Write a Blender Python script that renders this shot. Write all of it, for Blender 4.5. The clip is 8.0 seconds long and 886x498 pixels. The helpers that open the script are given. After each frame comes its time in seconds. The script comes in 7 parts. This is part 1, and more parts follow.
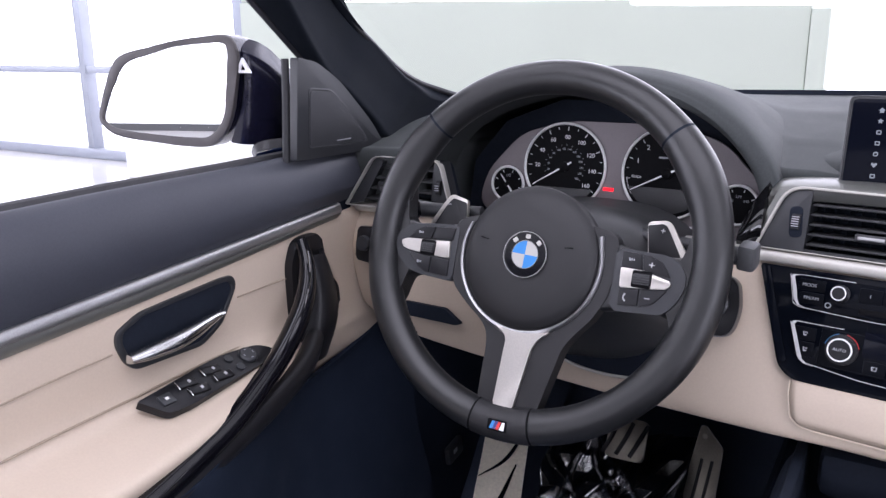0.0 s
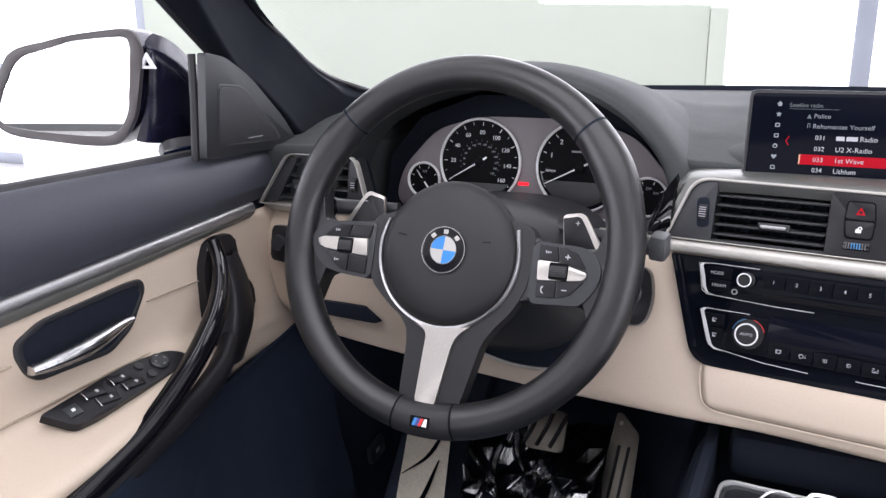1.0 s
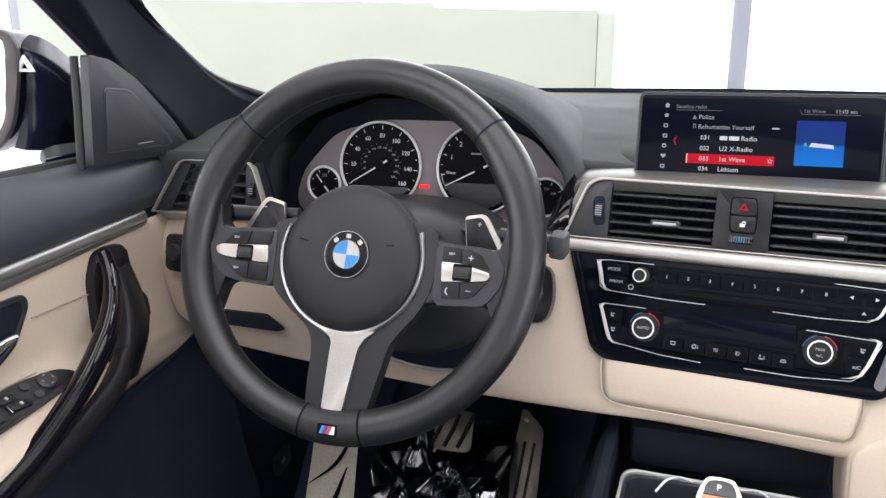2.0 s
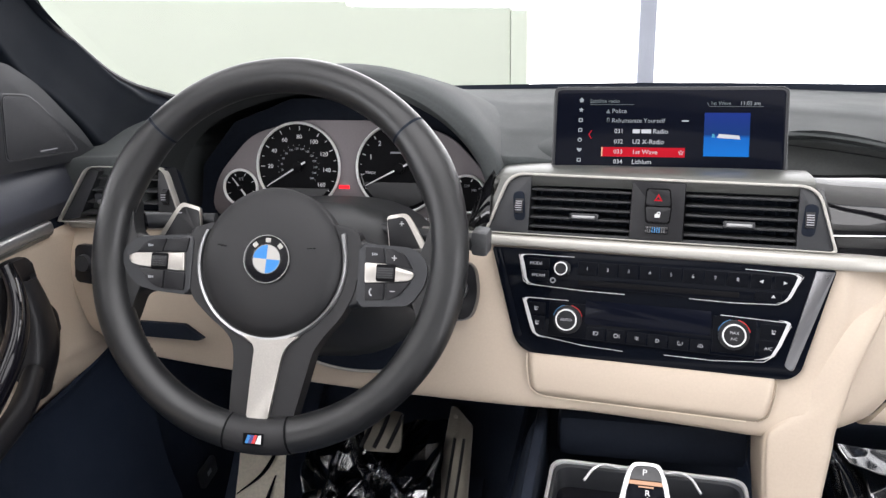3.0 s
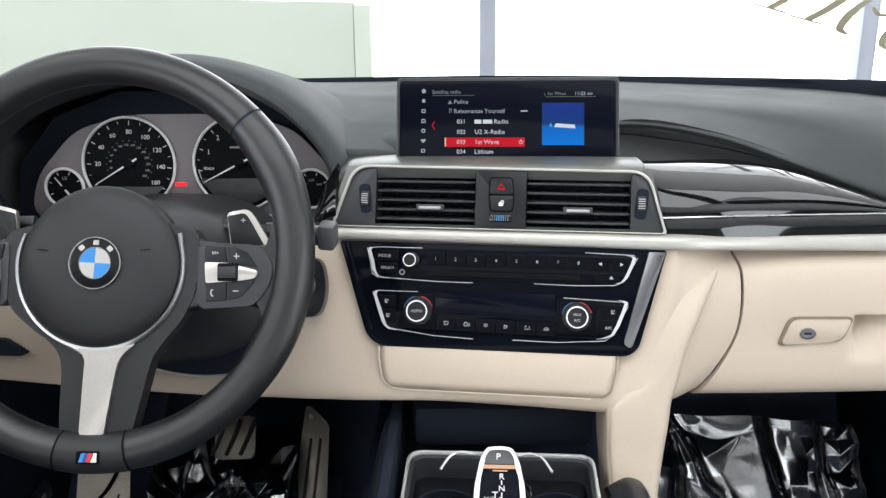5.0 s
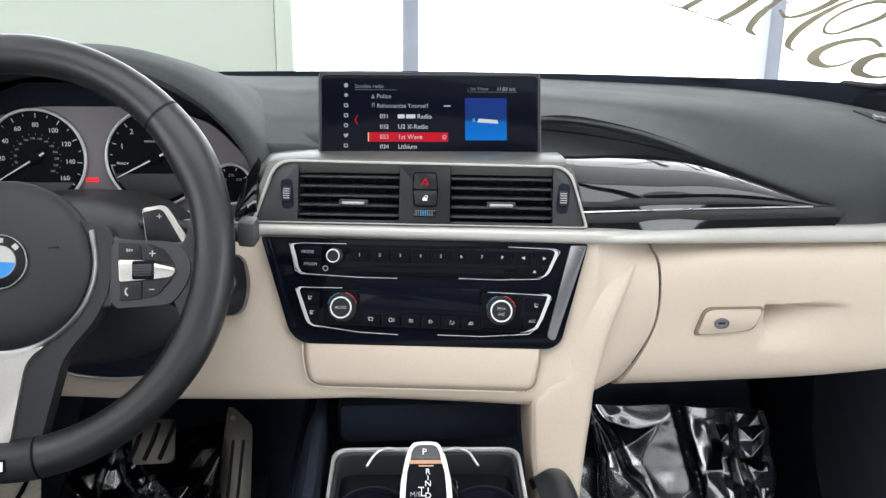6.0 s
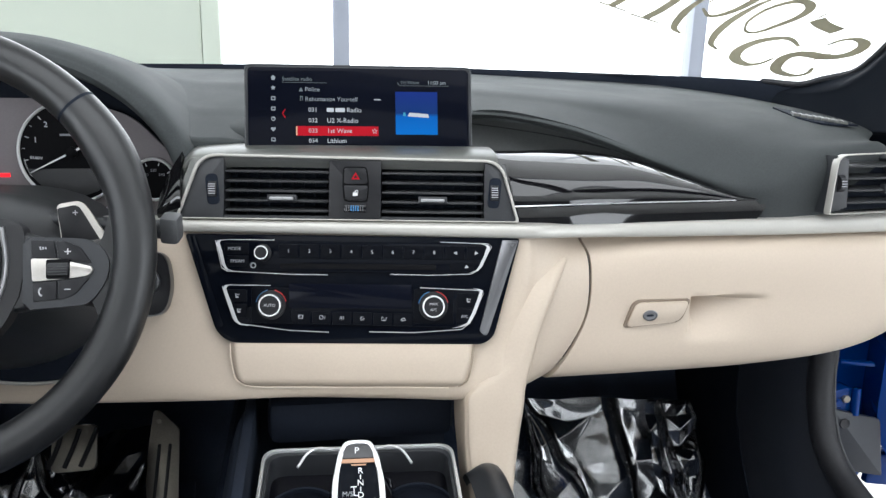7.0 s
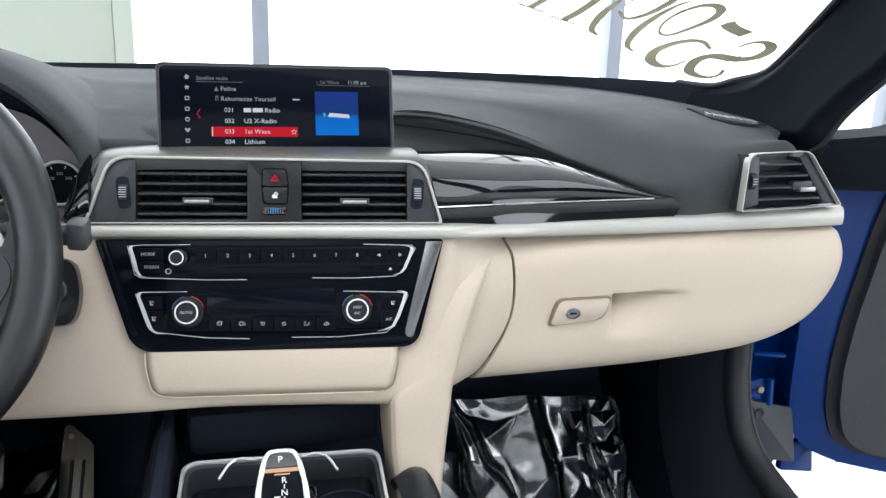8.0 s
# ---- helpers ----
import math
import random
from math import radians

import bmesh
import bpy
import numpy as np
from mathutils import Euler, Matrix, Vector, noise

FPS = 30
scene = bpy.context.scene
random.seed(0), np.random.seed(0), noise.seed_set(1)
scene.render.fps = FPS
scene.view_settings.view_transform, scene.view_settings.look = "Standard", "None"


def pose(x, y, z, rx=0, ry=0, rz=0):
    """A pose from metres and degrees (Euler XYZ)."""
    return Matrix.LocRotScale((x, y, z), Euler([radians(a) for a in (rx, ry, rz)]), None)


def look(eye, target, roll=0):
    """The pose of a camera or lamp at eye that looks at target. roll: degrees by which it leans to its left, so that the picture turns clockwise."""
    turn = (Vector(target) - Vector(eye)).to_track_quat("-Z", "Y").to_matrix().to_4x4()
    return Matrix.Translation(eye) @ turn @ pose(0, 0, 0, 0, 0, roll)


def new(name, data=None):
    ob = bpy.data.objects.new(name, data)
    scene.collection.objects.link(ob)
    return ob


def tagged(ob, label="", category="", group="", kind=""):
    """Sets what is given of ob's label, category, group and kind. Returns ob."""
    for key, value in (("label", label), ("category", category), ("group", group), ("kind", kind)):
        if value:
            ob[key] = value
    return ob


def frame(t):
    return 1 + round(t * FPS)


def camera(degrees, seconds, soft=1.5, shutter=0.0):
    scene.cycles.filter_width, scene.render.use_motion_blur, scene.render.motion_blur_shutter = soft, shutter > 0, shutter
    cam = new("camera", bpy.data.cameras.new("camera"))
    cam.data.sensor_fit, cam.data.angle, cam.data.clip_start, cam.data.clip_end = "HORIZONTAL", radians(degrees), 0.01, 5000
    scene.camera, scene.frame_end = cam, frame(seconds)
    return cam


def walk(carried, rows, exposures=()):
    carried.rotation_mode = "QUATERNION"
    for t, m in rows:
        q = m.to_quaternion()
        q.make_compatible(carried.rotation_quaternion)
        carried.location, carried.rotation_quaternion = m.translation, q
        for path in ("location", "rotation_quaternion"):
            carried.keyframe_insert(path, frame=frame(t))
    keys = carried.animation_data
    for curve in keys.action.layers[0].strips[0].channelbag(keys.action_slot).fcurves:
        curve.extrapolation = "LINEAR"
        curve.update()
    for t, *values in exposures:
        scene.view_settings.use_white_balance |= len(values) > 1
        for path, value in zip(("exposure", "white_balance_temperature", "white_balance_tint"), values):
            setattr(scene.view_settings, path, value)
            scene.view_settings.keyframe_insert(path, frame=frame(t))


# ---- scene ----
# The camera: held between the front seats and panned from the driver's door to the passenger's.
cam = camera(58.29, 8.0, 1.4)
ROWS = [  # seconds, x, y, z, yaw, pitch, roll
    (0, -0.0379, -0.7094, 1.0859, 31.23, -14.36, -0.56),
    (0.5, -0.0394, -0.7069, 1.0845, 28.32, -14.45, -0.57),
    (1, -0.0412, -0.7056, 1.0832, 25.06, -14.57, -0.38),
    (1.5, -0.0429, -0.7049, 1.0823, 21.19, -14.47, -0.02),
    (3, -0.0452, -0.7010, 1.0824, 11.95, -14.52, -0.87),
    (3.5, -0.0450, -0.6967, 1.0799, 9.34, -14.81, -0.77),
    (4, -0.0427, -0.6954, 1.0793, 6.81, -14.76, -0.76),
    (4.5, -0.0417, -0.6936, 1.0784, 3.99, -14.81, -0.68),
    (6, -0.0406, -0.6890, 1.0740, -4.59, -15.11, 0.58),
    (6.5, -0.0409, -0.6875, 1.0730, -6.99, -15.14, 1.01),
    (7, -0.0378, -0.6818, 1.0702, -9.56, -15.24, 1.38),
    (7.5, -0.0368, -0.6780, 1.0689, -12.43, -15.35, 1.65),
    (8, -0.0340, -0.6746, 1.0675, -15.09, -14.94, 1.86),
]
walk(cam, [(t, pose(x, y, z, 90 + pitch, 0, yaw) @ pose(0, 0, 0, 0, 0, roll)) for t, x, y, z, yaw, pitch, roll in ROWS],
     [(0.0, 0.06, 5900, 24), (1.3, 0.23, 6250, 17), (3.0, 0.27, 6400, 14), (4.5, 0.19, 6250, 10), (6.0, 0.09, 6150, 9), (8.0, 0.02, 6000, 8)])

# ---- light ----
world = bpy.data.worlds.new("world")
scene.world = world
world.use_nodes = True
wn = world.node_tree.nodes
sky = wn.new("ShaderNodeTexSky")
sky.sky_type, sky.sun_disc, sky.sun_elevation, sky.sun_rotation = "NISHITA", False, radians(40), radians(200)
world.node_tree.links.new(sky.outputs[0], wn["Background"].inputs[0])
wn["Background"].inputs[1].default_value = 0.12


def area_lamp(name, eye, target, sx, sy, power, colour=(1, 1, 1)):
    """A rectangular area lamp at eye, facing target."""
    data = bpy.data.lights.new(name, "AREA")
    data.shape, data.size, data.size_y, data.energy, data.color = "RECTANGLE", sx, sy, power, colour
    ob = new(name, data)
    ob.matrix_world = look(eye, target)
    return ob


area_lamp("window_light_front", (1.0, 4.3, 2.9), (0.2, 0, 1.0), 9.0, 3.4, 160, (0.98, 0.99, 1.0))
# West, rear and east lamps are added fill from unseen sides.
area_lamp("window_light_west", (-12.6, -1.6, 2.3), (0, -0.5, 1.0), 11.0, 3.6, 420, (0.96, 0.98, 1.0))
area_lamp("window_light_rear", (-6.4, -8.6, 2.1), (0, 0, 0.9), 8.5, 3.2, 330, (0.98, 0.99, 1.0))
area_lamp("window_light_east", (7.4, -4.4, 2.2), (-0.4, 0, 0.8), 5.4, 3.4, 220, (0.98, 0.99, 1.0))
# Overhead fill, added; no ceiling source is seen.
area_lamp("fill_light_ceiling", (-0.3, -2.4, 4.70), (-0.3, -2.4, 0), 7.2, 4.8, 170, (1.0, 0.99, 0.97))


# ---- materials ----
def material(name, colour, rough=0.5, metal=0.0, grain=0.0, grain_scale=200.0, bump=0.0, bump_scale=900.0, coat=0.0, wear=0.0, wear_scale=6.0,
             spec=0.5, sheen=0.0):
    """A surface with fine grain, broad wear and a small relief."""
    m = bpy.data.materials.new(name)
    m.use_nodes = True
    nt = m.node_tree
    b = nt.nodes["Principled BSDF"]
    b.inputs["Roughness"].default_value = rough
    b.inputs["Metallic"].default_value = metal
    b.inputs["Coat Weight"].default_value = coat
    b.inputs["Coat Roughness"].default_value = 0.04
    b.inputs["Specular IOR Level"].default_value = spec
    b.inputs["Sheen Weight"].default_value = sheen
    b.inputs["Base Color"].default_value = (*colour, 1)
    where = nt.nodes.new("ShaderNodeTexCoord").outputs["Object"]

    def noise_at(scale, detail=4.0):
        n = nt.nodes.new("ShaderNodeTexNoise")
        n.inputs["Scale"].default_value, n.inputs["Detail"].default_value = scale, detail
        nt.links.new(where, n.inputs["Vector"])
        return n.outputs["Fac"]

    def spread(fac, low, high):
        r = nt.nodes.new("ShaderNodeMapRange")
        r.inputs["From Min"].default_value, r.inputs["From Max"].default_value = 0.3, 0.7
        r.inputs["To Min"].default_value, r.inputs["To Max"].default_value = low, high
        nt.links.new(fac, r.inputs["Value"])
        return r.outputs["Result"]

    if grain or wear:
        h = nt.nodes.new("ShaderNodeHueSaturation")
        h.inputs["Color"].default_value = (*colour, 1)
        a = spread(noise_at(grain_scale), 1 - grain, 1 + grain)
        c = spread(noise_at(wear_scale, 6.0), 1 - wear, 1 + wear)
        p = nt.nodes.new("ShaderNodeMath")
        p.operation = "MULTIPLY"
        nt.links.new(a, p.inputs[0]), nt.links.new(c, p.inputs[1])
        nt.links.new(p.outputs[0], h.inputs["Value"])
        nt.links.new(h.outputs[0], b.inputs["Base Color"])
        q = spread(noise_at(wear_scale * 2.3, 5.0), max(0.02, rough * (1 - wear)), min(1.0, rough * (1 + wear)))
        nt.links.new(q, b.inputs["Roughness"])
    if bump:
        v = nt.nodes.new("ShaderNodeTexVoronoi")
        v.inputs["Scale"].default_value = bump_scale
        nt.links.new(where, v.inputs["Vector"])
        k = nt.nodes.new("ShaderNodeBump")
        k.inputs["Strength"].default_value, k.inputs["Distance"].default_value = bump, 0.0006
        nt.links.new(v.outputs["Distance"], k.inputs["Height"])
        nt.links.new(k.outputs["Normal"], b.inputs["Normal"])
    return m


def glow(name, colour, strength):
    m = bpy.data.materials.new(name)
    m.use_nodes = True
    b = m.node_tree.nodes["Principled BSDF"]
    b.inputs["Base Color"].default_value = (*[c * 0.05 for c in colour], 1)
    b.inputs["Specular IOR Level"].default_value = 0.1
    b.inputs["Emission Color"].default_value = (*colour, 1)
    b.inputs["Emission Strength"].default_value = strength
    b.inputs["Roughness"].default_value = 0.3
    return m


SOFT_BLACK = material("soft_black_dash", (0.046, 0.051, 0.052), 0.75, grain=0.08, grain_scale=500, bump=0.12, bump_scale=1500, wear=0.08, spec=0.26)
DOOR_BLACK = material("soft_black_door", (0.034, 0.037, 0.048), 0.5, grain=0.08, grain_scale=500, bump=0.12, bump_scale=1500, wear=0.08, spec=0.35)
# Dash black with the light on the recessed band put into its tone.
STITCHED = material("stitched_black_lightened", (0.085, 0.090, 0.090), 0.5, grain=0.08, grain_scale=400, bump=0.2, bump_scale=1100, wear=0.08)
LEATHER = material("black_wheel_leather", (0.013, 0.0135, 0.0145), 0.34, grain=0.08, grain_scale=600, bump=0.12, bump_scale=1400, wear=0.10, wear_scale=9)
HUB_BLACK = material("airbag_cover_black", (0.017, 0.017, 0.0185), 0.5, grain=0.06, grain_scale=700, bump=0.15, bump_scale=1800, wear=0.06, spec=0.36)
PLASTIC = material("hard_black_plastic", (0.020, 0.0215, 0.025), 0.42, grain=0.08, grain_scale=600, bump=0.08, bump_scale=1800, wear=0.1)
DARK = material("dark_cavity_plastic", (0.012, 0.0155, 0.024), 0.7, grain=0.1, wear=0.1, spec=0.1)
GLOSS = material("piano_black", (0.004, 0.004, 0.006), 0.07, wear=0.12, wear_scale=9, spec=0.4)
TRIM_GLOSS = material("lacquered_black_trim", (0.006, 0.006, 0.007), 0.05, wear=0.1, wear_scale=9, spec=0.6, coat=0.3)
PANEL_GLOSS = material("black_panel_plastic", (0.003, 0.004, 0.007), 0.08, wear=0.12, wear_scale=9, spec=0.06)
BEIGE = material("beige_leatherette", (0.515, 0.430, 0.343), 0.5, grain=0.025, grain_scale=420, bump=0.10, bump_scale=1300, wear=0.03, wear_scale=5)
BEIGE_LOW = material("beige_moulded_plastic", (0.495, 0.413, 0.328), 0.46, grain=0.025, grain_scale=420, bump=0.08, bump_scale=1500, wear=0.035, wear_scale=5)
PEARL = material("satin_pearl_trim", (0.45, 0.435, 0.40), 0.35, metal=0.35, grain=0.03, grain_scale=600, wear=0.04)
SATIN = material("satin_grey_trim", (0.16, 0.163, 0.152), 0.38, metal=0.5, grain=0.03, grain_scale=600, wear=0.06)
DARK_CHROME = material("dark_satin_chrome", (0.20, 0.20, 0.21), 0.32, metal=1.0, wear=0.15)
CHROME = material("satin_chrome", (0.62, 0.62, 0.63), 0.24, metal=1.0, wear=0.15)
# Black plastic, its base colour raised for the bright light around the mirror.
MIRROR_BLACK = material("black_plastic_lightened", (0.060, 0.054, 0.054), 0.45, grain=0.08, grain_scale=600, wear=0.08)
RIM_CHROME = material("bright_polished_rim", (0.86, 0.86, 0.87), 0.34, metal=0.75, wear=0.06)
KEY_GREY = material("grey_key_plastic", (0.050, 0.050, 0.052), 0.5, grain=0.08, grain_scale=600, wear=0.06)
WHEEL_SILVER = material("warm_satin_silver", (0.52, 0.495, 0.46), 0.32, metal=0.9, grain=0.06, grain_scale=700, wear=0.08)
EMBLEM_CHROME = material("emblem_chrome", (0.34, 0.34, 0.34), 0.25, metal=1.0, wear=0.1)
ALU = material("brushed_aluminium", (0.34, 0.34, 0.345), 0.38, metal=0.9, grain=0.1, grain_scale=700, wear=0.1)
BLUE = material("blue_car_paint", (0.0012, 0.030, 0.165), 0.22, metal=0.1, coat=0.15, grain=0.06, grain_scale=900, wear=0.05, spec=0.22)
# Shaded copy of the blue paint, for the mirror shell and its inner side.
BLUE_SHADED = material("blue_paint_shaded", (0.009, 0.009, 0.022), 0.25, metal=0.1, coat=0.3, grain=0.06, grain_scale=900, wear=0.05, spec=0.3)
RUBBER = material("black_rubber_seal", (0.015, 0.015, 0.018), 0.6, grain=0.15, wear=0.15)
# Carpet tone is lifted to stand in for glare over the shaded footwell.
CARPET = material("dark_carpet_lifted", (0.055, 0.068, 0.098), 0.95, grain=0.3, grain_scale=900, bump=0.5, bump_scale=1500, wear=0.25, spec=0.1)
DOOR_LOW = material("dark_navy_lower_trim", (0.014, 0.020, 0.034), 0.9, grain=0.2, grain_scale=900, bump=0.3, bump_scale=1500, wear=0.2, spec=0.1)
STEEL = material("brushed_pedal_steel", (0.28, 0.255, 0.215), 0.45, metal=0.7, grain=0.1, grain_scale=500, wear=0.2)
CLUSTER = material("graphite_cluster_face", (0.20, 0.178, 0.186), 0.5, metal=0.15, grain=0.05, grain_scale=600, wear=0.06)
DIAL = material("dial_black", (0.006, 0.006, 0.007), 0.45, grain=0.1, wear=0.1, spec=0.05)
PRINT = material("pale_print", (0.42, 0.42, 0.44), 0.5, wear=0.03)
SLAT = material("vent_slat_plastic", (0.030, 0.031, 0.033), 0.45, grain=0.08, grain_scale=600, wear=0.1)
PAD = material("button_pad_black", (0.010, 0.010, 0.012), 0.38, grain=0.08, grain_scale=600, wear=0.06, spec=0.3)
WHITE_INK = material("white_ink", (0.75, 0.75, 0.76), 0.5, wear=0.03)
GREY_INK = material("grey_ink", (0.30, 0.31, 0.33), 0.5, wear=0.03)
PLASTER = material("white_showroom_paint", (0.80, 0.80, 0.78), 0.6, grain=0.02, wear=0.04, wear_scale=0.8)
DARK_WALL = material("unseen_wall_dark", (0.07, 0.072, 0.075), 0.6, grain=0.02, wear=0.04, wear_scale=0.8)
SAGE = material("pale_sage_wall_paint", (0.425, 0.465, 0.395), 0.6, grain=0.02, wear=0.04, wear_scale=0.7)
TILE = material("white_floor_tile", (0.55, 0.54, 0.53), 0.12, grain=0.03, wear=0.06, wear_scale=0.9)
FRAME = material("aluminium_window_frame", (0.30, 0.32, 0.37), 0.4, metal=0.3, grain=0.04, wear=0.05)
SCREEN_BLACK = material("display_glass_black", (0.004, 0.005, 0.010), 0.10, wear=0.1, spec=0.05)
PILLAR = material("dark_pillar_trim", (0.006, 0.008, 0.012), 0.80, grain=0.12, grain_scale=900, bump=0.12, bump_scale=1800, wear=0.06, spec=0.10)
# Chrome lines and rings in pale paint: their bright reflections are in the colour.
SILVER_LINE = material("chrome_edge_pale_paint", (0.58, 0.58, 0.59), 0.3, metal=0.1, wear=0.06)
RING = material("chrome_ring_white_paint", (0.80, 0.80, 0.80), 0.35, wear=0.03)
HEADLINER = material("dark_headliner_cloth", (0.035, 0.035, 0.04), 0.9, grain=0.2, grain_scale=500, wear=0.1)
FILM = material("shiny_black_film", (0.46, 0.465, 0.475), 0.12, metal=1.0, wear=0.2, wear_scale=20)
FILM.node_tree.nodes["Principled BSDF"].inputs["Coat IOR"].default_value = 2.1
PAPER = material("cream_paper", (0.86, 0.79, 0.66), 0.6, grain=0.08, grain_scale=200, wear=0.08, wear_scale=14)
DECAL = material("gold_olive_decal_paint", (0.50, 0.475, 0.38), 0.5, grain=0.06, wear=0.1)
SEAM_CREASE = material("beige_thread_and_crease", (0.30, 0.245, 0.185), 0.7, grain=0.2, grain_scale=900)
PIPING = material("pale_beige_piping", (0.70, 0.61, 0.50), 0.5, grain=0.05, grain_scale=900)
LATCH_SHADOW = material("brown_latch_shadow", (0.21, 0.165, 0.125), 0.4, metal=0.3, wear=0.1)
DOOR_GREY = material("dark_grey_door_card", (0.037, 0.039, 0.042), 0.6, grain=0.12, grain_scale=300, bump=0.3, wear=0.1)
MIRROR = material("mirror_silver", (0.95, 0.95, 0.95), 0.01, metal=1.0)
def thin_glass(name, gloss):
    """Clear thin glass: light passes, a little is mirrored."""
    m = bpy.data.materials.new(name)
    m.use_nodes = True
    nt = m.node_tree
    nt.nodes.remove(nt.nodes["Principled BSDF"])
    mix, clear, shine = (nt.nodes.new("ShaderNode" + q) for q in ("MixShader", "BsdfTransparent", "BsdfGlossy"))
    shine.inputs["Roughness"].default_value = 0.02
    mix.inputs[0].default_value = gloss
    nt.links.new(clear.outputs[0], mix.inputs[1]), nt.links.new(shine.outputs[0], mix.inputs[2])
    nt.links.new(mix.outputs[0], nt.nodes["Material Output"].inputs[0])
    return m


PANE = thin_glass("clear_pane", 0.03)
SKY_GLOW = glow("bright_daylight", (1.0, 1.0, 0.99), 3.2)
# Glow of the unseen windows and ceiling panel that are added as sources.
SIDE_GLOW = glow("added_daylight_glow", (1.0, 1.0, 0.99), 1.9)
RED_GLOW = glow("red_lamp", (1.0, 0.02, 0.03), 1.6)
UI_WHITE = glow("display_white", (0.85, 0.88, 0.92), 0.62)
UI_GREY = glow("display_grey", (0.45, 0.52, 0.55), 0.35)
UI_RED = glow("display_red", (0.58, 0.008, 0.022), 0.80)
AMBER = glow("amber_strip", (0.95, 0.56, 0.36), 0.75)


# ---- shaping ----
BASE = {}


def thing(name, at, label, category, group="", kind=""):
    ob = new(name)
    ob.location, ob.empty_display_size = at, 0.02
    BASE[ob.name] = Vector(at)
    return tagged(ob, label, category, group, kind)


def part(name, bm, mat, parent=None, label="", angle=38, tags=None):
    """Links a bmesh, shaped in world places, as one mesh object under its thing or part."""
    at = BASE[parent.name] if parent else Vector((0, 0, 0))
    bmesh.ops.recalc_face_normals(bm, faces=bm.faces)
    bmesh.ops.translate(bm, verts=bm.verts, vec=-at)
    me = bpy.data.meshes.new(name)
    bm.to_mesh(me)
    bm.free()
    me.materials.append(mat)
    for p in me.polygons:
        p.use_smooth = True
    me.set_sharp_from_angle(angle=radians(angle))
    ob = new(name, me)
    BASE[ob.name] = at
    if parent:
        ob.parent = parent
    if tags:
        tagged(ob, *tags)
    return tagged(ob, label)


def V3(p):
    return Vector(p) if len(p) == 3 else Vector((p[0], p[1], 0))


def spline(points, n, closed=False):
    """n points of a smooth curve through the control points."""
    p = [V3(q) for q in points]
    k = len(p)
    span = k if closed else k - 1
    out = []
    for i in range(n):
        s = span * i / (n if closed else n - 1)
        j = min(int(s), span - 1)
        f = s - j
        if closed:
            a, b, c, d = (p[(j + q) % k] for q in (-1, 0, 1, 2))
        else:
            b, c = p[j], p[j + 1]
            a = p[j - 1] if j else b * 2 - c
            d = p[j + 2] if j + 2 < k else c * 2 - b
        out.append(0.5 * (2 * b + (c - a) * f + (2 * a - 5 * b + 4 * c - d) * f * f + (3 * b - a - 3 * c + d) * f ** 3))
    return out


def corner_round(points, r, n=4):
    """A polygon (2D) with rounded corners; r one radius or one for each corner."""
    p = [Vector(q) for q in points]
    out = []
    for i, b in enumerate(p):
        a, c = p[i - 1], p[(i + 1) % len(p)]
        rr = r[i] if isinstance(r, (list, tuple)) else r
        rr = min(rr, (a - b).length * 0.49, (c - b).length * 0.49)
        if rr < 1e-6:
            out.append(b.copy())
            continue
        u, w = b + (a - b).normalized() * rr, b + (c - b).normalized() * rr
        for j in range(n + 1):
            f = j / n
            out.append(u * (1 - f) ** 2 + b * 2 * f * (1 - f) + w * f * f)
    return out


def loft(rows, closed_rows=False, closed_loop=False, caps=False):
    bm = bmesh.new()
    vs = [[bm.verts.new(p) for p in row] for row in rows]
    n, k = len(vs), len(vs[0])
    for i in range(n if closed_loop else n - 1):
        for j in range(k if closed_rows else k - 1):
            a, b = vs[i], vs[(i + 1) % n]
            bm.faces.new((a[j], a[(j + 1) % k], b[(j + 1) % k], b[j]))
    if caps:
        bm.faces.new(vs[0]), bm.faces.new(vs[-1])
    return bm


def smooth_loft(sections, n, k):
    """A surface through sections, each a few control points; n rows of k points."""
    cols = [spline(s, k) for s in sections]
    lines = [spline([c[j] for c in cols], n) for j in range(k)]
    return [[lines[j][i] for j in range(k)] for i in range(n)]


def sheet(sections, n, k, thick, seen_from=(-0.1, -0.9, 1.15)):
    """A shell through the sections; its thickness lies on the side away from the cabin."""
    rows = smooth_loft(sections, n, k)
    bm = loft(rows)
    bmesh.ops.recalc_face_normals(bm, faces=bm.faces)
    bm.normal_update()
    eye = Vector(seen_from)
    if sum(f.normal.dot(eye - f.calc_center_median()) * f.calc_area() for f in bm.faces) < 0:
        bmesh.ops.reverse_faces(bm, faces=bm.faces)
        bm.normal_update()
    bm.verts.ensure_lookup_table()
    front = [[bm.verts[i * k + j] for j in range(k)] for i in range(n)]
    back = [[bm.verts.new(v.co - v.normal * abs(thick)) for v in row] for row in front]
    for i in range(n - 1):
        for j in range(k - 1):
            bm.faces.new((back[i][j], back[i][j + 1], back[i + 1][j + 1], back[i + 1][j]))
    rim = [(i, 0) for i in range(n)] + [(n - 1, j) for j in range(1, k)] + [(i, k - 1) for i in range(n - 2, -1, -1)] + [(0, j) for j in range(k - 2, 0, -1)]
    for q, (i, j) in enumerate(rim):
        u, w = rim[(q + 1) % len(rim)]
        bm.faces.new((front[i][j], front[u][w], back[u][w], back[i][j]))
    return bm


def tube(path, r, seg=10, closed=False, squash=1.0, up=(0, 0, 1)):
    p = [Vector(q) for q in path]
    rings = []
    for i, q in enumerate(p):
        t = (p[(i + 1) % len(p)] - p[i - 1]) if closed or 0 < i < len(p) - 1 else (p[1] - p[0] if i == 0 else p[-1] - p[-2])
        t.normalize()
        side = t.cross(Vector(up))
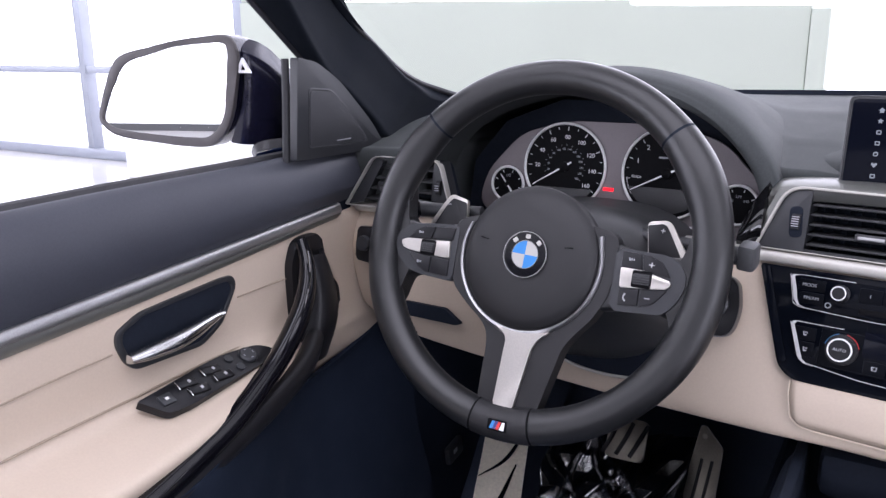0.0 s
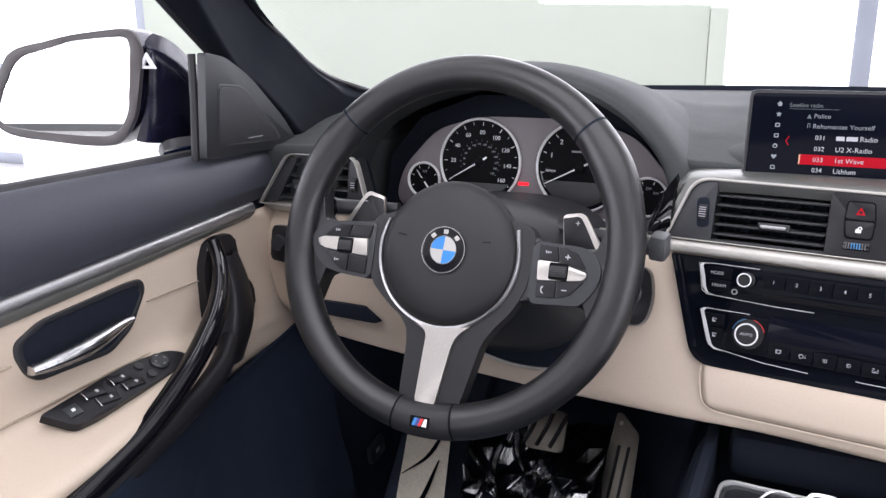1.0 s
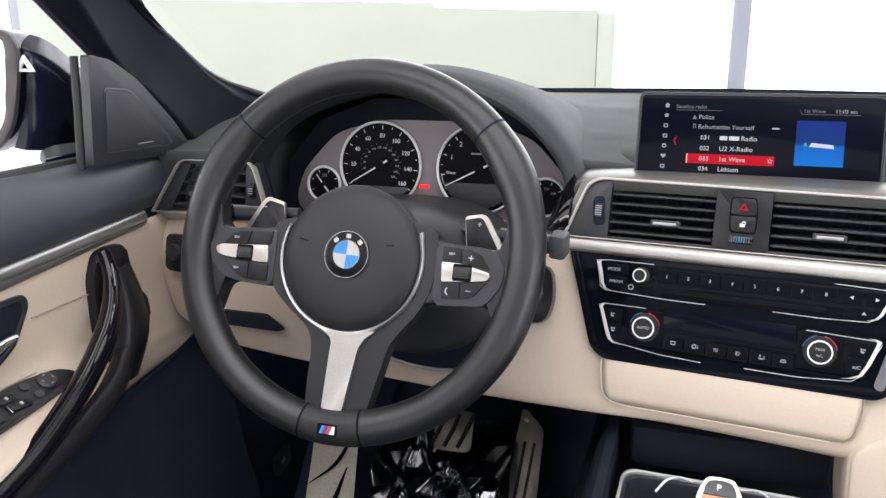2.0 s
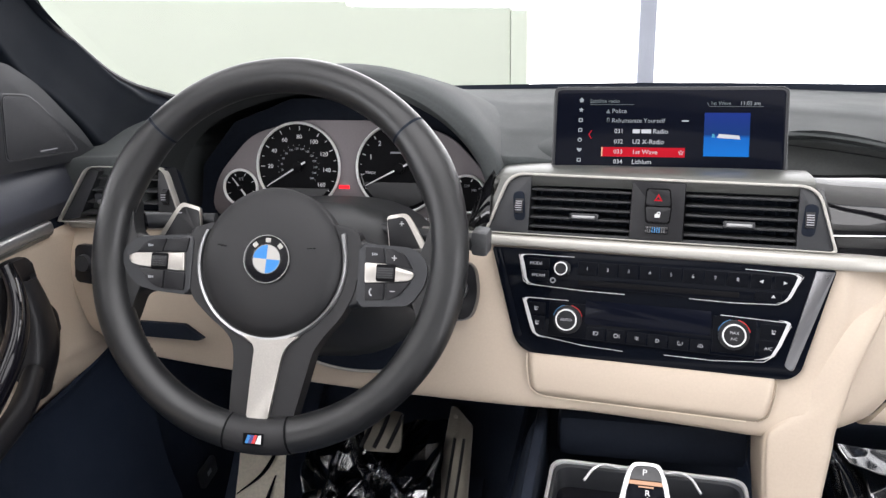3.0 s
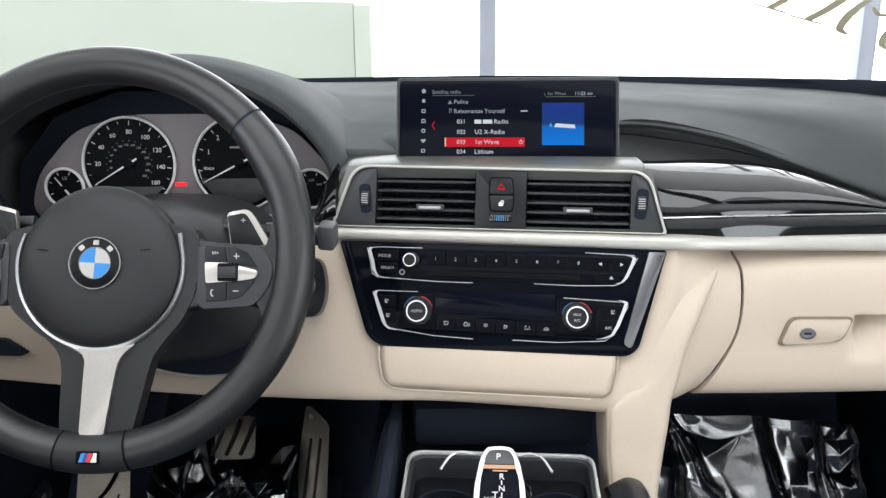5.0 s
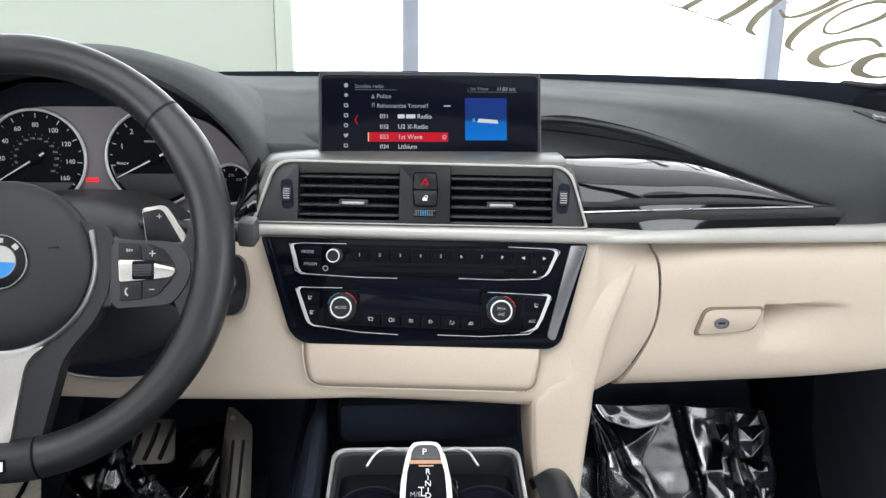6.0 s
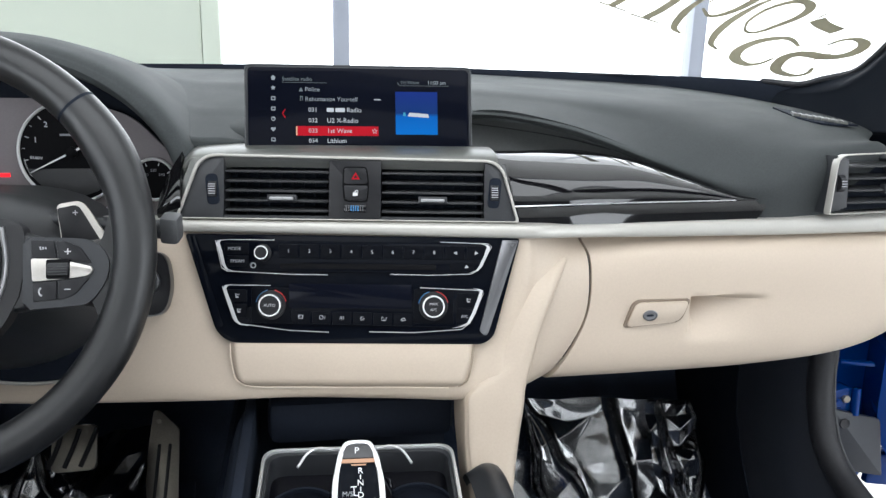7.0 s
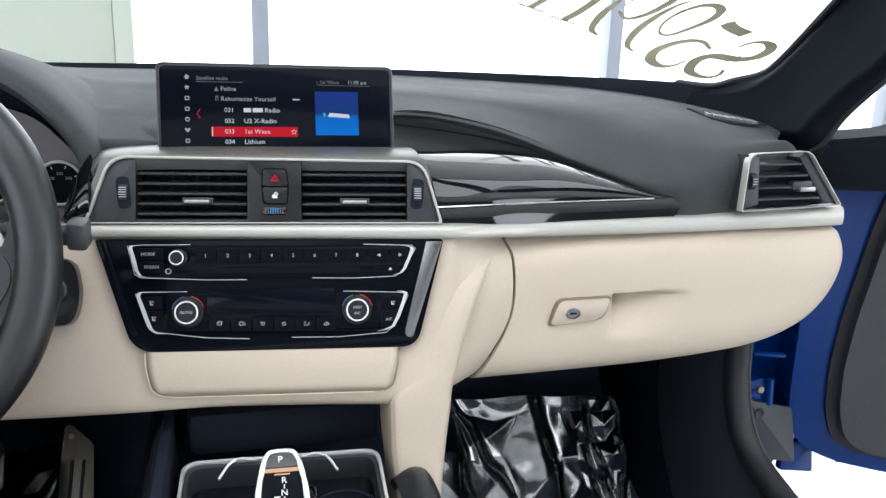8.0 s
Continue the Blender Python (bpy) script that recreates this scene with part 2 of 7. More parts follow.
        side = side.normalized() if side.length > 1e-4 else Vector((1, 0, 0))
        top = side.cross(t).normalized()
        rr = r[i] if isinstance(r, (list, tuple)) else r
        rings.append([q + side * rr * math.cos(a) + top * rr * squash * math.sin(a) for a in (2 * math.pi * j / seg for j in range(seg))])
    return loft(rings, closed_rows=True, closed_loop=closed, caps=not closed)


def plate(outline, m, depth, bev=0.0, segs=2):
    """A flat piece: the outline lies in the frame m and is raised by depth along its z."""
    bm = bmesh.new()
    low = [bm.verts.new(m @ Vector((q[0], q[1], 0))) for q in outline]
    high = [bm.verts.new(m @ Vector((q[0], q[1], depth))) for q in outline]
    bm.faces.new(low)
    top = bm.faces.new(high)
    for i in range(len(low)):
        j = (i + 1) % len(low)
        bm.faces.new((low[i], low[j], high[j], high[i]))
    if bev:
        bmesh.ops.bevel(bm, geom=top.edges[:], offset=bev, segments=segs, affect="EDGES", profile=0.5, clamp_overlap=True)
    return bm


def ring_plate(outer, inner, m, depth, bev=0.0):
    """A flat frame between two outlines with the same number of points."""
    bm = bmesh.new()
    rows = [[bm.verts.new(m @ Vector((q[0], q[1], z))) for q in line] for line, z in ((outer, 0), (outer, depth), (inner, depth), (inner, 0))]
    n = len(outer)
    for i in range(4):
        for j in range(n):
            bm.faces.new((rows[i][j], rows[i][(j + 1) % n], rows[(i + 1) % 4][(j + 1) % n], rows[(i + 1) % 4][j]))
    if bev:
        top = [e for e in bm.edges if all(v in rows[1] or v in rows[2] for v in e.verts) and not (e.verts[0] in rows[1] and e.verts[1] in rows[2])
               and not (e.verts[0] in rows[2] and e.verts[1] in rows[1])]
        bmesh.ops.bevel(bm, geom=top, offset=bev, segments=2, affect="EDGES", profile=0.5, clamp_overlap=True)
    return bm


def box(sx, sy, sz, m, bev=0.0, segs=2):
    bm = bmesh.new()
    bmesh.ops.create_cube(bm, size=1, matrix=m @ Matrix.Diagonal((sx, sy, sz, 1)))
    if bev:
        bmesh.ops.bevel(bm, geom=bm.edges[:], offset=bev, segments=segs, affect="EDGES", profile=0.5, clamp_overlap=True)
    return bm


def lathe(profile, m, seg=32, caps=True):
    rows = [[m @ Vector((r * math.cos(a), r * math.sin(a), z)) for a in (2 * math.pi * j / seg for j in range(seg))] for r, z in profile]
    return loft(rows, closed_rows=True, caps=caps)


def merge(*meshes):
    bm = bmesh.new()
    for b in meshes:
        me = bpy.data.meshes.new("joined")
        b.to_mesh(me)
        b.free()
        bm.from_mesh(me)
        bpy.data.meshes.remove(me)
    return bm


def rect(x0, y0, x1, y1, r=0.0, n=4):
    q = [(x0, y0), (x1, y0), (x1, y1), (x0, y1)]
    return corner_round(q, r, n) if r else [Vector(p) for p in q]


def circle(cx, cy, r, n=32, a0=0.0, a1=360.0):
    full = abs(a1 - a0) >= 360
    return [Vector((cx + r * math.cos(radians(a0 + (a1 - a0) * i / (n if full else n - 1))), cy + r * math.sin(radians(a0 + (a1 - a0) * i / (n if full else n - 1)))))
            for i in range(n)]


def lettering(text, m, size, mat, parent, name="lettering", align="CENTER", depth=0.0003, shear=0.0):
    """Words as thin raised letters in the plane of m."""
    data = bpy.data.curves.new(name, "FONT")
    data.body, data.size, data.align_x, data.align_y, data.extrude, data.resolution_u, data.shear = text, size, align, "CENTER", depth, 3, shear
    tmp = bpy.data.objects.new(name, data)
    scene.collection.objects.link(tmp)
    me = bpy.data.meshes.new_from_object(tmp.evaluated_get(bpy.context.evaluated_depsgraph_get()))
    bpy.data.objects.remove(tmp)
    bm = bmesh.new()
    bm.from_mesh(me)
    bpy.data.meshes.remove(me)
    bmesh.ops.transform(bm, matrix=m, verts=bm.verts)
    return part(name, bm, mat, parent)


def frame_of(origin, ex, ey):
    """The frame with its x and y along two directions."""
    ex = Vector(ex).normalized()
    ez = ex.cross(Vector(ey)).normalized()
    ey = ez.cross(ex)
    m = Matrix.Identity(4)
    for i, c in enumerate((ex, ey, ez)):
        for j in range(3):
            m[j][i] = c[j]
    m.translation = origin
    return m


def at(m, x, y, z=0.0, turn=0.0):
    """The frame m moved within itself and turned about its z."""
    return m @ pose(x, y, z, 0, 0, turn)


STACK = frame_of((0, 0.105, 0.89), (1, -0.12, 0), (0, 0.3, 1))   # centre stack: across, up, towards the driver
WHEEL = frame_of((-0.36, -0.008, 0.890), (1, 0, 0), (0, math.sin(radians(20.3)), math.cos(radians(20.3))))


def screen_foot(x):
    """How far ahead the foot of the curved windscreen lies."""
    return 0.755 - 0.355 * (abs(x) / 0.72) ** 2.5


def on_screen(x, s):
    """A point of the windscreen: across at its foot, and up along its slope."""
    return Vector((x * (1 - 0.12 * s), screen_foot(x) - 0.80 * s, 1.0 + 0.04 * (0.755 - screen_foot(x)) + 0.44 * s))


# ---- showroom ----
def showroom():
    I = Matrix.Identity(4)
    st = ("", "", "", "structure")
    part("floor", box(30, 24, 0.2, pose(-2, -2, -0.1)), TILE, tags=("white glossy tiled showroom floor", "floor", "", "structure"))
    part("ceiling", box(30, 24, 0.2, pose(-2, -2, 4.9)), PLASTER, tags=("white painted showroom ceiling", "ceiling", "", "structure"))
    # Unseen wall, made dark so that the gloss panels mirror little.
    part("wall_rear", box(30, 0.2, 4.8, pose(-2, -9.0, 2.4)), DARK_WALL, tags=("unseen rear wall, kept dark for the gloss reflections", "wall", "", "structure"))
    part("wall_east", box(0.2, 13.3, 4.8, pose(8.0, -2.25, 2.4)), PLASTER, tags=("plain white showroom wall", "wall", "", "structure"))
    part("wall_west", box(0.2, 13.3, 4.8, pose(-13.0, -2.25, 2.4)), PLASTER, tags=("plain white showroom wall", "wall", "", "structure"))
    # low sage partition in front of the car, with a stepped top and a darker end post
    wall = thing("partition_wall", (-2.1, 4.38, 0), "pale sage-green painted low partition wall with a stepped top", "wall", kind="structure")
    m = frame_of((0, 4.40, 0), (1, 0, 0), (0, 0, 1))
    part("wall_panel", plate([(-5.0, 0), (-0.66, 0), (-0.66, 1.285), (-1.7, 1.31), (-1.7, 1.35), (-5.0, 1.44)], m, 0.12, 0.006), SAGE, wall)
    part("end_post", box(0.10, 0.14, 1.268, pose(-0.607, 4.34, 0.634), 0.006), SAGE, wall)
    part("upper_band", plate([(-5.0, 1.445), (-2.9, 1.405), (-2.9, 1.56), (-5.0, 1.6)], m, 0.10, 0.006), SAGE, wall)
    # glazing of the front wall
    for k, (x0, x1, xs) in enumerate(((-12.9, -4.9, (-9.5, -7.35, -5.17)), (-0.55, 7.9, (0.154, 2.50, 4.85, 7.1)))):
        w = thing("window_%d" % (k + 1), ((x0 + x1) / 2, 4.5, 0), "tall aluminium-framed showroom window flooded with daylight", "window", kind="structure")
        for x in xs:
            part("mullion", box(0.10, 0.12, 4.7, pose(x, 4.47, 2.4), 0.006), FRAME, w)
        if k == 0:
            part("transom", box(x1 - x0, 0.08, 0.07, pose((x0 + x1) / 2, 4.46, 0.887), 0.005), FRAME, w)
        part("window_sill", box(x1 - x0, 0.16, 0.10, pose((x0 + x1) / 2, 4.46, 0.05), 0.008), FRAME, w)
    part("backdrop", box(30, 0.05, 9, pose(-2, 5.6, 4)), SKY_GLOW, tags=("bright overcast daylight outside the showroom windows", "backdrop", "", "structure"))
    # Unseen rear panes, added to light the cabin and whiten the door mirror.
    w = thing("window_3", (-6.5, -8.8, 0), "unseen bright window added behind the car for light", "window", kind="structure")
    part("pane", box(7.4, 0.04, 3.8, pose(-8.8, -8.87, 2.0)), SIDE_GLOW, w)
    part("pane", box(10.4, 0.04, 2.2, pose(0.2, -8.87, 1.40)), SIDE_GLOW, w)
    for x in (-12.0, -9.2, -5.05):
        part("mullion", box(0.10, 0.10, 3.8, pose(x, -8.82, 2.1), 0.006), FRAME, w)
    # The side windows are unseen as well, added behind the fill lamps.
    for name, x, face, label in (("window_4", -12.88, 1, "unseen bright window added on the driver's side for light"), ("window_5", 7.88, -1, "unseen bright window added on the passenger's side for light")):
        w = thing(name, (x, -1.6, 0), label, "window", kind="structure")
        part("pane", box(0.03, 10.0, 3.2, pose(x, -1.6, 2.1)), SIDE_GLOW, w)
        for y in (-6.6, -4.1, -1.6, 0.9, 3.4):
            part("mullion", box(0.08, 0.10, 3.3, pose(x + 0.05 * face, y, 2.1), 0.006), FRAME, w)
        part("window_sill", box(0.14, 10.1, 0.10, pose(x + 0.04 * face, -1.6, 0.46), 0.008), FRAME, w)
    # Unseen glowing panel, added as a fixture for the overhead fill.
    c = thing("added_ceiling_panel", (-0.3, -2.4, 4.8), "unseen luminous panel added to the ceiling for overhead light", "ceiling light", kind="structure")
    part("frame", box(7.7, 5.2, 0.05, pose(-0.3, -2.4, 4.774), 0.008), FRAME, c, "aluminium frame")
    part("diffuser", box(7.5, 5.0, 0.02, pose(-0.3, -2.4, 4.745)), SIDE_GLOW, c, "white diffuser")
    low = thing("display_plinth", (-5.6, 4.0, 0), "low white display plinth on the showroom floor", "plinth")
    part("plinth_body", box(1.7, 0.5, 0.30, pose(-5.1, 4.0, 0.15), 0.01), PLASTER, low)


showroom()


# ---- dashboard ----
def dashboard():
    d = thing("dashboard", (0, 0.3, 0.7), "two-tone car dashboard, black soft top over beige leatherette", "dashboard")
    top = [
        [(-0.735, 0.74, 0.985), (-0.735, 0.5, 0.972), (-0.735, 0.32, 0.958), (-0.73, 0.20, 0.950), (-0.72, 0.172, 0.940), (-0.72, 0.175, 0.872)],
        [(-0.62, 0.74, 1.0), (-0.62, 0.5, 0.985), (-0.62, 0.32, 0.968), (-0.62, 0.20, 0.955), (-0.62, 0.172, 0.945), (-0.62, 0.175, 0.872)],
        [(-0.575, 0.74, 1.0), (-0.575, 0.5, 0.985), (-0.575, 0.36, 0.970), (-0.575, 0.31, 0.958), (-0.575, 0.29, 0.945), (-0.575, 0.29, 0.872)],
        [(-0.48, 0.74, 1.003), (-0.48, 0.6, 0.994), (-0.48, 0.45, 0.983), (-0.48, 0.36, 0.972), (-0.48, 0.30, 0.958), (-0.48, 0.30, 0.87)],
        [(-0.38, 0.74, 1.004), (-0.38, 0.6, 0.996), (-0.38, 0.45, 0.985), (-0.38, 0.36, 0.973), (-0.38, 0.30, 0.958), (-0.38, 0.30, 0.87)],
        [(-0.29, 0.74, 1.004), (-0.29, 0.6, 0.998), (-0.29, 0.42, 0.984), (-0.29, 0.34, 0.970), (-0.29, 0.295, 0.955), (-0.29, 0.295, 0.87)],
        [(-0.21, 0.74, 1.004), (-0.21, 0.6, 1.0), (-0.21, 0.40, 0.986), (-0.21, 0.31, 0.968), (-0.21, 0.27, 0.953), (-0.21, 0.27, 0.87)],
        [(-0.14, 0.74, 1.004), (-0.14, 0.6, 1.0), (-0.14, 0.40, 0.991), (-0.14, 0.28, 0.973), (-0.14, 0.21, 0.954), (-0.14, 0.21, 0.87)],
        [(-0.075, 0.74, 1.004), (-0.075, 0.6, 1.0), (-0.075, 0.4, 0.994), (-0.075, 0.26, 0.977), (-0.075, 0.17, 0.955), (-0.075, 0.17, 0.87)],
        [(-0.01, 0.74, 1.004), (-0.01, 0.6, 1.0), (-0.01, 0.41, 0.995), (-0.01, 0.27, 0.983), (-0.01, 0.18, 0.966), (-0.01, 0.175, 0.92)],
        [(0.06, 0.74, 1.004), (0.06, 0.6, 1.0), (0.06, 0.42, 0.997), (0.06, 0.28, 0.990), (0.06, 0.20, 0.978), (0.06, 0.19, 0.945)],
        [(0.14, 0.74, 1.004), (0.14, 0.58, 1.0), (0.14, 0.38, 1.001), (0.14, 0.24, 0.998), (0.14, 0.165, 0.989), (0.14, 0.163, 0.982)],
        [(0.23, 0.74, 1.002), (0.23, 0.56, 0.998), (0.23, 0.36, 0.998), (0.23, 0.22, 0.993), (0.23, 0.142, 0.978), (0.23, 0.143, 0.969)],
        [(0.32, 0.74, 1.0), (0.32, 0.54, 0.996), (0.32, 0.34, 0.992), (0.32, 0.20, 0.978), (0.32, 0.126, 0.949), (0.32, 0.129, 0.938)],
        [(0.41, 0.74, 0.998), (0.41, 0.52, 0.993), (0.41, 0.32, 0.986), (0.41, 0.18, 0.964), (0.41, 0.120, 0.922), (0.41, 0.124, 0.902)],
        [(0.465, 0.74, 0.997), (0.465, 0.52, 0.991), (0.465, 0.32, 0.982), (0.465, 0.18, 0.960), (0.465, 0.120, 0.922), (0.465, 0.122, 0.874)],
        [(0.53, 0.74, 0.994), (0.53, 0.52, 0.988), (0.53, 0.32, 0.978), (0.53, 0.18, 0.960), (0.53, 0.126, 0.940), (0.53, 0.127, 0.872)],
        [(0.62, 0.74, 0.985), (0.62, 0.52, 0.980), (0.62, 0.32, 0.970), (0.612, 0.18, 0.958), (0.600, 0.137, 0.952), (0.61, 0.15, 0.872)],
        [(0.70, 0.74, 0.97), (0.70, 0.52, 0.965), (0.69, 0.34, 0.957), (0.655, 0.22, 0.952), (0.628, 0.148, 0.9485), (0.668, 0.155, 0.872)],
    ]
    eye = Vector((-0.035, -0.68, 1.07))
    back = {0.06: 0.04, 0.14: 0.07, 0.23: 0.075, 0.32: 0.065, 0.41: 0.025}
    top = [[tuple(eye + (Vector(p) - eye) * (1 + back.get(s[0][0], 0))) if k > 2 else p for k, p in enumerate(s)] for s in top]
    top = [[(x, s[3][1] + (y - s[3][1]) * (screen_foot(s[0][0]) - 0.012 - s[3][1]) / (s[0][1] - s[3][1]) if y > s[3][1] else y, z) for x, y, z in s] for s in top]
    part("top_pad", sheet(top, 130, 44, -0.008), SOFT_BLACK, d, "matte black soft-touch dash top")
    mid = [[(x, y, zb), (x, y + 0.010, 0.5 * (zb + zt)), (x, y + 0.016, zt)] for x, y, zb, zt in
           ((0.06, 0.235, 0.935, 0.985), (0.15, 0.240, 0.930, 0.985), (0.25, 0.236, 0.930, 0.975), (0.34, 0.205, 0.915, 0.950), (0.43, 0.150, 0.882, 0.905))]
    part("mid_panel", sheet(mid, 30, 6, -0.004), STITCHED, d, "stitched black dash band, tone raised for its light")
    part("stitch_line", tube(spline([(0.142, 0.244, 0.968), (0.20, 0.244, 0.961), (0.265, 0.238, 0.951), (0.315, 0.222, 0.940)], 24), 0.0007, 6), PLASTIC, d)
    # gloss trim: convex, steep at the chrome line and rolling over into a gently rising shelf
    def bow(a, c, b, n=14):
        a, c, b = Vector(a), Vector(c), Vector(b)
        return [a * (1 - f) ** 2 + c * 2 * f * (1 - f) + b * f * f for f in (k / (n - 1) for k in range(n))]

    edge = spline([(0.158, 0.096, 0.8990), (0.172, 0.089, 0.9008), (0.22, 0.0935, 0.9008), (0.29, 0.107, 0.8992), (0.36, 0.1145, 0.8985), (0.42, 0.1185, 0.8985), (0.472, 0.1215, 0.8985)], 60)
    head = spline([(0.140, 0.158, 0.9475), (0.172, 0.158, 0.9475), (0.215, 0.166, 0.9475), (0.262, 0.176, 0.9455), (0.315, 0.163, 0.9365), (0.375, 0.143, 0.919), (0.43, 0.127, 0.9025), (0.476, 0.1225, 0.8988)], 60)
    rolled = [bow(a, (0.5 * (a.x + b.x), a.y + 0.10 * (b.y - a.y), a.z + 0.78 * (b.z - a.z)), b) + [b + Vector((0.002, 0.012, -0.012))] for a, b in zip(edge, head)]
    part("gloss_panel", loft(rolled), TRIM_GLOSS, d, "lacquered black trim panel", angle=70)
    part("gloss_strip", loft([[a + Vector((0, 0.004, 0.002)), a + Vector((0, 0.0015, -0.001)), Vector((a.x, a.y - 0.003, 0.870 + 0.026 * min(1, max(0, (a.x - 0.43) / 0.034)) ** 3))] for a in edge if 0.166 < a.x < 0.464]), TRIM_GLOSS, d, "lacquered black lower strip")
    part("gloss_corner", sheet([[(x, y, zb), (x, y - 0.002, 0.5 * (zb + zt)), (x, y + 0.006 + 0.3 * (zt - zb), zt)] for x, y, zb, zt in
                                ((-0.192, 0.132, 0.882, 0.900), (-0.182, 0.128, 0.876, 0.925), (-0.168, 0.126, 0.876, 0.948))], 10, 8, -0.004), TRIM_GLOSS, d)
    shelf = []
    for s in (-0.168, -0.155, -0.10, 0.0, 0.08, 0.125, 0.148):
        u = 0.0585 - (0.012 * max(0, (abs(s) - 0.150) / 0.02) if s < 0 else 0)
        p = at(STACK, s, u).to_translation()
        q = at(STACK, s * 1.0, 0.030).to_translation()
        shelf.append([p + Vector((0, 0.004, -0.012)), p + Vector((0, -0.001, -0.001)), p + Vector((0, 0.006, 0.0035)), p + Vector((0, 0.022, 0.0065)), p + Vector((0, 0.050, 0.0065)), p + Vector((0, 0.062, 0.002))])
    part("vent_top_band", sheet(shelf, 40, 14, -0.004), SATIN, d)
    part("vent_side_band", plate(corner_round([(0.1655, -0.004), (0.1485, 0.054), (0.156, 0.056), (0.172, 0.0)], 0.002, 3), at(STACK, 0, 0, -0.010), 0.007, 0.001), TRIM_GLOSS, d)
    part("vent_side_band", plate(corner_round([(-0.180, 0.0), (-0.160, 0.056), (-0.1485, 0.056), (-0.170, -0.004)], 0.002, 3), at(STACK, 0, 0, -0.006), 0.007, 0.001), SATIN, d)
    part("chrome_line", tube([a + Vector((0, -0.0005, 0)) for a in edge[1:51]], 0.0010, 6), CHROME, d, "thin chrome line")
    strip = ((-0.728, 0.163, 0.876, 0.863), (-0.60, 0.155, 0.878, 0.866), (-0.40, 0.142, 0.881, 0.869), (-0.18, 0.121, 0.884, 0.872), (0.0, 0.099, 0.884, 0.8715),
             (0.165, 0.078, 0.884, 0.870), (0.23, 0.092, 0.880, 0.866), (0.30, 0.105, 0.8775, 0.862), (0.44, 0.114, 0.877, 0.859), (0.56, 0.117, 0.879, 0.859), (0.683, 0.119, 0.883, 0.860))
    rows = smooth_loft([[(x, y + 0.02, b), (x, y, b), (x, y - 0.004, b + 0.25 * (t - b)), (x, y - 0.003, t - 0.3 * (t - b)), (x, y + 0.002, t), (x, y + 0.02, t)]
                        for x, y, t, b in strip], 80, 16)
    part("trim_strip", loft(rows, closed_rows=True, caps=True), PEARL, d, "satin pearl-silver trim strip")
    # lower half, driver's side and centre
    low = [
        [(-0.725, 0.175, 0.872), (-0.715, 0.150, 0.83), (-0.70, 0.145, 0.78), (-0.69, 0.15, 0.738), (-0.685, 0.165, 0.726), (-0.68, 0.21, 0.720)],
        [(-0.62, 0.160, 0.870), (-0.62, 0.128, 0.83), (-0.62, 0.121, 0.77), (-0.62, 0.126, 0.724), (-0.62, 0.140, 0.712), (-0.62, 0.19, 0.704)],
        [(-0.48, 0.150, 0.870), (-0.48, 0.118, 0.83), (-0.48, 0.108, 0.77), (-0.48, 0.110, 0.7165), (-0.48, 0.122, 0.705), (-0.48, 0.18, 0.697)],
        [(-0.32, 0.140, 0.872), (-0.32, 0.110, 0.83), (-0.32, 0.098, 0.77), (-0.32, 0.096, 0.7145), (-0.32, 0.108, 0.699), (-0.32, 0.17, 0.690)],
        [(-0.245, 0.132, 0.873), (-0.245, 0.110, 0.83), (-0.245, 0.095, 0.77), (-0.245, 0.088, 0.7150), (-0.245, 0.102, 0.699), (-0.245, 0.16, 0.690)],
        [(-0.19, 0.124, 0.874), (-0.19, 0.108, 0.83), (-0.19, 0.089, 0.77), (-0.19, 0.079, 0.7150), (-0.19, 0.094, 0.702), (-0.19, 0.15, 0.692)],
        [(-0.10, 0.116, 0.874), (-0.10, 0.102, 0.83), (-0.10, 0.084, 0.77), (-0.10, 0.068, 0.7185), (-0.10, 0.080, 0.7075), (-0.10, 0.13, 0.700)],
        [(0.03, 0.100, 0.874), (0.03, 0.087, 0.83), (0.03, 0.068, 0.77), (0.03, 0.054, 0.7135), (0.03, 0.11, 0.700)],
        [(0.12, 0.089, 0.874), (0.12, 0.076, 0.83), (0.12, 0.058, 0.77), (0.12, 0.043, 0.7115), (0.12, 0.10, 0.698)],
        [(0.172, 0.080, 0.872), (0.168, 0.068, 0.83), (0.155, 0.054, 0.77), (0.150, 0.042, 0.714), (0.150, 0.11, 0.695)],
        [(0.190, 0.088, 0.868), (0.190, 0.076, 0.83), (0.182, 0.066, 0.77), (0.172, 0.060, 0.715), (0.172, 0.11, 0.695)],
        [(0.218, 0.106, 0.864), (0.219, 0.086, 0.83), (0.207, 0.074, 0.77), (0.190, 0.072, 0.715), (0.186, 0.12, 0.70)],
        [(0.246, 0.125, 0.860), (0.252, 0.099, 0.835), (0.248, 0.090, 0.775), (0.214, 0.092, 0.715), (0.205, 0.14, 0.702)],
    ]
    part("lower_panel", sheet(low, 100, 44, -0.006), BEIGE_LOW, d, "beige moulded lower dash and knee panel")
